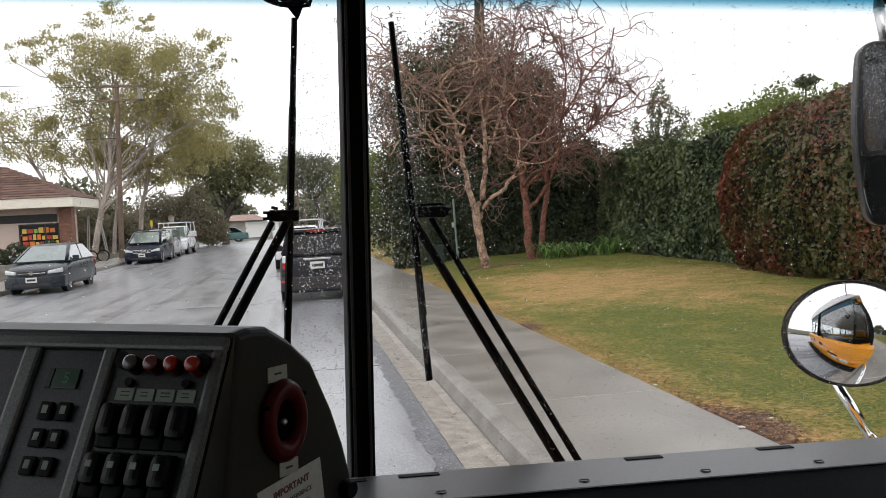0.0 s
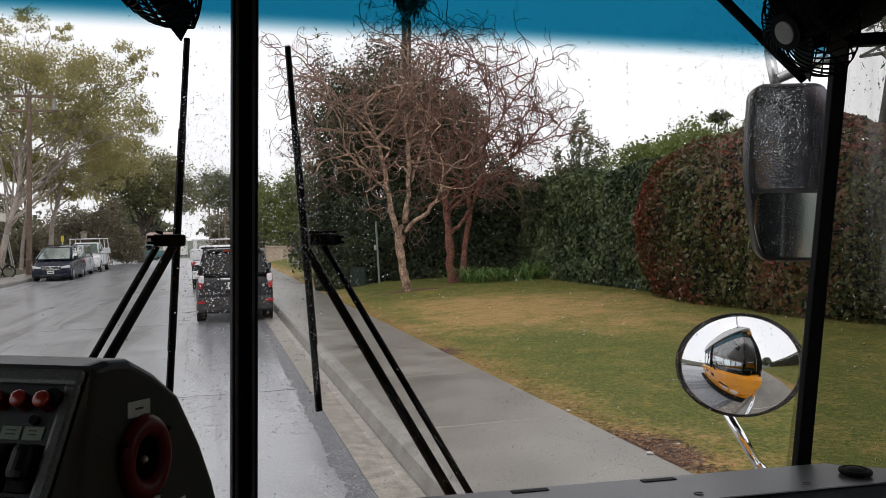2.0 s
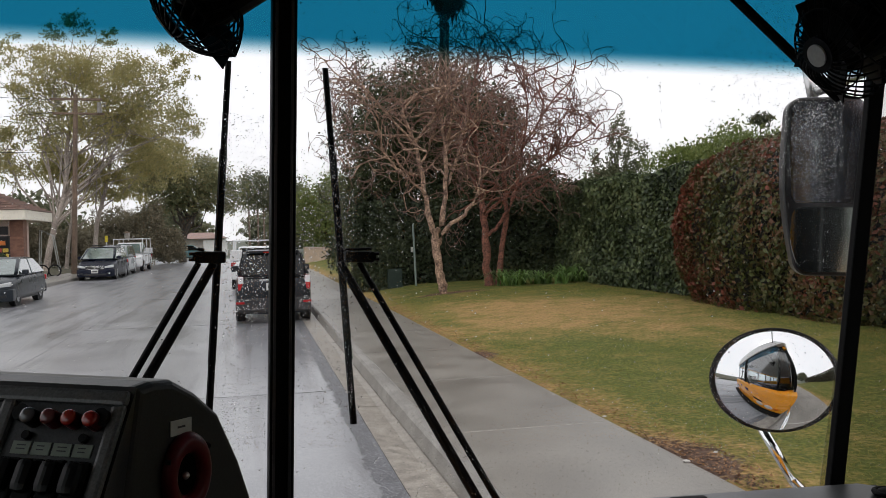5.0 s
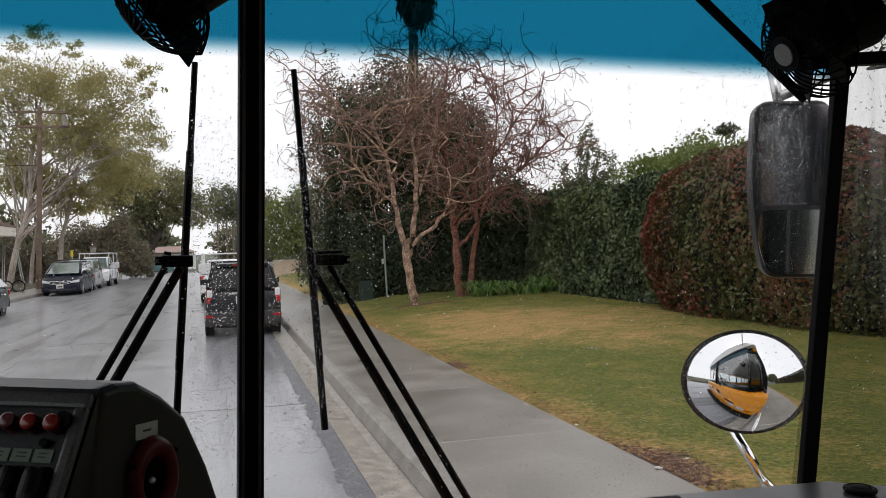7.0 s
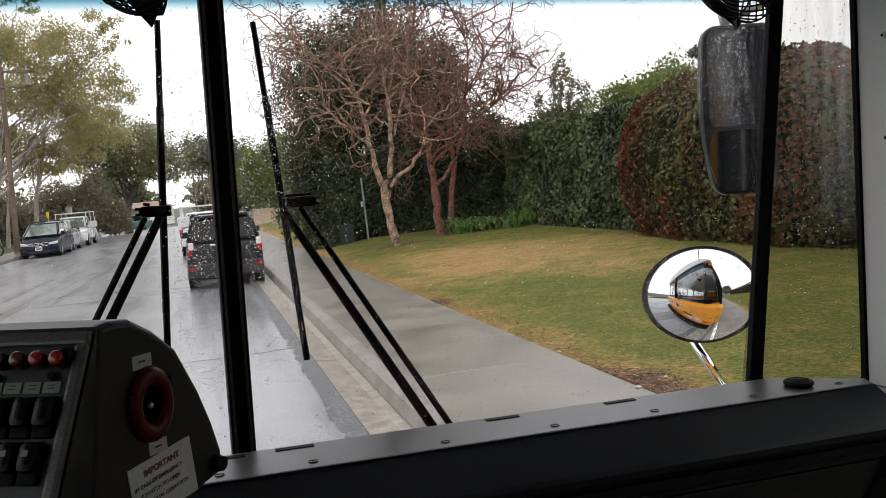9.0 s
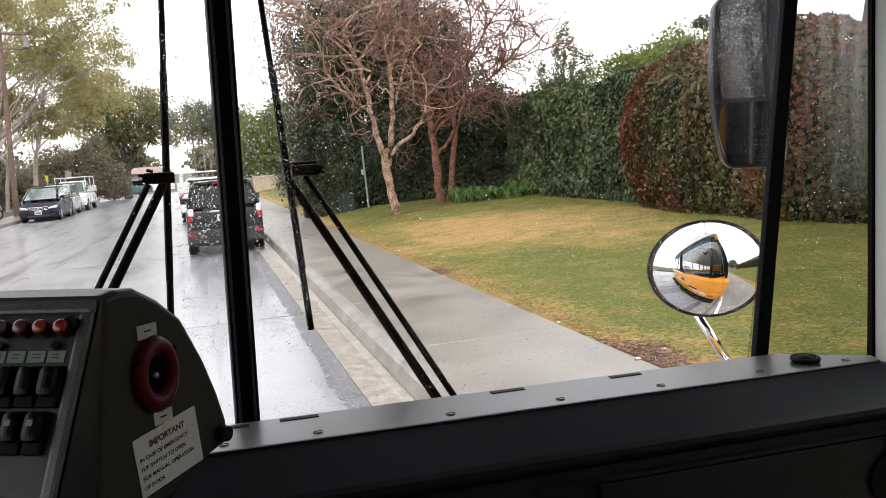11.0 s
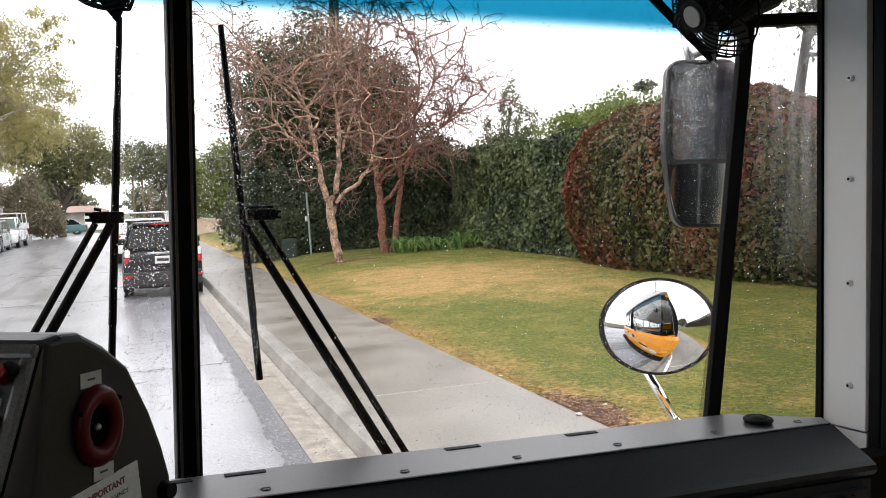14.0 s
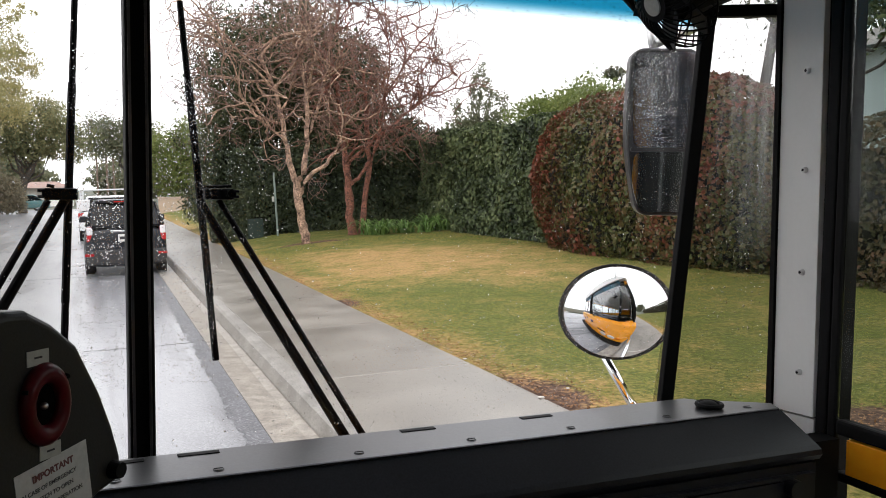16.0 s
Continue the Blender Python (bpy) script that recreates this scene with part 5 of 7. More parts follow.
# bare trees
def grow(start, direction, length, radius, depth, rng, out, curl=0.5, up=0.15):
    """One crooked limb and its branches, down to fine twigs."""
    n = 6 if depth > 1 else 5
    pts, d = [np.array(start, float)], np.array(direction, float)
    d /= np.linalg.norm(d)
    turn = rng.normal(size=3) * curl
    for i in range(n):
        d = d + np.cross(turn, d) * 0.26 + rng.normal(size=3) * 0.17 * (1 + curl)
        d[2] += up * 0.3
        d /= np.linalg.norm(d)
        pts.append(pts[-1] + d * length / n)
    rad = np.linspace(radius, radius * (0.62 if depth > 0 else 0.35), n + 1)
    out.append((depth, pts, rad))
    if depth <= 0:
        return
    kids = rng.integers(2, 4) if depth > 1 else rng.integers(2, 4)
    for k in range(kids):
        i = rng.integers(2, n + 1) if k else n
        side = rng.normal(size=3)
        nd = d * 0.75 + side * 0.62
        grow(pts[i], nd, length * rng.uniform(0.58, 0.85), rad[i] * (0.8 if k == 0 else 0.6), depth - 1, rng, out, curl * 1.15, up)


def bare_tree(name, base, limbs, bark, seed, label, sprays):
    rng = rng_of(seed)
    ob = thing(name, base, ONE, label, "tree", "bare trees on the lawn")
    main, fine = [], []
    for pts, r0, r1, sprout in limbs:
        pts = np.array(pts, float)
        k = np.linspace(0, len(pts) - 1, 3 * len(pts))
        sm = np.stack([np.interp(k, range(len(pts)), pts[:, i]) for i in range(3)], 1)
        sm[1:-1] += rng.normal(size=(len(sm) - 2, 3)) * 0.018
        main.append((sm, 0.84 * np.linspace(r0, r1, len(sm)) * (1 + 0.08 * rng.normal(size=len(sm)))))
        sprout = round(sprout * 1.5)
        for s in range(sprout):
            i = len(sm) - 1 - (s * len(sm)) // (2 * max(1, sprout))
            d = sm[i] - sm[max(0, i - 2)]
            d = d / np.linalg.norm(d) + rng.normal(size=3) * 0.55
            out = []
            grow(sm[i], d, rng.uniform(1.05, 1.55), max(0.022, r1 * 0.7), 3, rng, out, 0.7)
            for dep, p, r in out:
                (main if dep >= 2 else fine).append((p, np.maximum(r, (0.0072, 0.0098, 0.0130, 0.0180)[dep])))
    V, F = tubes(main, 8)
    raw("trunk", V, F, bark, ob, smooth=True)
    # thin sprays hang from the twigs
    hang = []
    for i in rng.integers(0, len(fine), sprays):
        p0 = np.array(fine[i][0][int(rng.integers(1, len(fine[i][0])))])
        d = np.array([rng.normal() * 0.5, rng.normal() * 0.5, -0.2])
        pts, ln = [p0], rng.uniform(0.06, 0.13)
        for _ in range(4):
            d = d + rng.normal(size=3) * 0.35 + np.array([0, 0, -0.28])
            d /= np.linalg.norm(d)
            pts.append(pts[-1] + d * ln)
        hang.append((pts, [0.0050, 0.0045, 0.0040, 0.0034, 0.0028]))
    V, F = tubes(fine + hang, 4)
    tagged(raw("twigs", V, F, M_TWIG, ob), "reddish brown bare twigs", kind="stuff")
    tips = np.array([hang[i][0][int(rng.integers(1, 5))] for i in rng.integers(0, len(hang), 2 * sprays)])
    V, F = leaves(tips + rng.normal(size=tips.shape) * 0.04, 0.026, rng, 0.42, 0.9)
    tagged(raw("dead_leaves", V, F, M_DEADLEAF, ob), "a few withered red-brown leaves", kind="stuff")
    return ob, fine


T1 = [
    ([(4.72, 21, 0.28), (4.68, 21, 0.55), (4.60, 21, 1.05), (4.52, 21, 1.55), (4.50, 21, 1.95)], 0.15, 0.115, 0),
    ([(4.50, 21, 1.90), (4.36, 21, 2.3), (4.22, 20.9, 3.0), (4.07, 20.9, 4.1), (3.7, 20.8, 4.9)], 0.10, 0.05, 5),
    ([(4.52, 21, 1.90), (4.75, 21, 2.3), (4.84, 21.1, 3.1), (4.87, 21.1, 4.1), (4.7, 21.2, 5.2)], 0.095, 0.045, 6),
    ([(4.54, 21, 1.45), (4.72, 20.9, 1.95), (5.26, 20.8, 2.38), (5.55, 20.8, 2.7), (5.75, 20.8, 3.3)], 0.07, 0.035, 3),
    ([(4.22, 20.9, 3.0), (3.6, 20.7, 3.4), (3.1, 20.6, 4.0)], 0.045, 0.028, 5),
    ([(4.07, 20.9, 4.1), (3.3, 20.7, 4.9), (2.6, 20.6, 5.6)], 0.045, 0.028, 5),
    ([(4.87, 21.1, 4.1), (5.1, 21, 5.2), (4.9, 21, 6.2)], 0.045, 0.028, 4),
    ([(4.84, 21.1, 3.0), (5.2, 21.2, 3.9), (5.5, 21.2, 4.9)], 0.05, 0.03, 4),
]
bare_tree("bare_tree", (4.72, 21, 0.28), T1, M_BARK, 31, "leafless crooked tree with flaking tan bark on the lawn", 330)
T2 = [
    ([(6.40, 22.6, 0.30), (6.33, 22.6, 1.0), (6.28, 22.5, 1.94), (6.2, 22.5, 2.7), (6.16, 22.5, 3.5), (6.0, 22.5, 4.6)], 0.17, 0.06, 7),
    ([(6.30, 22.5, 1.80), (6.62, 22.5, 2.0), (6.95, 22.4, 2.5), (7.22, 22.4, 3.2), (7.4, 22.4, 4.2)], 0.07, 0.04, 5),
    ([(6.28, 22.5, 2.3), (6.5, 22.5, 2.6), (7.0, 22.6, 2.95), (7.25, 22.6, 3.3)], 0.05, 0.04, 2),
    ([(6.7, 22.8, 0.35), (6.85, 22.8, 1.3), (7.0, 22.7, 2.4), (6.95, 22.7, 3.5), (6.86, 22.6, 4.9)], 0.11, 0.05, 5),
    ([(7.2, 22.4, 3.1), (7.9, 22.3, 3.7), (8.6, 22.2, 4.3)], 0.05, 0.035, 9),
    ([(6.95, 22.7, 3.5), (7.8, 22.5, 4.8), (8.5, 22.4, 5.8)], 0.045, 0.028, 7),
    ([(6.2, 22.5, 2.9), (5.8, 22.4, 3.8), (5.6, 22.3, 4.8)], 0.05, 0.035, 5),
    ([(7.4, 22.4, 4.2), (7.6, 22.4, 5.2), (7.5, 22.4, 6.3)], 0.04, 0.028, 5),
    ([(6.0, 22.5, 4.6), (5.9, 22.5, 5.6), (6.2, 22.5, 6.6)], 0.04, 0.028, 5),
]
bare_tree("bare_tree", (6.4, 22.6, 0.3), T2, M_REDBARK, 37, "leafless tree with reddish bark at the lawn's edge", 420)

# ---- vehicles ----
M_TYRE = surface("tyre_rubber", (0.018, 0.018, 0.019), rough=0.8, scale=10, fine=60)
M_RIM = plain("alloy_rim", (0.45, 0.46, 0.47), 0.35, 0.9)
M_CARGLASS = surface("dark_car_glass", (0.008, 0.010, 0.011), rough=0.12, scale=2, fine=20, bump=0, rough_var=0.03, spec=0.25)
M_ROOFGREY = surface("grey_roof_shingle", (0.24, 0.22, 0.21), (0.16, 0.15, 0.145), rough=0.8, scale=1, fine=12)
# pale teal base colour stands in for the sky reflected in the glass
M_SKYGLASS = surface("car_glass_painted_sky", (0.13, 0.175, 0.165), rough=0.06, scale=2, fine=20, bump=0, rough_var=0.03, coat=0.9)
M_TAIL = plain("tail_lens", (0.42, 0.012, 0.016), 0.12, coat=1.0)
M_TRIM = plain("black_trim", (0.02, 0.02, 0.021), 0.55)
M_PLATE = plain("number_plate", (0.62, 0.62, 0.60), 0.4)


def paint(name, col):
    return surface(name, col, rough=0.28, scale=2, fine=120, bump=0.02, spread=0.03, coat=0.05, rough_var=0.08, dist=0.001, grain=0.05, spec=0.18)


def quad_pane(name, a, b, c, d, mat, parent, inset=0.08, lift=0.006, label=""):
    """A pane set on a four-cornered face, a little proud of it, with thickness."""
    a, b, c, d = (Vector(p) for p in (a, b, c, d))
    mid = (a + b + c + d) / 4
    n = (b - a).cross(d - a).normalized()
    cs = [p.lerp(mid, inset) for p in (a, b, c, d)]
    bm = bmesh.new()
    lo, hi = [bm.verts.new(p - n * 0.01) for p in cs], [bm.verts.new(p + n * lift) for p in cs]
    bm.faces.new(hi)
    bm.faces.new(lo[::-1])
    for i in range(4):
        j = (i + 1) % 4
        bm.faces.new((lo[i], lo[j], hi[j], hi[i]))
    bmesh.ops.recalc_face_normals(bm, faces=bm.faces)
    return part(name, bm, mat, parent, label)


def bow(x0, x1, yf, za, zb2, th, bevel=0.0, n=8):
    """A strip bent in plan along yf(x), from height za(x) to zb2(x), th thick."""
    bm = bmesh.new()
    rings = []
    for i in range(n + 1):
        xx = x0 + (x1 - x0) * i / n
        yy = yf(xx)
        rings.append([bm.verts.new(p) for p in ((xx, yy, za(xx)), (xx, yy, zb2(xx)), (xx, yy - th, zb2(xx)), (xx, yy - th, za(xx)))])
    for a, b in zip(rings, rings[1:]):
        for k in range(4):
            bm.faces.new((a[k], a[(k + 1) % 4], b[(k + 1) % 4], b[k]))
    bm.faces.new(rings[0][::-1])
    bm.faces.new(rings[-1])
    bmesh.ops.recalc_face_normals(bm, faces=bm.faces)
    if bevel:
        es = [e for e in bm.edges if len(e.link_faces) == 2 and e.calc_face_angle(0) > 0.8]
        bmesh.ops.bevel(bm, geom=es, offset=bevel, segments=3, affect="EDGES", profile=0.5, clamp_overlap=True)
    return bm


def car(name, x, y, yaw, stations, W, cabin, paintm, label, category, glass=M_CARGLASS, wheel_r=0.33, axles=(0.85, 3.5), rails=False, zb=0.2, nose=0.2, smile=False, group=""):
    """A car. stations: (y, top height, half width) from tail (y 0) to nose. cabin: belt tail/nose, roof tail/nose (y), belt and roof half widths and heights."""
    L = stations[-1][0]
    ob = thing(name, (0, 0, 0), ONE, label, category, group)
    secs = []
    st = stations
    stations = [(st[0][0] - 0.03, st[0][1] - 0.1, st[0][2] - 0.06), (st[0][0], st[0][1], st[0][2])] + list(st[1:-1]) + [(st[-1][0] - 0.02, st[-1][1], st[-1][2]), (st[-1][0] + 0.03, st[-1][1] - 0.1, st[-1][2] - 0.08)]
    for yy, zt, w in stations:
        zm = zb + (zt - zb) * 0.55
        secs.append([(-w + 0.08, yy, zb), (w - 0.08, yy, zb), (w - 0.01, yy, zb + 0.08), (w, yy, zm), (w - 0.03, yy, zt - 0.09), (w - 0.10, yy, zt - 0.015), (0, yy, zt + 0.015), (-w + 0.10, yy, zt - 0.015), (-w + 0.03, yy, zt - 0.09), (-w, yy, zm), (-w + 0.01, yy, zb + 0.08)])
    bd = part("body", loft(secs), paintm, ob, smooth=True)
    md = bd.modifiers.new("round", "SUBSURF")
    md.levels = md.render_levels = 2
    b0, b1, r0, r1, wb, wr, zb_, zr = cabin
    zs = [(b0, b1, wb, zb_), ((b0 * 0.5 + r0 * 0.5), (b1 * 0.5 + r1 * 0.5), (wb + wr) / 2 + 0.015, (zb_ + zr) / 2), (r0, r1, wr, zr - 0.04), (r0 + 0.09, r1 - 0.12, wr - 0.08, zr)]
    cc = 0.12
    bmc = loft([[(-w + cc, ya, z), (w - cc, ya, z), (w, ya + cc, z), (w, yb - cc * 2, z), (w - cc * 1.4, yb, z), (-w + cc * 1.4, yb, z), (-w, yb - cc * 2, z), (-w, ya + cc, z)] for ya, yb, w, z in zs])
    bmesh.ops.bevel(bmc, geom=[e for e in bmc.edges if max(v.co.z for v in e.verts) > zb_ + 0.02], offset=0.06, segments=3, affect="EDGES", profile=0.5, clamp_overlap=True)
    part("cabin", bmc, paintm, ob, smooth=True)
    B = [(-wb, b0, zb_), (wb, b0, zb_), (wb, b1, zb_), (-wb, b1, zb_)]
    R = [(-wr, r0, zr - 0.04), (wr, r0, zr - 0.04), (wr, r1, zr - 0.04), (-wr, r1, zr - 0.04)]
    quad_pane("rear_window", B[0], B[1], R[1], R[0], M_CARGLASS, ob, 0.12, 0.018)
    quad_pane("windscreen", B[2], B[3], R[3], R[2], glass, ob, 0.13, 0.018)
    for s in (0, 1):
        p0, p1, q1, q0 = (B[1], B[2], R[2], R[1]) if s == 0 else (B[3], B[0], R[0], R[3])
        p0, p1, q0, q1 = Vector(p0), Vector(p1), Vector(q0), Vector(q1)
        cuts = (0.0, 0.34, 0.66, 1.0) if rails else (0.0, 0.48, 1.0)
        for c0, c1 in zip(cuts, cuts[1:]):
            quad_pane("side_window", p0.lerp(p1, c0), p0.lerp(p1, c1), q0.lerp(q1, c1), q0.lerp(q1, c0), glass, ob, 0.11, 0.024)
    stations = st
    zt0, w0 = stations[1][1], stations[1][2]
    part("rear_bumper", new_box(-w0 + 0.02, w0 - 0.02, -0.07, 0.05, zb + 0.05, zb + 0.36, bevel=0.04), M_TRIM if rails else paintm, ob)
    wm = max(q[2] for q in stations)
    wf = wm - 0.03

    def curve(d):
        return lambda xx: L + 0.035 + d - nose * abs(xx / wm) ** 3

    def level(z, rise=0.0):
        return lambda xx: z + rise * abs(xx)

    part("front_bumper", bow(-wf, wf, curve(0.035), level(zb - 0.01), level(zb + 0.32, 0.03), 0.30, 0.035, 12), paintm, ob, smooth=True)
    gr = part("grille", bow(-0.40, 0.40, curve(0.02), level(zb + 0.36, 0.06), level(zb + 0.50), 0.10, 0.012), M_TRIM, ob)
    part("lower_grille", bow(-0.52, 0.52, curve(0.045), level(zb + 0.05), level(zb + 0.13), 0.10, 0.008), M_TRIM, ob)
    if smile:
        part("grille_trim", bow(-0.44, 0.44, curve(0.035), level(zb + 0.49), level(zb + 0.52), 0.03, 0.006), M_CHROME, gr)
        part("grille_trim", bow(-0.42, 0.42, curve(0.035), level(zb + 0.335, 0.07), level(zb + 0.36, 0.07), 0.03, 0.006), M_CHROME, gr)
    part("grille_bar", bow(-0.38, 0.38, curve(0.03), level(zb + 0.425), level(zb + 0.445), 0.03, 0.004), M_CHROME, gr)
    part("badge", new_cyl((0, L + 0.05, zb + 0.44), (0, L + 0.075, zb + 0.44), 0.055, seg=16), M_CHROME, gr)
    for s in (-1, 1):
        fo = bow(*sorted((s * 0.56, s * 0.70)), curve(0.05), level(zb + 0.10), level(zb + 0.18), 0.06, 0.01, 3)
        part("fog_lamp", fo, M_TRIM, ob)
    for yy, nm in ((-0.078, "rear_plate"), (L + 0.085, "front_plate")):
        zc = (zb + 0.60 if rails else zb + 0.5) if nm == "rear_plate" else zb + 0.24
        pl = part(nm, new_box(-0.155, 0.155, yy - 0.008, yy + 0.008 + (0.05 if nm == "rear_plate" else 0), zc - 0.076, zc + 0.076, bevel=0.004), M_PLATE, ob)
        s = -1 if nm == "rear_plate" else 1
        part("bar", new_box(-0.12, 0.12, yy + s * 0.009 - 0.001, yy + s * 0.009 + 0.001, zc - 0.03, zc + 0.03), M_TRIM, pl)
    for s in (-1, 1):
        xw = s * (w0 - 0.10)
        if rails:
            part("tail_light", new_box(xw - 0.045, xw + 0.085, -0.03, 0.16, zb_ - 0.30, zb_ + 0.02, bevel=0.04), M_TAIL, ob, "tall red tail light with clear upper lens")
            part("reverse_lens", new_box(xw - 0.040, xw + 0.080, -0.038, 0.05, zb_ - 0.15, zb_ + 0.015, bevel=0.03), M_LAMPGLASS, ob)
            part("reflector", new_box(xw - 0.09, xw + 0.09, -0.085, -0.06, zb + 0.24, zb + 0.29, bevel=0.005), M_TAIL, ob)
        else:
            part("tail_light", new_box(xw - 0.11, xw + 0.09, -0.02, 0.10, zb_ - 0.26, zb_ - 0.08, bevel=0.03), M_TAIL, ob)
        bm = bow(*sorted((s * 0.44, s * (wm - 0.075))), curve(0.018), level(zb + 0.375, 0.06), level(zb + 0.40, 0.20), 0.12, 0.02, 6)
        part("headlight", bm, M_HEADLAMP, ob, smooth=True)
        mx = s * (wb + 0.10)
        part("door_mirror", new_box(mx - 0.09, mx + 0.09, b1 - 0.62, b1 - 0.48, zb_ + 0.02, zb_ + 0.17, bevel=0.03), paintm, ob)
        part("sill_trim", new_box(s * (w0 + 0.004) - 0.012, s * (w0 + 0.004) + 0.012, axles[0] + 0.4, axles[1] - 0.4, zb, zb + 0.09), M_TRIM, ob)
        for k in (0.40, 0.62):
            yy = b0 + (b1 - b0) * k
            part("door_handle", new_box(s * (w0 - 0.01) - 0.015, s * (w0 - 0.01) + 0.015, yy - 0.08, yy + 0.08, zb_ - 0.14, zb_ - 0.11, bevel=0.006), M_TRIM, ob)
        if rails:
            part("roof_rail", new_box(s * (wr - 0.06) - 0.02, s * (wr - 0.06) + 0.02, r0 + 0.15, r1 - 0.2, zr + 0.02, zr + 0.055, bevel=0.01), M_TRIM, ob)
    if rails:
        part("spoiler", new_box(-wr + 0.05, wr - 0.05, r0 - 0.10, r0 + 0.16, zr - 0.05, zr + 0.005, bevel=0.015), paintm, ob)
        part("brake_lamp", new_box(-0.2, 0.2, r0 - 0.106, r0 - 0.08, zr - 0.045, zr - 0.02), M_TAIL, ob)
        bm = new_cyl((0.0, b0 - 0.03, zb_ + 0.06), (0.30, (b0 + r0) / 2 - 0.05, zb_ + 0.14), 0.008, seg=8)
        part("rear_wiper", bm, M_TRIM, ob)
        part("tailgate_handle", new_box(-0.30, 0.30, -0.03, 0.03, zb_ - 0.10, zb_ - 0.06, bevel=0.008), M_CHROME, ob)
    for ay in axles:
        for s in (-1, 1):
            xo = s * (w0 - 0.005)
            bm = new_cyl((xo - s * 0.02, ay, wheel_r), (xo + s * 0.003, ay, wheel_r), wheel_r + 0.055, seg=28)
            part("wheel_arch", bm, M_TRIM, ob)
            bm = bmesh.new()
            cyl(bm, (xo - s * 0.20, ay, wheel_r), (xo + s * 0.012, ay, wheel_r), wheel_r, seg=28)
            bmesh.ops.bevel(bm, geom=[e for e in bm.edges if abs(e.verts[0].co.x - e.verts[1].co.x) < 1e-5], offset=0.03, segments=2, affect="EDGES")
            wh = part("wheel", bm, M_TYRE, ob)
            bm = new_cyl((xo + s * 0.008, ay, wheel_r), (xo + s * 0.020, ay, wheel_r), wheel_r * 0.62, wheel_r * 0.55, seg=24)
            rim = part("rim", bm, M_RIM, wh)
            for k in range(5):
                a = 2 * math.pi * (k + 0.5) / 5
                bm = new_cyl((xo + s * 0.012, ay + 0.36 * wheel_r * math.cos(a), wheel_r + 0.36 * wheel_r * math.sin(a)), (xo + s * 0.0225, ay + 0.36 * wheel_r * math.cos(a), wheel_r + 0.36 * wheel_r * math.sin(a)), wheel_r * 0.12, seg=10)
                part("rim_hole", bm, M_TRIM, wh)
    ob.matrix_world = pose(x, y, 0, 0, 0, yaw)
    return ob


M_HEADLAMP = plain("headlamp_lens", (0.62, 0.64, 0.65), 0.12, coat=0.6)
SUV_ST = [(-0.02, 0.95, 0.80), (0.03, 1.02, 0.86), (0.6, 1.05, 0.885), (2.6, 1.04, 0.89), (3.2, 1.0, 0.88), (4.2, 0.92, 0.84), (4.42, 0.78, 0.76)]
car("parked_suv", 0.32, 18.45, 0.0, [(a, b, c - 0.045) for a, b, c in SUV_ST], 0.84, (0.02, 3.35, 0.30, 2.55, 0.765, 0.62, 1.02, 1.58), paint("dark_grey_paint", (0.022, 0.024, 0.028)), "dark grey sport utility car parked at the kerb, seen from behind", "car", rails=True, wheel_r=0.345, axles=(0.80, 3.42), group="parked cars")
SED_ST = [(-0.02, 0.82, 0.70), (0.05, 0.93, 0.80), (0.5, 0.97, 0.85), (2.8, 0.95, 0.875), (3.4, 0.92, 0.865), (3.9, 0.86, 0.85), (4.2, 0.80, 0.81), (4.4, 0.735, 0.70), (4.5, 0.66, 0.52)]
car("parked_sedan", -7.80, 30.6, 180.0, SED_ST, 0.87, (0.22, 3.60, 1.05, 2.45, 0.80, 0.60, 0.91, 1.45), paint("slate_paint", (0.030, 0.036, 0.044)), "slate grey sedan parked facing the bus, wet", "car", glass=M_SKYGLASS, axles=(0.90, 3.55), nose=0.36, group="parked cars")
VAN_ST = [(-0.02, 1.0, 0.80), (0.04, 1.06, 0.88), (0.8, 1.06, 0.91), (3.4, 1.03, 0.91), (4.0, 0.97, 0.90), (4.45, 0.87, 0.84), (4.68, 0.78, 0.74), (4.78, 0.68, 0.56)]
van = car("parked_minivan", -7.70, 48.2, 180.0, VAN_ST, 0.91, (0.05, 4.0, 0.25, 2.75, 0.83, 0.67, 1.01, 1.64), paint("navy_paint", (0.010, 0.013, 0.026)), "dark blue minivan with a roof rack, parked facing the bus", "car", glass=M_SKYGLASS, axles=(0.95, 3.85), nose=0.30, smile=True, group="parked cars")
BASE[van] = Vector((0, 0, 0))
for s in (-1, 1):
    part("roof_rail", new_box(s * 0.58 - 0.02, s * 0.58 + 0.02, 0.5, 2.5, 1.67, 1.70, bevel=0.008), M_TRIM, van)
for yy in (0.9, 2.1):
    part("rack_bar", new_box(-0.58, 0.58, yy - 0.03, yy + 0.03, 1.70, 1.73, bevel=0.008), M_TRIM, van)
car("parked_wagon", -7.80, 52.6, 180.0, SUV_ST, 0.885, (0.02, 3.35, 0.30, 2.55, 0.80, 0.66, 1.02, 1.68), paint("silver_paint", (0.40, 0.42, 0.43)), "silver sport utility car parked facing the bus", "car", glass=M_SKYGLASS, rails=True, wheel_r=0.345, axles=(0.80, 3.42), group="parked cars")
M_WHITEPAINT = paint("white_paint", (0.72, 0.73, 0.74))
TRUCK_ST = [(-0.02, 1.05, 0.88), (0.04, 1.10, 0.94), (2.4, 1.10, 0.96), (3.9, 1.12, 0.96), (4.4, 1.10, 0.95), (5.3, 1.05, 0.92), (5.5, 0.85, 0.85)]


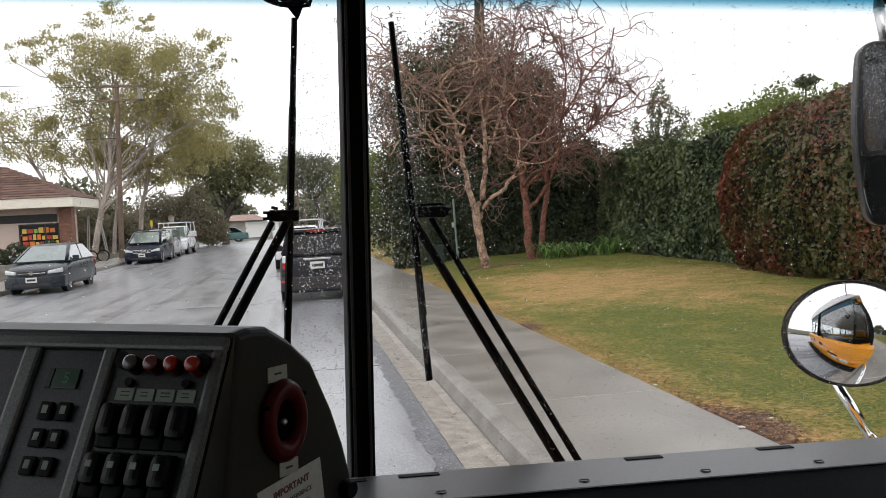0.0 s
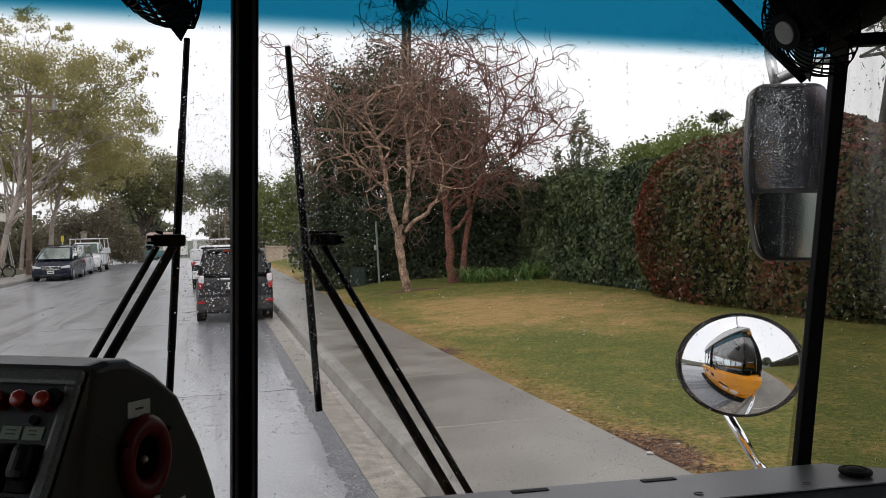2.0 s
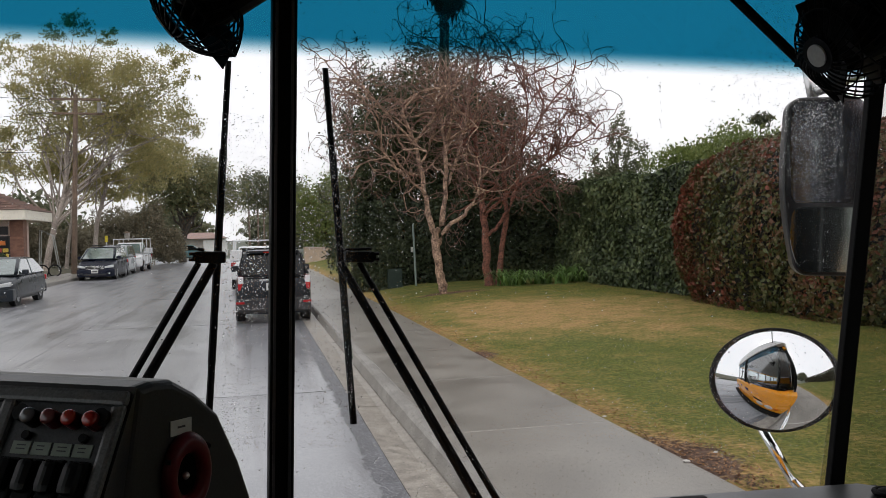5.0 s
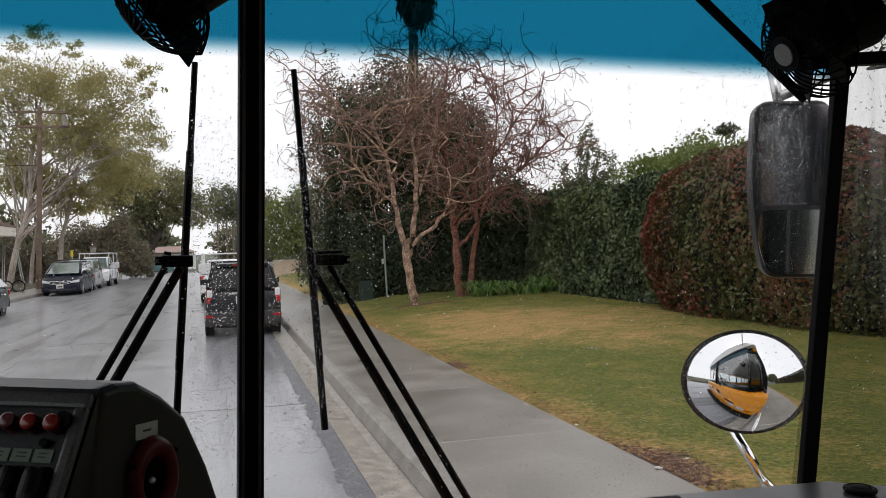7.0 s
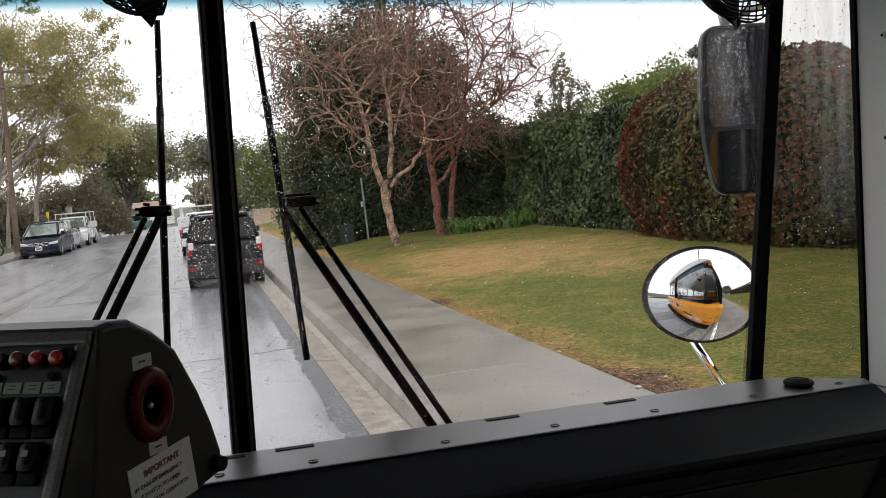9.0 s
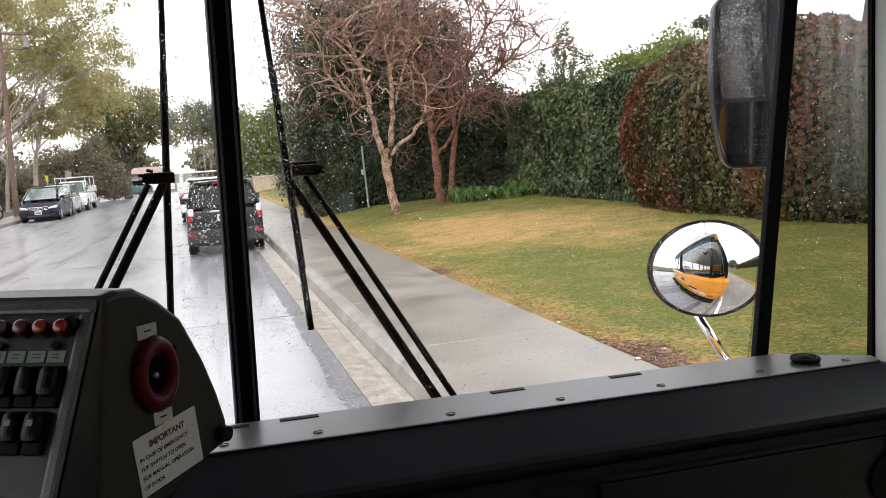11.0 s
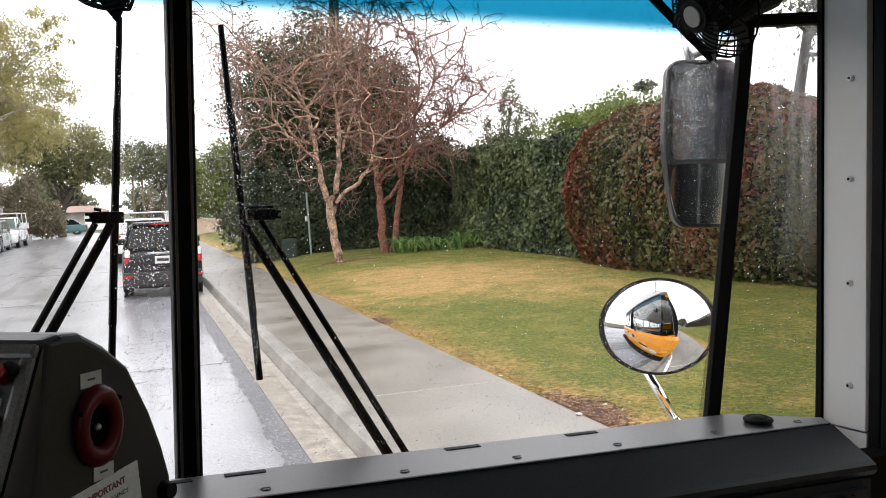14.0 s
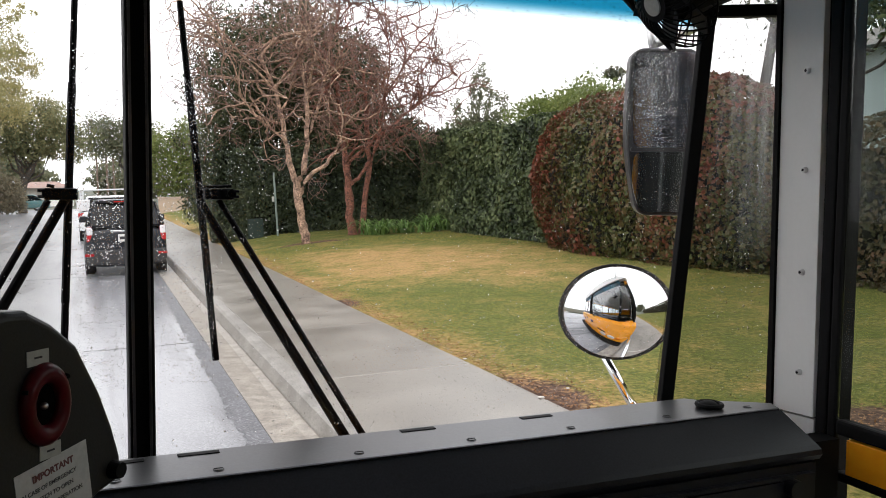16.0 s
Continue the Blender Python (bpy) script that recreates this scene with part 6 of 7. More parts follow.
def truck(x, y, yaw, label, rz=2.05):
    ob = car("work_truck", x, y, yaw, TRUCK_ST, 0.96, (2.3, 4.45, 2.4, 3.7, 0.86, 0.72, 1.10, rz - 0.23), M_WHITEPAINT, label, "truck", glass=M_SKYGLASS, wheel_r=0.38, axles=(1.0, 4.4), zb=0.35, group="parked cars")
    BASE[ob] = Vector((0, 0, 0))
    for s in (-1, 1):
        part("side_box", new_box(s * 0.78 - 0.2, s * 0.78 + 0.2, 0.05, 2.2, 1.08, 1.45, bevel=0.02), M_WHITEPAINT, ob)
        for yy in (0.15, 2.1, 4.2):
            part("rack_post", new_cyl((s * 0.86, yy, 1.40), (s * 0.84, yy, rz), 0.025, seg=8), M_WHITEPAINT, ob)
        part("rack_rail", new_cyl((s * 0.84, 0.0, rz), (s * 0.84, 4.4, rz), 0.028, seg=8), M_WHITEPAINT, ob)
    for yy in (0.15, 1.4, 2.8, 4.2):
        part("rack_bar", new_cyl((-0.84, yy, rz), (0.84, yy, rz), 0.025, seg=8), M_WHITEPAINT, ob)
    return ob


truck(-7.75, 59.2, 180.0, "white work truck with side boxes and ladder rack")
truck(0.05, 31.0, 0.0, "white work truck with ladder rack parked ahead", 1.80)
TEAL = paint("teal_paint", (0.10, 0.19, 0.19))
car("parked_sedan", -4.7, 84.5, 90.0, SED_ST, 0.87, (0.45, 3.45, 1.15, 2.55, 0.77, 0.60, 0.90, 1.46), TEAL, "teal sedan standing on the cross street", "car", axles=(0.90, 3.55), group="parked cars")

# ---- the far side of the street ----
kerb_far = thing("kerb", (-9.0, 30, 0), ONE, "low concrete kerb on the far side", "kerb", kind="structure")
pave_far = thing("pavement", (-9.9, 30, 0), ONE, "damp concrete pavement on the far side", "pavement", kind="structure")
y = 4.0
while y < 74:
    part("kerb_piece", prism([(-8.76, -0.05), (-8.79, 0.12), (-8.82, 0.145), (-8.94, 0.15), (-8.94, -0.05)], "y", y + 0.004, y + 4.636), M_KERB, kerb_far)
    part("slab", new_box(-10.55, -8.945, y + 0.006, y + 2.314, 0.0, 0.146, bevel=0.006), M_WALK, pave_far)
    part("slab", new_box(-10.55, -8.945, y + 2.326, y + 4.634, 0.0, 0.146, bevel=0.006), M_WALK, pave_far)
    y += 4.64
M_VERGE = surface("planted_ground", (0.09, 0.085, 0.045), (0.045, 0.04, 0.026), rough=0.9, scale=1.2, fine=25, bump=0.5, dist=0.03)
sheet("verge", np.linspace(-45, -10.55, 20), np.linspace(-5, 74, 40), lambda x, y: 0.14 + 0.03 * noise.noise((x * 0.3, y * 0.3, 0)), M_VERGE, label="planted verge of soil and litter", category="ground")
sheet("verge_right", np.linspace(14.0, 60, 12), np.linspace(-9, 74, 30), lambda x, y: 0.3, M_VERGE, label="garden ground behind the hedge", category="ground")
sheet("verge_ahead", np.linspace(2.955, 14.0, 20), np.linspace(40, 74, 20), lambda x, y: lawn_z(x, 40), M_LAWN, label="grass strip further along", category="lawn")

# the shop with its tiled hip roof
M_STUCCO = surface("pink_stucco", (0.66, 0.53, 0.46), (0.56, 0.45, 0.39), rough=0.85, scale=1.5, fine=40, bump=0.2)
M_FASCIA = surface("cream_fascia", (0.82, 0.77, 0.66), rough=0.6, scale=2, fine=40, spread=0.04)
M_TILE = surface("brown_roof_tile", (0.30, 0.19, 0.155), (0.17, 0.11, 0.09), rough=0.6, scale=2, fine=30, bump=0.3, rand=0.25)
M_BRICK = surface("brown_brick", (0.24, 0.12, 0.08), (0.14, 0.07, 0.05), rough=0.8, scale=3, fine=40, rand=0.25)
M_NEON = [plain("sign_" + n, c, 0.4) for n, c in (("orange", (0.75, 0.22, 0.03)), ("green", (0.25, 0.45, 0.08)), ("red", (0.55, 0.05, 0.04)), ("yellow", (0.7, 0.5, 0.08)))]
shop = thing("shop_building", (-16, 48, 0.1), ONE, "single-storey pink stucco shop with brown tiled hip roof", "building")
part("wall", new_box(-30, -11.75, 44.2, 48.0, 0.1, 3.05), M_STUCCO, shop)
part("band", new_box(-30, -11.76, 44.15, 44.2, 2.35, 2.75), M_TRIM, shop, "dark band under the eaves")
part("fascia", new_box(-31, -10.7, 43.1, 48.6, 3.04, 3.52, bevel=0.02), M_FASCIA, shop)
part("roof", loft([[(-31, 43.1, 3.53), (-10.7, 43.1, 3.53), (-10.7, 48.6, 3.53), (-31, 48.6, 3.53)], [(-26, 45.7, 5.3), (-14.7, 45.7, 5.3), (-14.7, 46.0, 5.3), (-26, 46.0, 5.3)]]), M_TILE, shop)
V, F = [], []
for r in range(14):
    k = r / 14
    xa, xb = -31 + 5 * k, -10.7 - 4 * k
    ya, za = 43.1 + 2.6 * k, 3.54 + 1.77 * k
    V.append(new_box(xa, xb, ya - 0.05, ya + 0.18, za, za + 0.07))
for bm in V:
    part("tile_row", bm, M_TILE, shop)
for r in range(14):
    k = r / 14
    part("tile_row", new_box(-10.7 - 4 * k - 0.18, -10.7 - 4 * k + 0.05, 43.1 + 2.6 * k, 48.6 - 2.6 * k, 3.54 + 1.77 * k, 3.61 + 1.77 * k), M_TILE, shop)
pier = part("brick_pier", new_box(-11.55, -10.95, 43.7, 44.35, 0.1, 3.04), M_BRICK, shop)
for r in range(28):
    for c in range(2):
        x0 = -11.555 + (c + 0.5 * (r % 2)) * 0.30
        part("brick", new_box(x0, min(x0 + 0.285, -10.945), 43.685, 43.72, 0.14 + r * 0.10, 0.225 + r * 0.10), M_BRICK, pier)
win = part("window", new_box(-13.5, -11.7, 44.14, 44.21, 1.05, 2.22), M_CARGLASS, shop, "shop window with painted lettering")
for x0, x1 in ((-13.55, -13.48), (-12.35, -12.28), (-11.72, -11.65)):
    part("frame", new_box(x0, x1, 44.10, 44.15, 1.0, 2.28), M_TRIM, win)
for z in (1.0, 2.22):
    part("frame", new_box(-13.55, -11.65, 44.10, 44.15, z, z + 0.06), M_TRIM, win)
rw = rng_of(41)
for r in range(3):
    x = -13.4
    while x < -11.85:
        w = rw.uniform(0.12, 0.26)
        part("bar", new_box(x, x + w, 44.12, 44.138, 1.15 + r * 0.34, 1.15 + r * 0.34 + rw.uniform(0.18, 0.28)), M_NEON[int(rw.integers(0, 4))], win)
        x += w + 0.05
for k, (bx, by, r) in enumerate(((-13.7, 40.5, 0.62), (-12.45, 40.2, 0.58), (-11.25, 40.4, 0.60), (-15.0, 40.5, 0.62))):
    ob = thing("clipped_bush", (bx, by, 0.1), ONE, "dark rounded bush in front of the shop", "bush", "bushes by the shop")
    rng = rng_of(50 + k)
    P, N = cloud((bx, by, 0.72), (r, r, 0.64), 2600, rng, 0.88)
    V, F = leaves(P, 0.055, rng, 0.6, 0.1, N)
    tagged(raw("leaf_coat", V, F, M_DARKSHRUB, ob), kind="stuff")
    part("stem", new_cyl((bx, by, 0.1), (bx, by, 0.7), 0.06, seg=8), M_DARKBARK, ob)
low = thing("garden_wall", (-12.5, 39.2, 0.1), ONE, "low concrete planter wall", "wall")
part("coping", new_box(-16, -10.9, 39.0, 39.25, 0.1, 0.5, bevel=0.02), M_KERB, low)

# utility pole and wires
M_POLE = surface("weathered_pole", (0.20, 0.14, 0.10), (0.11, 0.08, 0.06), rough=0.85, scale=2, fine=20, bump=0.3)
pole = thing("utility_pole", (-9.95, 50, 0.1), ONE, "weathered wooden utility pole with two crossarms", "utility pole")
part("pole", new_cyl((-9.95, 50, 0.1), (-9.6, 50, 10.2), 0.16, 0.11, seg=12), M_POLE, pole)
for z, x0, x1 in ((9.92, -10.95, -8.2), (9.12, -10.8, -8.1)):
    part("crossarm", new_box(x0, x1, 49.86, 49.98, z - 0.06, z + 0.06), M_POLE, pole)
    for k in range(4):
        xx = x0 + 0.15 + k * (x1 - x0 - 0.3) / 3
        part("insulator", new_cyl((xx, 49.92, z + 0.06), (xx, 49.92, z + 0.24), 0.045, 0.03, seg=8), M_LABEL, pole)
part("transformer", new_cyl((-8.35, 49.8, 9.15), (-8.35, 49.8, 9.75), 0.12, seg=12), M_KERB, pole)
wires = thing("overhead_wires", (-12, 50, 8), ONE, "thin dark overhead wires strung from the pole", "wires")
for k, (a, b, sag) in enumerate((((-10.8, 50, 9.9), (-32, 30, 10.5), 1.0), ((-9.7, 50, 7.0), (-34, 30, 8.2), 1.2), ((-9.7, 50, 6.6), (-12.5, 46, 3.6), 0.3), ((-10.8, 50, 9.2), (-60, 60, 10), 1.5), ((-8.3, 50, 10.0), (-12, 110, 10.5), 1.2), ((-10.8, 50, 10.0), (-14, 110, 10.5), 1.2))):
    t = np.linspace(0, 1, 16)[:, None]
    pts = np.array(a) * (1 - t) + np.array(b) * t
    pts[:, 2] -= sag * np.sin(t[:, 0] * np.pi)
    V, F = tubes([(pts, [0.014] * 16)], 4)
    raw("wire", V, F, M_TRIM, wires)

# eucalyptus and other trees across the street
crown_tree("eucalyptus_tree", (-13.0, 57, 0.1), [(-13.0, 57, 0.1), (-12.75, 57, 1.5), (-12.35, 57, 3.2), (-11.7, 57, 5.2), (-11.55, 57, 8.0), (-11.0, 57, 11)], 0.22, [((-11.8, 57, 13.0), (2.5, 2.2, 1.5)), ((-9.0, 57, 12.4), (2.5, 2.2, 1.8)), ((-6.8, 57, 12.2), (1.9, 1.7, 1.7)), ((-6.2, 57, 10.2), (2.3, 2.0, 1.5)), ((-9.6, 57, 9.8), (2.5, 2.0, 1.6)), ((-13.2, 57, 11.3), (1.8, 1.6, 1.4)), ((-13.0, 57, 9.2), (1.7, 1.5, 1.5)), ((-4.5, 57, 9.5), (1.5, 1.2, 0.9)), ((-5.4, 57, 7.9), (1.7, 1.4, 0.9)), ((-11.4, 57, 15.6), (1.6, 1.2, 0.9)), ((-9.2, 57, 15.0), (1.0, 0.9, 0.7)), ((-14.2, 57, 14.2), (1.3, 1.1, 0.8)), ((-5.0, 57, 13.7), (1.2, 1.0, 1.1)), ((-4.3, 57, 12.6), (0.9, 0.8, 0.6)), ((-15.2, 57, 8.2), (1.3, 1.1, 1.0)), ((-16.2, 57, 13.4), (1.5, 1.2, 0.9))], 36000, 0.090, M_EUC, M_PALEBARK, 61, "tall eucalyptus with pale leaning trunk and olive crown", droop=0.6, spread=0.15, clump=75)
crown_tree("eucalyptus_tree", (-10.7, 60, 0.1), [(-10.7, 60, 0.1), (-10.55, 60, 1.6), (-10.4, 60, 3.2), (-9.85, 60, 5.2), (-9.3, 60, 8.0)], 0.19, [((-8.4, 60, 9.3), (2.8, 2.0, 1.8)), ((-6.4, 60, 7.2), (2.2, 1.8, 1.5)), ((-10.8, 60, 7.0), (1.8, 1.5, 1.3))], 12000, 0.10, M_EUC, M_PALEBARK, 62, "tall eucalyptus with pale leaning trunk and olive crown", droop=0.6, spread=0.15, clump=75)
crown_tree("eucalyptus_tree", (-14.4, 58, 0.1), [(-14.4, 58, 0.1), (-14.9, 58, 2.5), (-15.9, 58, 5.0), (-17.0, 58, 7.0)], 0.17, [((-17.6, 58, 8.2), (2.8, 2.0, 1.6)), ((-20.5, 58, 10.6), (2.6, 2.0, 1.3)), ((-15.0, 58, 6.6), (1.7, 1.5, 1.1))], 9000, 0.10, M_EUC, M_PALEBARK, 63, "slender eucalyptus with drooping olive leaves", droop=0.6, spread=0.15, clump=75)
crown_tree("eucalyptus_tree", (-12.6, 61, 0.1), [(-12.6, 61, 0.1), (-12.45, 61, 1.8), (-12.15, 61, 3.6), (-12.3, 61, 6.0)], 0.15, [((-12.6, 61, 7.2), (2.2, 1.8, 1.5)), ((-9.6, 61, 5.6), (2.0, 1.8, 1.2))], 8000, 0.11, M_EUC, M_PALEBARK, 64, "slender eucalyptus with drooping olive leaves", droop=0.6, spread=0.15, clump=75)
M_BROWNSHRUB = leafy("brown_shrub_leaves", [(0.14, 0.13, 0.09), (0.24, 0.215, 0.15), (0.32, 0.28, 0.20)], 0.6, 0.4, 0.3)
M_OAK = leafy("oak_leaves", [(0.10, 0.115, 0.055), (0.18, 0.19, 0.095), (0.27, 0.26, 0.13), (0.35, 0.32, 0.17)], 0.5, 0.4, 0.25)
crown_tree("oak_tree", (-6.1, 75, 0), [(-6.1, 75, 0), (-6.2, 75, 1.4), (-5.8, 75, 2.8), (-4.9, 75, 4.4), (-4.4, 75, 6.2)], 0.36, [((-4.7, 75, 7.0), (2.8, 2.3, 2.2)), ((-7.9, 75, 8.8), (2.4, 2.0, 1.9)), ((-2.4, 75, 5.8), (2.0, 1.7, 1.5)), ((-7.6, 75, 6.6), (2.3, 2.0, 2.0)), ((-9.6, 75, 7.4), (2.0, 1.6, 1.6)), ((-5.6, 75, 5.0), (2.4, 1.7, 0.9))], 20000, 0.14, M_OAK, M_DARKBARK, 65, "broad dark oak with spreading limbs across the street")
crown_tree("street_tree", (2.6, 98, 0), [(2.6, 98, 0), (2.7, 98, 2.5), (2.4, 98, 4.5)], 0.4, [((0.4, 98, 7.2), (2.6, 2.4, 2.2)), ((3.4, 98, 6.9), (2.4, 2.4, 2.3))], 12000, 0.17, M_FARTREE, M_DARKBARK, 66, "round dark street tree in the distance")
crown_tree("street_tree", (5.2, 60, 0.1), [(5.2, 60, 0.1), (5.1, 60, 2.0), (5.2, 60, 3.6)], 0.18, [((4.3, 60, 3.9), (1.6, 1.4, 2.2)), ((6.3, 60.5, 4.2), (1.9, 1.5, 2.3)), ((5.2, 60, 2.4), (2.2, 1.4, 1.2))], 14000, 0.12, M_LIGHTSHRUB, M_DARKBARK, 67, "yellow-green garden tree beyond the lawn")
crown_tree("street_tree", (3.9, 33, 0.3), [(3.9, 33, 0.3), (3.9, 33, 0.8), (3.9, 33, 1.4)], 0.08, [((3.9, 33, 1.2), (1.1, 1.2, 1.0))], 3500, 0.08, M_EVERGREEN, M_DARKBARK, 68, "dark rounded shrub beside the pavement", "shrub")
for k, (bx, by, w, h) in enumerate(((-23, 64, 4.0, 3.2), (-17.5, 65, 3.4, 3.6), (-13.6, 66, 2.4, 2.8), (-11.4, 70, 2.2, 3.9), (-8.8, 71, 1.9, 4.4), (-7.0, 72, 1.3, 2.6))):
    crown_tree("shrub", (bx, by, 0.1), [(bx, by, 0.1), (bx + 0.2, by, h * 0.3), (bx, by, h * 0.6)], 0.1, [((bx, by, h * 0.55), (w, 1.4, h * 0.5)), ((bx + 0.4 * w, by, h * 0.85), (w * 0.45, 1.0, h * 0.35))], 11000, 0.10, M_BROWNSHRUB, M_DARKBARK, 170 + k, "loose brownish shrubs behind the parked cars", "shrub")
for k, (cx, cy, w, h) in enumerate(((-30, 118, 14, 8), (-12, 124, 10, 6.5), (4, 128, 10, 6), (16, 122, 10, 7.5), (30, 110, 12, 8), (13, -27, 9, 9), (-13, -52, 12, 9), (-46, 105, 12, 9), (44, 100, 12, 9))):
    rng = rng_of(90 + k)
    ob = thing("far_trees", (cx, cy, 0), ONE, "distant grey-green trees at the end of the street", "trees")
    P, N = cloud((cx, cy, h * 0.55), (w * 0.6, 3, h * 0.5), 3000, rng, 0.5)
    V, F = leaves(P, 0.42, rng, 0.6, 0.1, N)
    tagged(raw("crown", V, F, M_FARTREE, ob), kind="stuff")
    part("trunk", new_cyl((cx, cy, 0), (cx, cy, h * 0.6), 0.4, seg=8), M_DARKBARK, ob)

# far houses, street lamp, stop sign
M_HOUSE = surface("pale_house_wall", (0.42, 0.39, 0.35), rough=0.8, scale=1, fine=20)
for k, (hx, hy, w) in enumerate(((-6.6, 104, 6), (-20, 104, 10))):
    ob = thing("house", (hx, hy, 0), ONE, "small pale house with a low brown roof far off", "house", "houses at the end of the street")
    part("wall", new_box(hx - w / 2, hx + w / 2, hy, hy + 7, 0, 2.1), M_HOUSE, ob)
    part("roof", loft([[(hx - w / 2 - 0.5, hy - 0.6, 2.1), (hx + w / 2 + 0.5, hy - 0.6, 2.1), (hx + w / 2 + 0.5, hy + 7.6, 2.1), (hx - w / 2 - 0.5, hy + 7.6, 2.1)], [(hx - w / 2 + 1.5, hy + 3, 2.85), (hx + w / 2 - 1.5, hy + 3, 2.85), (hx + w / 2 - 1.5, hy + 4, 2.85), (hx - w / 2 + 1.5, hy + 4, 2.85)]]), M_TILE, ob)
    part("garage_door", new_box(hx + 0.6, hx + 3.4, hy - 0.06, hy, 0, 1.9), M_WHITE, ob)
    part("window", new_box(hx - 3.2, hx - 1.4, hy - 0.06, hy, 0.8, 1.7), M_CARGLASS, ob)
nb = thing("neighbour_house", (14.6, 11.4, 0.3), ONE, "pale blue-grey house wall with a dark eave behind the hedge", "house")
M_BLUEWALL = surface("blue_grey_render", (0.58, 0.68, 0.70), (0.50, 0.59, 0.61), rough=0.8, scale=0.8, fine=30, bump=0.1, spread=0.05)
part("wall", new_box(14.2, 18.0, 8.6, 13.2, 0.3, 4.3, bevel=0.02), M_BLUEWALL, nb)
part("roof", loft([[(13.8, 8.2, 4.3), (18.4, 8.2, 4.3), (18.4, 13.6, 4.3), (13.8, 13.6, 4.3)], [(15.6, 9.9, 5.2), (16.6, 9.9, 5.2), (16.6, 11.9, 5.2), (15.6, 11.9, 5.2)]]), M_ROOFGREY, nb)
gw = thing("garden_wall", (6, 56, 0), ONE, "low tan plastered garden wall beyond the lawn", "wall")
M_TANWALL = surface("tan_plaster", (0.46, 0.36, 0.27), (0.36, 0.28, 0.21), rough=0.85, scale=1.5, fine=30, bump=0.15)
part("wall", new_box(3.2, 12, 56, 56.2, 0.0, 1.16, bevel=0.01), M_TANWALL, gw)
part("coping", new_box(3.15, 12.05, 55.96, 56.24, 1.16, 1.24, bevel=0.02), M_TANWALL, gw)
for k, (px, py) in enumerate(((0.55, 112), (-0.6, 116), (1.4, 118))):
    tp = thing("utility_pole", (px, py, 0), ONE, "thin utility pole far down the street", "utility pole")
    part("pole", new_cyl((px, py, 0), (px, py, 8.4 - 0.5 * k), 0.14, 0.1, seg=8), M_POLE, tp)
    part("crossarm", new_box(px - 0.9, px + 0.9, py - 0.06, py + 0.06, 7.2 - 0.5 * k, 7.35 - 0.5 * k), M_POLE, tp)
lampp = thing("path_lamp", (-8.85, 62.5, 0.1), ONE, "short post lamp with a pale lantern", "lamp")
part("post", new_cyl((-8.85, 62.5, 0.1), (-8.85, 62.5, 2.0), 0.05, seg=10), M_POLE, lampp)
part("lantern", new_cyl((-8.85, 62.5, 2.0), (-8.85, 62.5, 2.5), 0.16, 0.22, seg=12), M_HOUSE, lampp)
part("cap", new_cyl((-8.85, 62.5, 2.5), (-8.85, 62.5, 2.65), 0.26, 0.05, seg=12), M_POLE, lampp)
stop = thing("stop_sign", (-7.1, 72, 0.1), ONE, "octagonal road sign seen from behind", "road sign")
part("post", new_cyl((-7.1, 72, 0.1), (-7.1, 72, 2.2), 0.035, seg=8), M_STEEL, stop)
part("plate", new_cyl((-7.1, 71.95, 2.0), (-7.1, 71.98, 2.0), 0.40, seg=8), M_LABEL, stop)
yel = thing("warning_post", (-9.5, 58, 0.1), ONE, "slim post with a yellow warning plate", "road sign")
part("post", new_cyl((-9.5, 58, 0.1), (-9.5, 58, 2.3), 0.03, seg=8), M_STEEL, yel)
part("plate", new_box(-9.58, -9.42, 57.95, 57.97, 1.9, 2.3), plain("yellow_sign", (0.6, 0.5, 0.03), 0.5), yel)
cart = thing("metal_cart", (-11.0, 47.5, 0.1), ONE, "pale metal cart frame with two wheels by the shop", "cart")
for pts in ([(-11.2, 47.5, 0.3), (-11.1, 47.5, 2.6), (-10.5, 47.5, 2.3), (-10.2, 47.5, 0.4)], [(-11.2, 47.9, 0.3), (-11.1, 47.9, 2.6), (-10.5, 47.9, 2.3), (-10.2, 47.9, 0.4)]):
    V, F = tubes([(pts, [0.03] * 4)], 6)
    raw("frame_bar", V, F, M_LABEL, cart)
for xx in (-11.0, -10.4):
    part("wheel", torus((xx, 47.45, 0.42), pose(0, 0, 0, 90, 0, 0), 0.30, 0.035, 24, 8), M_TYRE, cart)

# ---- about the lawn ----
sp = thing("sign_post", (4.62, 24.4, 0.25), ONE, "thin grey-green metal post at the lawn's edge", "post")
part("post", new_cyl((4.64, 24.4, 0.25), (4.58, 24.4, 2.2), 0.03, seg=8), plain("greenish_metal", (0.20, 0.25, 0.22), 0.5), sp)
part("tag", new_box(4.50, 4.57, 24.38, 24.42, 1.35, 1.5, bevel=0.01), M_LABEL, sp)
ub = thing("utility_box", (4.05, 25.0, 0.25), ONE, "dark green utility box by the post", "utility box")
part("box", new_box(3.85, 4.3, 24.8, 25.2, 0.25, 0.85, bevel=0.03), plain("box_green", (0.012, 0.028, 0.020), 0.6), ub)

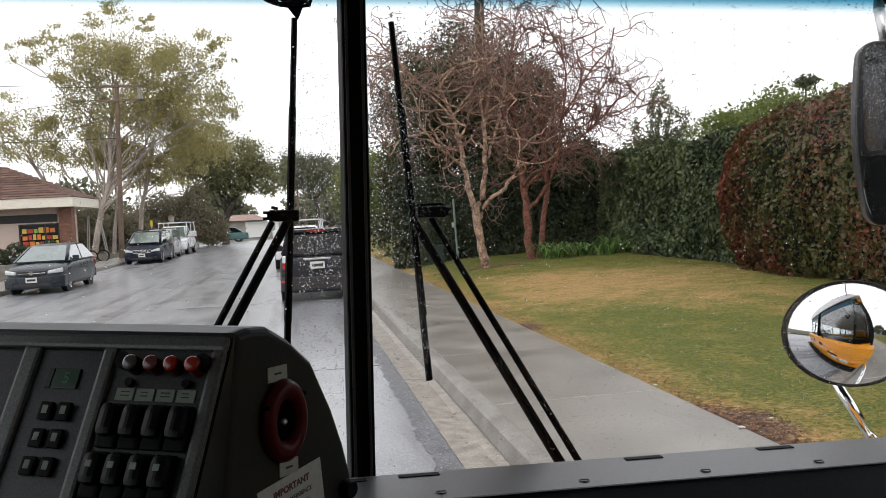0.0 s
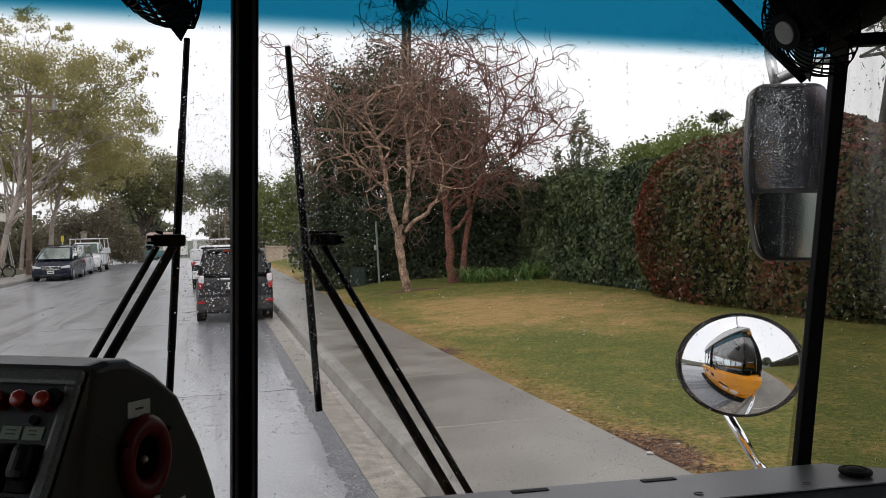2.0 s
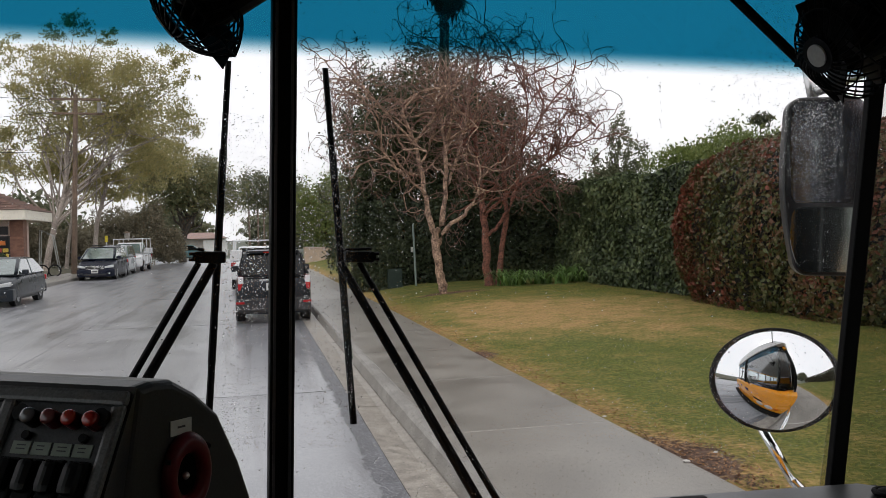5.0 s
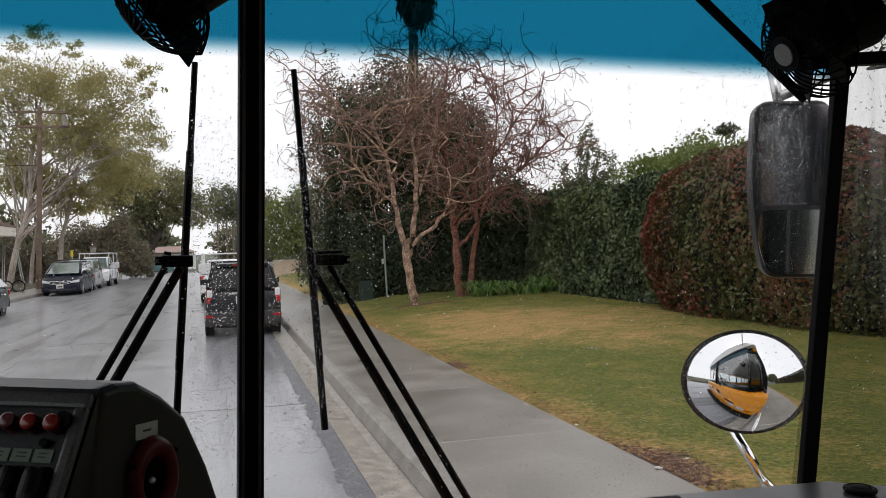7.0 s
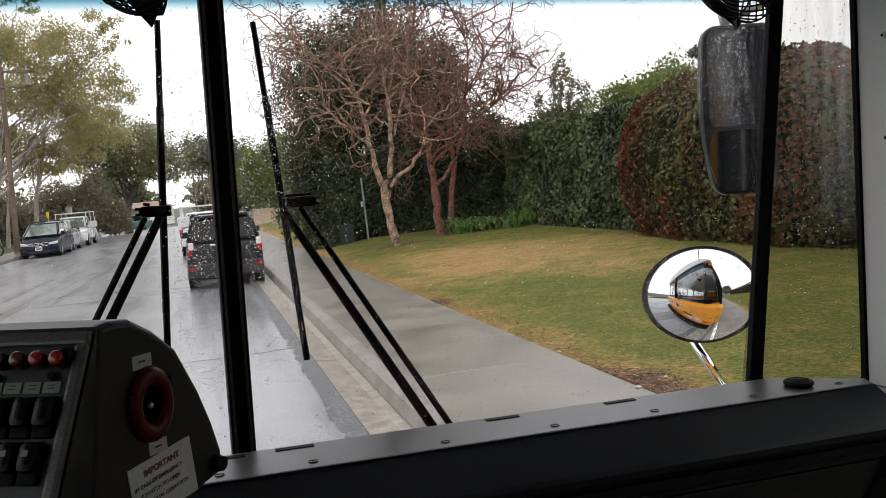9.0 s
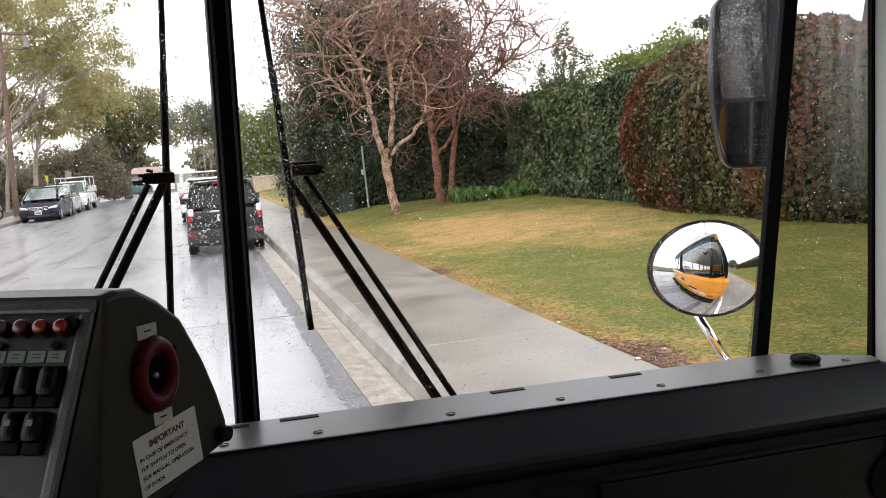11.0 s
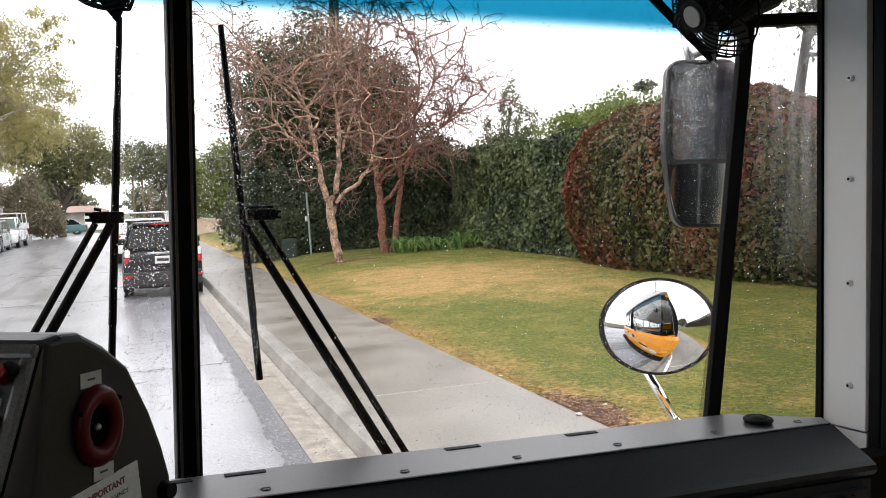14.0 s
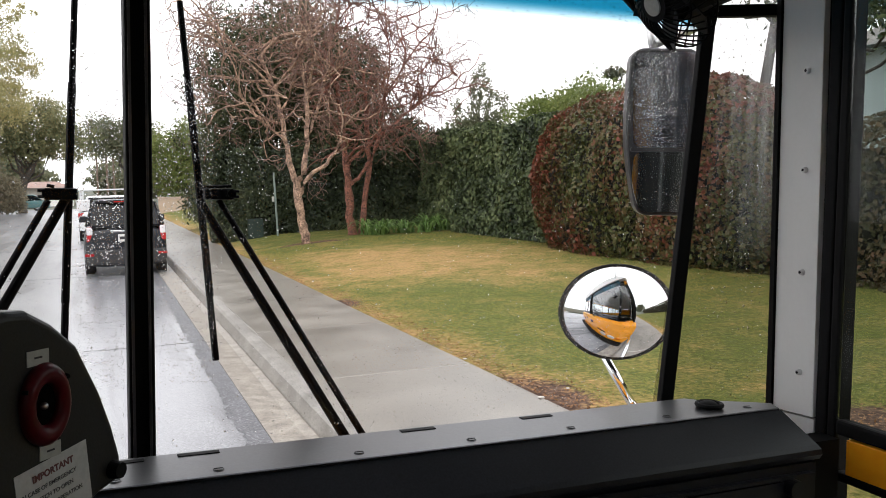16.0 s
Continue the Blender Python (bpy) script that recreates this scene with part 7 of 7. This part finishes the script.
# strap-leaved clump under the red tree
M_LILY = leafy("strap_leaves", [(0.06, 0.12, 0.03), (0.13, 0.23, 0.06), (0.25, 0.37, 0.12)], 0.3, 0.35, 1.5)
for k in range(9):
    rng = rng_of(110 + k)
    cx, cy = 6.7 + 0.29 * k + 0.07 * rng.normal(), 22.1 - 0.05 * k + 0.16 * rng.normal()
    ob = thing("lily_clump", (cx, cy, lawn_z(cx, cy)), ONE, "bright green strap-leaved lily clump at the hedge foot", "plant", "lily clumps")
    V, F, o = [], [], 0
    big = rng.uniform(0.55, 1.15)
    for j in range(int(rng.integers(24, 38))):
        a, ln, w = rng.uniform(0, 2 * math.pi), big * rng.uniform(0.6, 1.1), rng.uniform(0.022, 0.040)
        bx, by = cx + rng.normal() * 0.08, cy + rng.normal() * 0.08
        dx, dy = math.cos(a), math.sin(a)
        prev = []
        for i in range(5):
            t = i / 4
            h = ln * (t * 1.5 - 1.3 * t * t)
            r = ln * 0.85 * t ** 1.3 * rng.uniform(0.9, 1.0)
            ww = w * (1 - 0.85 * t)
            c = (bx + dx * r, by + dy * r, lawn_z(cx, cy) + h)
            V += [(c[0] - dy * ww, c[1] + dx * ww, c[2]), (c[0] + dy * ww, c[1] - dx * ww, c[2])]
        for i in range(4):
            F.append((o + 2 * i, o + 2 * i + 1, o + 2 * i + 3, o + 2 * i + 2))
        o += 10
    tagged(raw("leaves", V, F, M_LILY, ob), kind="stuff")
# shrubs and tree tops above the hedge
crown_tree("shrub", (10.6, 18.3, 0.3), [(10.6, 18.3, 0.3), (10.6, 18.3, 1.5), (10.6, 18.3, 2.6)], 0.08, [((10.7, 19.2, 3.3), (0.7, 1.6, 0.7)), ((10.9, 17.4, 3.5), (0.9, 1.6, 0.75)), ((10.9, 15.6, 3.35), (0.8, 1.0, 0.6))], 14000, 0.05, M_LIGHTSHRUB, M_DARKBARK, 121, "light green shrub rising above the hedge", "shrub")
crown_tree("slim_tree", (16.8, 36, 0.3), [(16.8, 36, 0.3), (16.7, 36, 3), (16.6, 36, 5)], 0.14, [((16.75, 36, 6.2), (0.55, 0.5, 1.2)), ((15.9, 36, 5.1), (0.8, 0.6, 0.9)), ((17.4, 36, 5.2), (0.7, 0.6, 1.0)), ((16.7, 36, 4.2), (1.2, 0.7, 0.9))], 5200, 0.075, M_FARTREE, M_DARKBARK, 122, "slim conifer-like tree beyond the hedge")
crown_tree("slim_tree", (20.6, 36, 0.3), [(20.6, 36, 0.3), (20.6, 36, 3), (20.5, 36, 4.6)], 0.1, [((20.4, 36, 5.4), (0.9, 0.7, 0.5)), ((21.6, 36, 5.1), (0.8, 0.6, 0.4))], 2200, 0.08, M_LIGHTSHRUB, M_DARKBARK, 123, "thin leafy tree beyond the hedge")
pm = thing("palm_tree", (23.2, 34.5, 0.3), ONE, "slender young palm-like tree with a tuft on a bare stem", "palm")
V, F = tubes([([(23.2, 34.5, 0.3), (23.1, 34.5, 4), (23.15, 34.5, 6.6)], [0.07, 0.05, 0.04])], 8)
raw("trunk", V, F, M_DARKBARK, pm)
rng = rng_of(124)
P, N = cloud((23.2, 34.5, 6.9), (0.55, 0.5, 0.35), 260, rng, 0.2)
V, F = leaves(P, 0.16, rng, 0.35, 0.3, N)
tagged(raw("crown", V, F, M_EVERGREEN, pm), kind="stuff")
tall = thing("palm_tree", (7.9, 33.5, 0.3), ONE, "tall palm with a shaggy brown skirt behind the trees", "palm")
V, F = tubes([([(7.6, 33.5, 0.3), (7.7, 33.5, 6), (7.85, 33.5, 10.6)], [0.26, 0.20, 0.20])], 10)
raw("trunk", V, F, M_DARKBARK, tall)
P, N = cloud((8.0, 33.5, 12.2), (0.72, 0.72, 1.5), 2200, rng, 0.5)
V, F = leaves(P, 0.2, rng, 0.2, 2.0, N)
tagged(raw("skirt", V, F, surface("dead_fronds", (0.16, 0.11, 0.07), rough=0.9), tall), kind="stuff")
P, N = cloud((8.1, 33.5, 14.2), (2.0, 2.0, 1.1), 900, rng, 0.3)
V, F = leaves(P, 0.5, rng, 0.12, 0.8, N)
tagged(raw("fronds", V, F, M_EVERGREEN, tall), kind="stuff")

# ---- grass blades and litter ----
rg = rng_of(201)
M_BLADE = leafy("grass_blade", [(0.17, 0.20, 0.038), (0.25, 0.25, 0.055), (0.40, 0.31, 0.11)], 0.6, 0.5, 1.5)
n = 110000
gx = 2.96 + 6.2 * rg.uniform(0, 1, n) ** 1.15
gy = 2.2 + 19.0 * rg.uniform(0, 1, n) ** 1.6
keep = np.ones(n, bool)
for cx, cy, rx, ry in ((3.05, 5.6, 0.25, 0.7), (4.5, 3.8, 0.45, 0.4), (3.0, 11.2, 0.16, 0.35), (4.9, 20.95, 0.9, 0.3)):
    keep &= ((gx - cx) / rx) ** 2 + ((gy - cy) / ry) ** 2 > 0.7
keep &= (((gx - 5.7) / 3.2) ** 2 + ((gy - 15.0) / 4.8) ** 2 > 0.8) | (rg.uniform(0, 1, n) < 0.25)
gx, gy = gx[keep], gy[keep]
n = len(gx)
gz = np.array([lawn_z(a, b) for a, b in zip(gx, gy)])
ang, h, w = rg.uniform(0, 2 * np.pi, n), rg.uniform(0.006, 0.022, n), rg.uniform(0.0018, 0.0036, n) * (1 + gy / 10)
lean = rg.normal(size=(n, 2)) * 0.03
b = np.stack([gx, gy, gz - 0.004], 1)
side = np.stack([np.cos(ang) * w, np.sin(ang) * w, np.zeros(n)], 1)
tip = b + np.stack([lean[:, 0], lean[:, 1], h], 1)
V = np.stack([b - side, b + side, tip], 1).reshape(-1, 3)
tagged(raw("grass_blades", V, np.arange(3 * n).reshape(-1, 3), M_BLADE), "short uneven blades of grass on the lawn", "grass", kind="stuff")

M_LITTER = leafy("fallen_leaves", [(0.12, 0.06, 0.03), (0.22, 0.11, 0.05), (0.30, 0.17, 0.08), (0.16, 0.09, 0.045)], 0.6, 0.1, 4)
n = 3200
ly = 2.5 + 17 * rg.uniform(0, 1, n) ** 1.5
lx = 2.97 + np.abs(rg.normal(0, 0.17, n))
lz = np.array([lawn_z(a, b) for a, b in zip(lx, ly)]) + 0.012
extra = 900
ex, ey = rg.uniform(8.2, 9.0, extra), rg.uniform(8, 22, extra)
C = np.concatenate([np.stack([lx, ly, lz], 1), np.stack([ex, ey, [lawn_z(a, b) + 0.012 for a, b in zip(ex, ey)]], 1)])
dirt = []
for cx, cy, rx, ry, k in ((3.05, 5.6, 0.3, 0.75, 260), (4.5, 3.8, 0.55, 0.5, 400), (4.9, 20.95, 1.0, 0.4, 250)):
    dx, dy = cx + rg.normal(size=k) * rx * 0.6, cy + rg.normal(size=k) * ry * 0.6
    dx = np.maximum(dx, 2.97)
    dirt.append(np.stack([dx, dy, [lawn_z(a, b) + 0.022 for a, b in zip(dx, dy)]], 1))
C = np.concatenate([C] + dirt)
V, F = leaves(C, 0.014, rg, 0.5, 0.0, np.tile([[0, 0, 1.6]], (len(C), 1)))
tagged(raw("leaf_litter", V, F, M_LITTER), "small brown fallen leaves along the pavement and hedge", "leaf litter", kind="stuff")
M_CHIP = plain("pale_litter", (0.55, 0.53, 0.5), 0.7)
for k, (px, py, s) in enumerate(((2.93, 5.45, 0.05), (2.98, 7.0, 0.035), (3.25, 5.6, 0.03), (2.9, 8.1, 0.025), (3.4, 13.0, 0.03), (5.1, 11.2, 0.03))):
    bm = bmesh.new()
    bmesh.ops.create_icosphere(bm, subdivisions=1, radius=s * 0.65)
    for v in bm.verts:
        v.co *= 1 + 0.35 * noise.noise(v.co * 40 + Vector((k, 0, 0)))
    bmesh.ops.scale(bm, vec=(1, 0.7, 0.35), verts=bm.verts)
    z = max(lawn_z(px, py), 0.152)
    bmesh.ops.translate(bm, vec=(px, py, z + s * 0.18), verts=bm.verts)
    tagged(part("litter_chip", bm, M_CHIP, None), "small pale chip of litter by the pavement", "litter", "litter chips")

# ---- rain on the glass ----
def drop_mat():
    m, n, l, p = node_mat("rain_water")
    n.remove(p)
    g = n.new("ShaderNodeBsdfGlass")
    g.inputs["IOR"].default_value, g.inputs["Roughness"].default_value = 1.33, 0.0
    l.new(g.outputs[0], n["Material Output"].inputs["Surface"])
    return m


M_DROP = drop_mat()


def drops(name, pts, radii, m, rng, label, parent):
    """Flat-backed beads of water: pts (n, 2) on a plane whose frame is m, z out of it."""
    prof = [(1.0, 0.0), (0.88, 0.22), (0.58, 0.40), (0.0, 0.50)]
    seg = 6
    n = len(pts)
    a = np.linspace(0, 2 * np.pi, seg, endpoint=False)
    ring = [np.stack([np.cos(a) * r, np.sin(a) * r, np.full(seg, z)], 1) for r, z in prof[:3]]
    unit = np.concatenate(ring + [np.array([[0, 0, prof[3][1]], [0, 0, 0]])])
    F = []
    for k in range(2):
        for j in range(seg):
            i0, i1 = k * seg + j, k * seg + (j + 1) % seg
            F += [(i0, i1, i1 + seg), (i0, i1 + seg, i0 + seg)]
    for j in range(seg):
        F += [(2 * seg + j, 2 * seg + (j + 1) % seg, 3 * seg), ((j + 1) % seg, j, 3 * seg + 1)]
    F = np.array(F)
    stretch = rng.uniform(0.9, 1.35, n)
    V = unit[None] * radii[:, None, None]
    V[:, :, 1] *= stretch[:, None]
    V[:, :, :2] += pts[:, None, :]
    V = V.reshape(-1, 3)
    R = np.array(m.to_3x3())
    V = V @ R.T + np.array(m.translation)
    F = (F[None] + (np.arange(n) * len(unit))[:, None, None]).reshape(-1, 3)
    ob = raw(name, V, F, M_DROP, parent, smooth=True)
    ob.visible_shadow = False
    return tagged(ob, label, kind="stuff")


rd = rng_of(301)
GLASS_M = Matrix(((-1, 0, 0, 0), (0, 0, 1, GY + 0.0062), (0, 1, 0, 0), (0, 0, 0, 1)))


def scatter(x0, x1, z0, z1, n, small=0.0006, big=0.0015):
    return np.stack([-rd.uniform(x0, x1, n), rd.uniform(z0, z1, n)], 1), small + (big - small) * rd.uniform(0, 1, n) ** 2.2


sets = [scatter(-0.06, 0.90, 1.40, 1.75, 620), scatter(-0.06, 0.90, 1.75, 2.10, 200, 0.0005, 0.0010), scatter(-0.06, 0.9, 2.10, 2.33, 420),
        scatter(-0.055, 0.03, 1.50, 1.98, 1800, 0.0005, 0.0012), scatter(-0.17, -0.104, 1.50, 2.02, 2000, 0.0005, 0.0012), scatter(0.12, 0.78, 1.40, 1.56, 900, 0.0006, 0.0012), scatter(-0.50, -0.18, 1.45, 1.9, 260, 0.0006, 0.0013), scatter(-0.17, -0.104, 1.40, 2.3, 250),
        scatter(-0.75, -0.17, 1.45, 2.3, 220), scatter(0.03, 0.12, 1.70, 1.95, 160, 0.0005, 0.0011), scatter(0.80, 0.90, 1.50, 1.80, 160, 0.0005, 0.001)]
# a fan of beads that the blade leaves in the upper corner
k = rd.uniform(0, 1, 2400)
r = 0.42 + 0.30 * rd.uniform(0, 1, 2400) ** 0.7
sets.append((np.stack([-(0.36 + r * np.cos(0.15 + 0.75 * k) ), 1.90 + r * np.sin(0.15 + 0.75 * k) * 0.75], 1), 0.0006 + 0.0008 * rd.uniform(0, 1, 2400) ** 2))
# runs of beads below the shade band
for x in (0.45, 0.49, 0.56, 0.28, 0.66):
    m_ = 16
    sets.append((np.stack([-(x + rd.normal(size=m_) * 0.002), rd.uniform(1.98, 2.14, m_)], 1), 0.0009 + 0.0008 * rd.uniform(0, 1, m_)))
P = np.concatenate([a for a, b in sets])
Rr = np.concatenate([b for a, b in sets])
ok = (P[:, 0] > -0.93) & (P[:, 1] < 2.36) & (P[:, 1] > 1.38)
drops("rain_beads", P[ok], Rr[ok], GLASS_M, rd, "clear rain beads on the windshield", bus)
# corner window
cmn = Vector((0.085, 0.15, 0)).normalized()
CPM = Matrix((Vector((0.15, -0.085, 0)).normalized(), Vector((0, 0, 1)), cmn)).transposed().to_4x4()
CPM.translation = Vector((0.955, GY + 0.003, 0)) + cmn * 0.0035
n = 420
drops("rain_beads", np.stack([rd.uniform(0.03, 0.16, n), 1.38 + 0.9 * rd.uniform(0, 1, n) ** 0.8], 1), 0.0008 + 0.0012 * rd.uniform(0, 1, n) ** 2, CPM, rd, "clear rain beads on the corner window", bus)
# mirrors
n = 3000
bx = np.clip(rd.normal(-0.022, 0.032, n), -0.072, 0.078)
drops("rain_beads", np.stack([bx, np.where(rd.uniform(0, 1, n) < 0.78, rd.uniform(-0.036, 0.195, n), rd.uniform(-0.19, 0.195, n))], 1), 0.0004 + 0.0008 * rd.uniform(0, 1, n) ** 3, SMX @ Matrix.Translation((0, 0, 0.0112)), rd, "clear rain beads on the mirror", sm)
a = rd.uniform(0, 2 * np.pi, 1000)
q = 0.94 + 0.09 * rd.uniform(0, 1, 1000)
drops("rain_beads", np.stack([np.cos(a) * 0.140 * q, np.sin(a) * 0.114 * q], 1), 0.0005 + 0.0009 * rd.uniform(0, 1, 1000) ** 2, CM @ Matrix.Translation((0, 0, 0.0072)), rd, "clear rain beads on the mirror rim", cv)
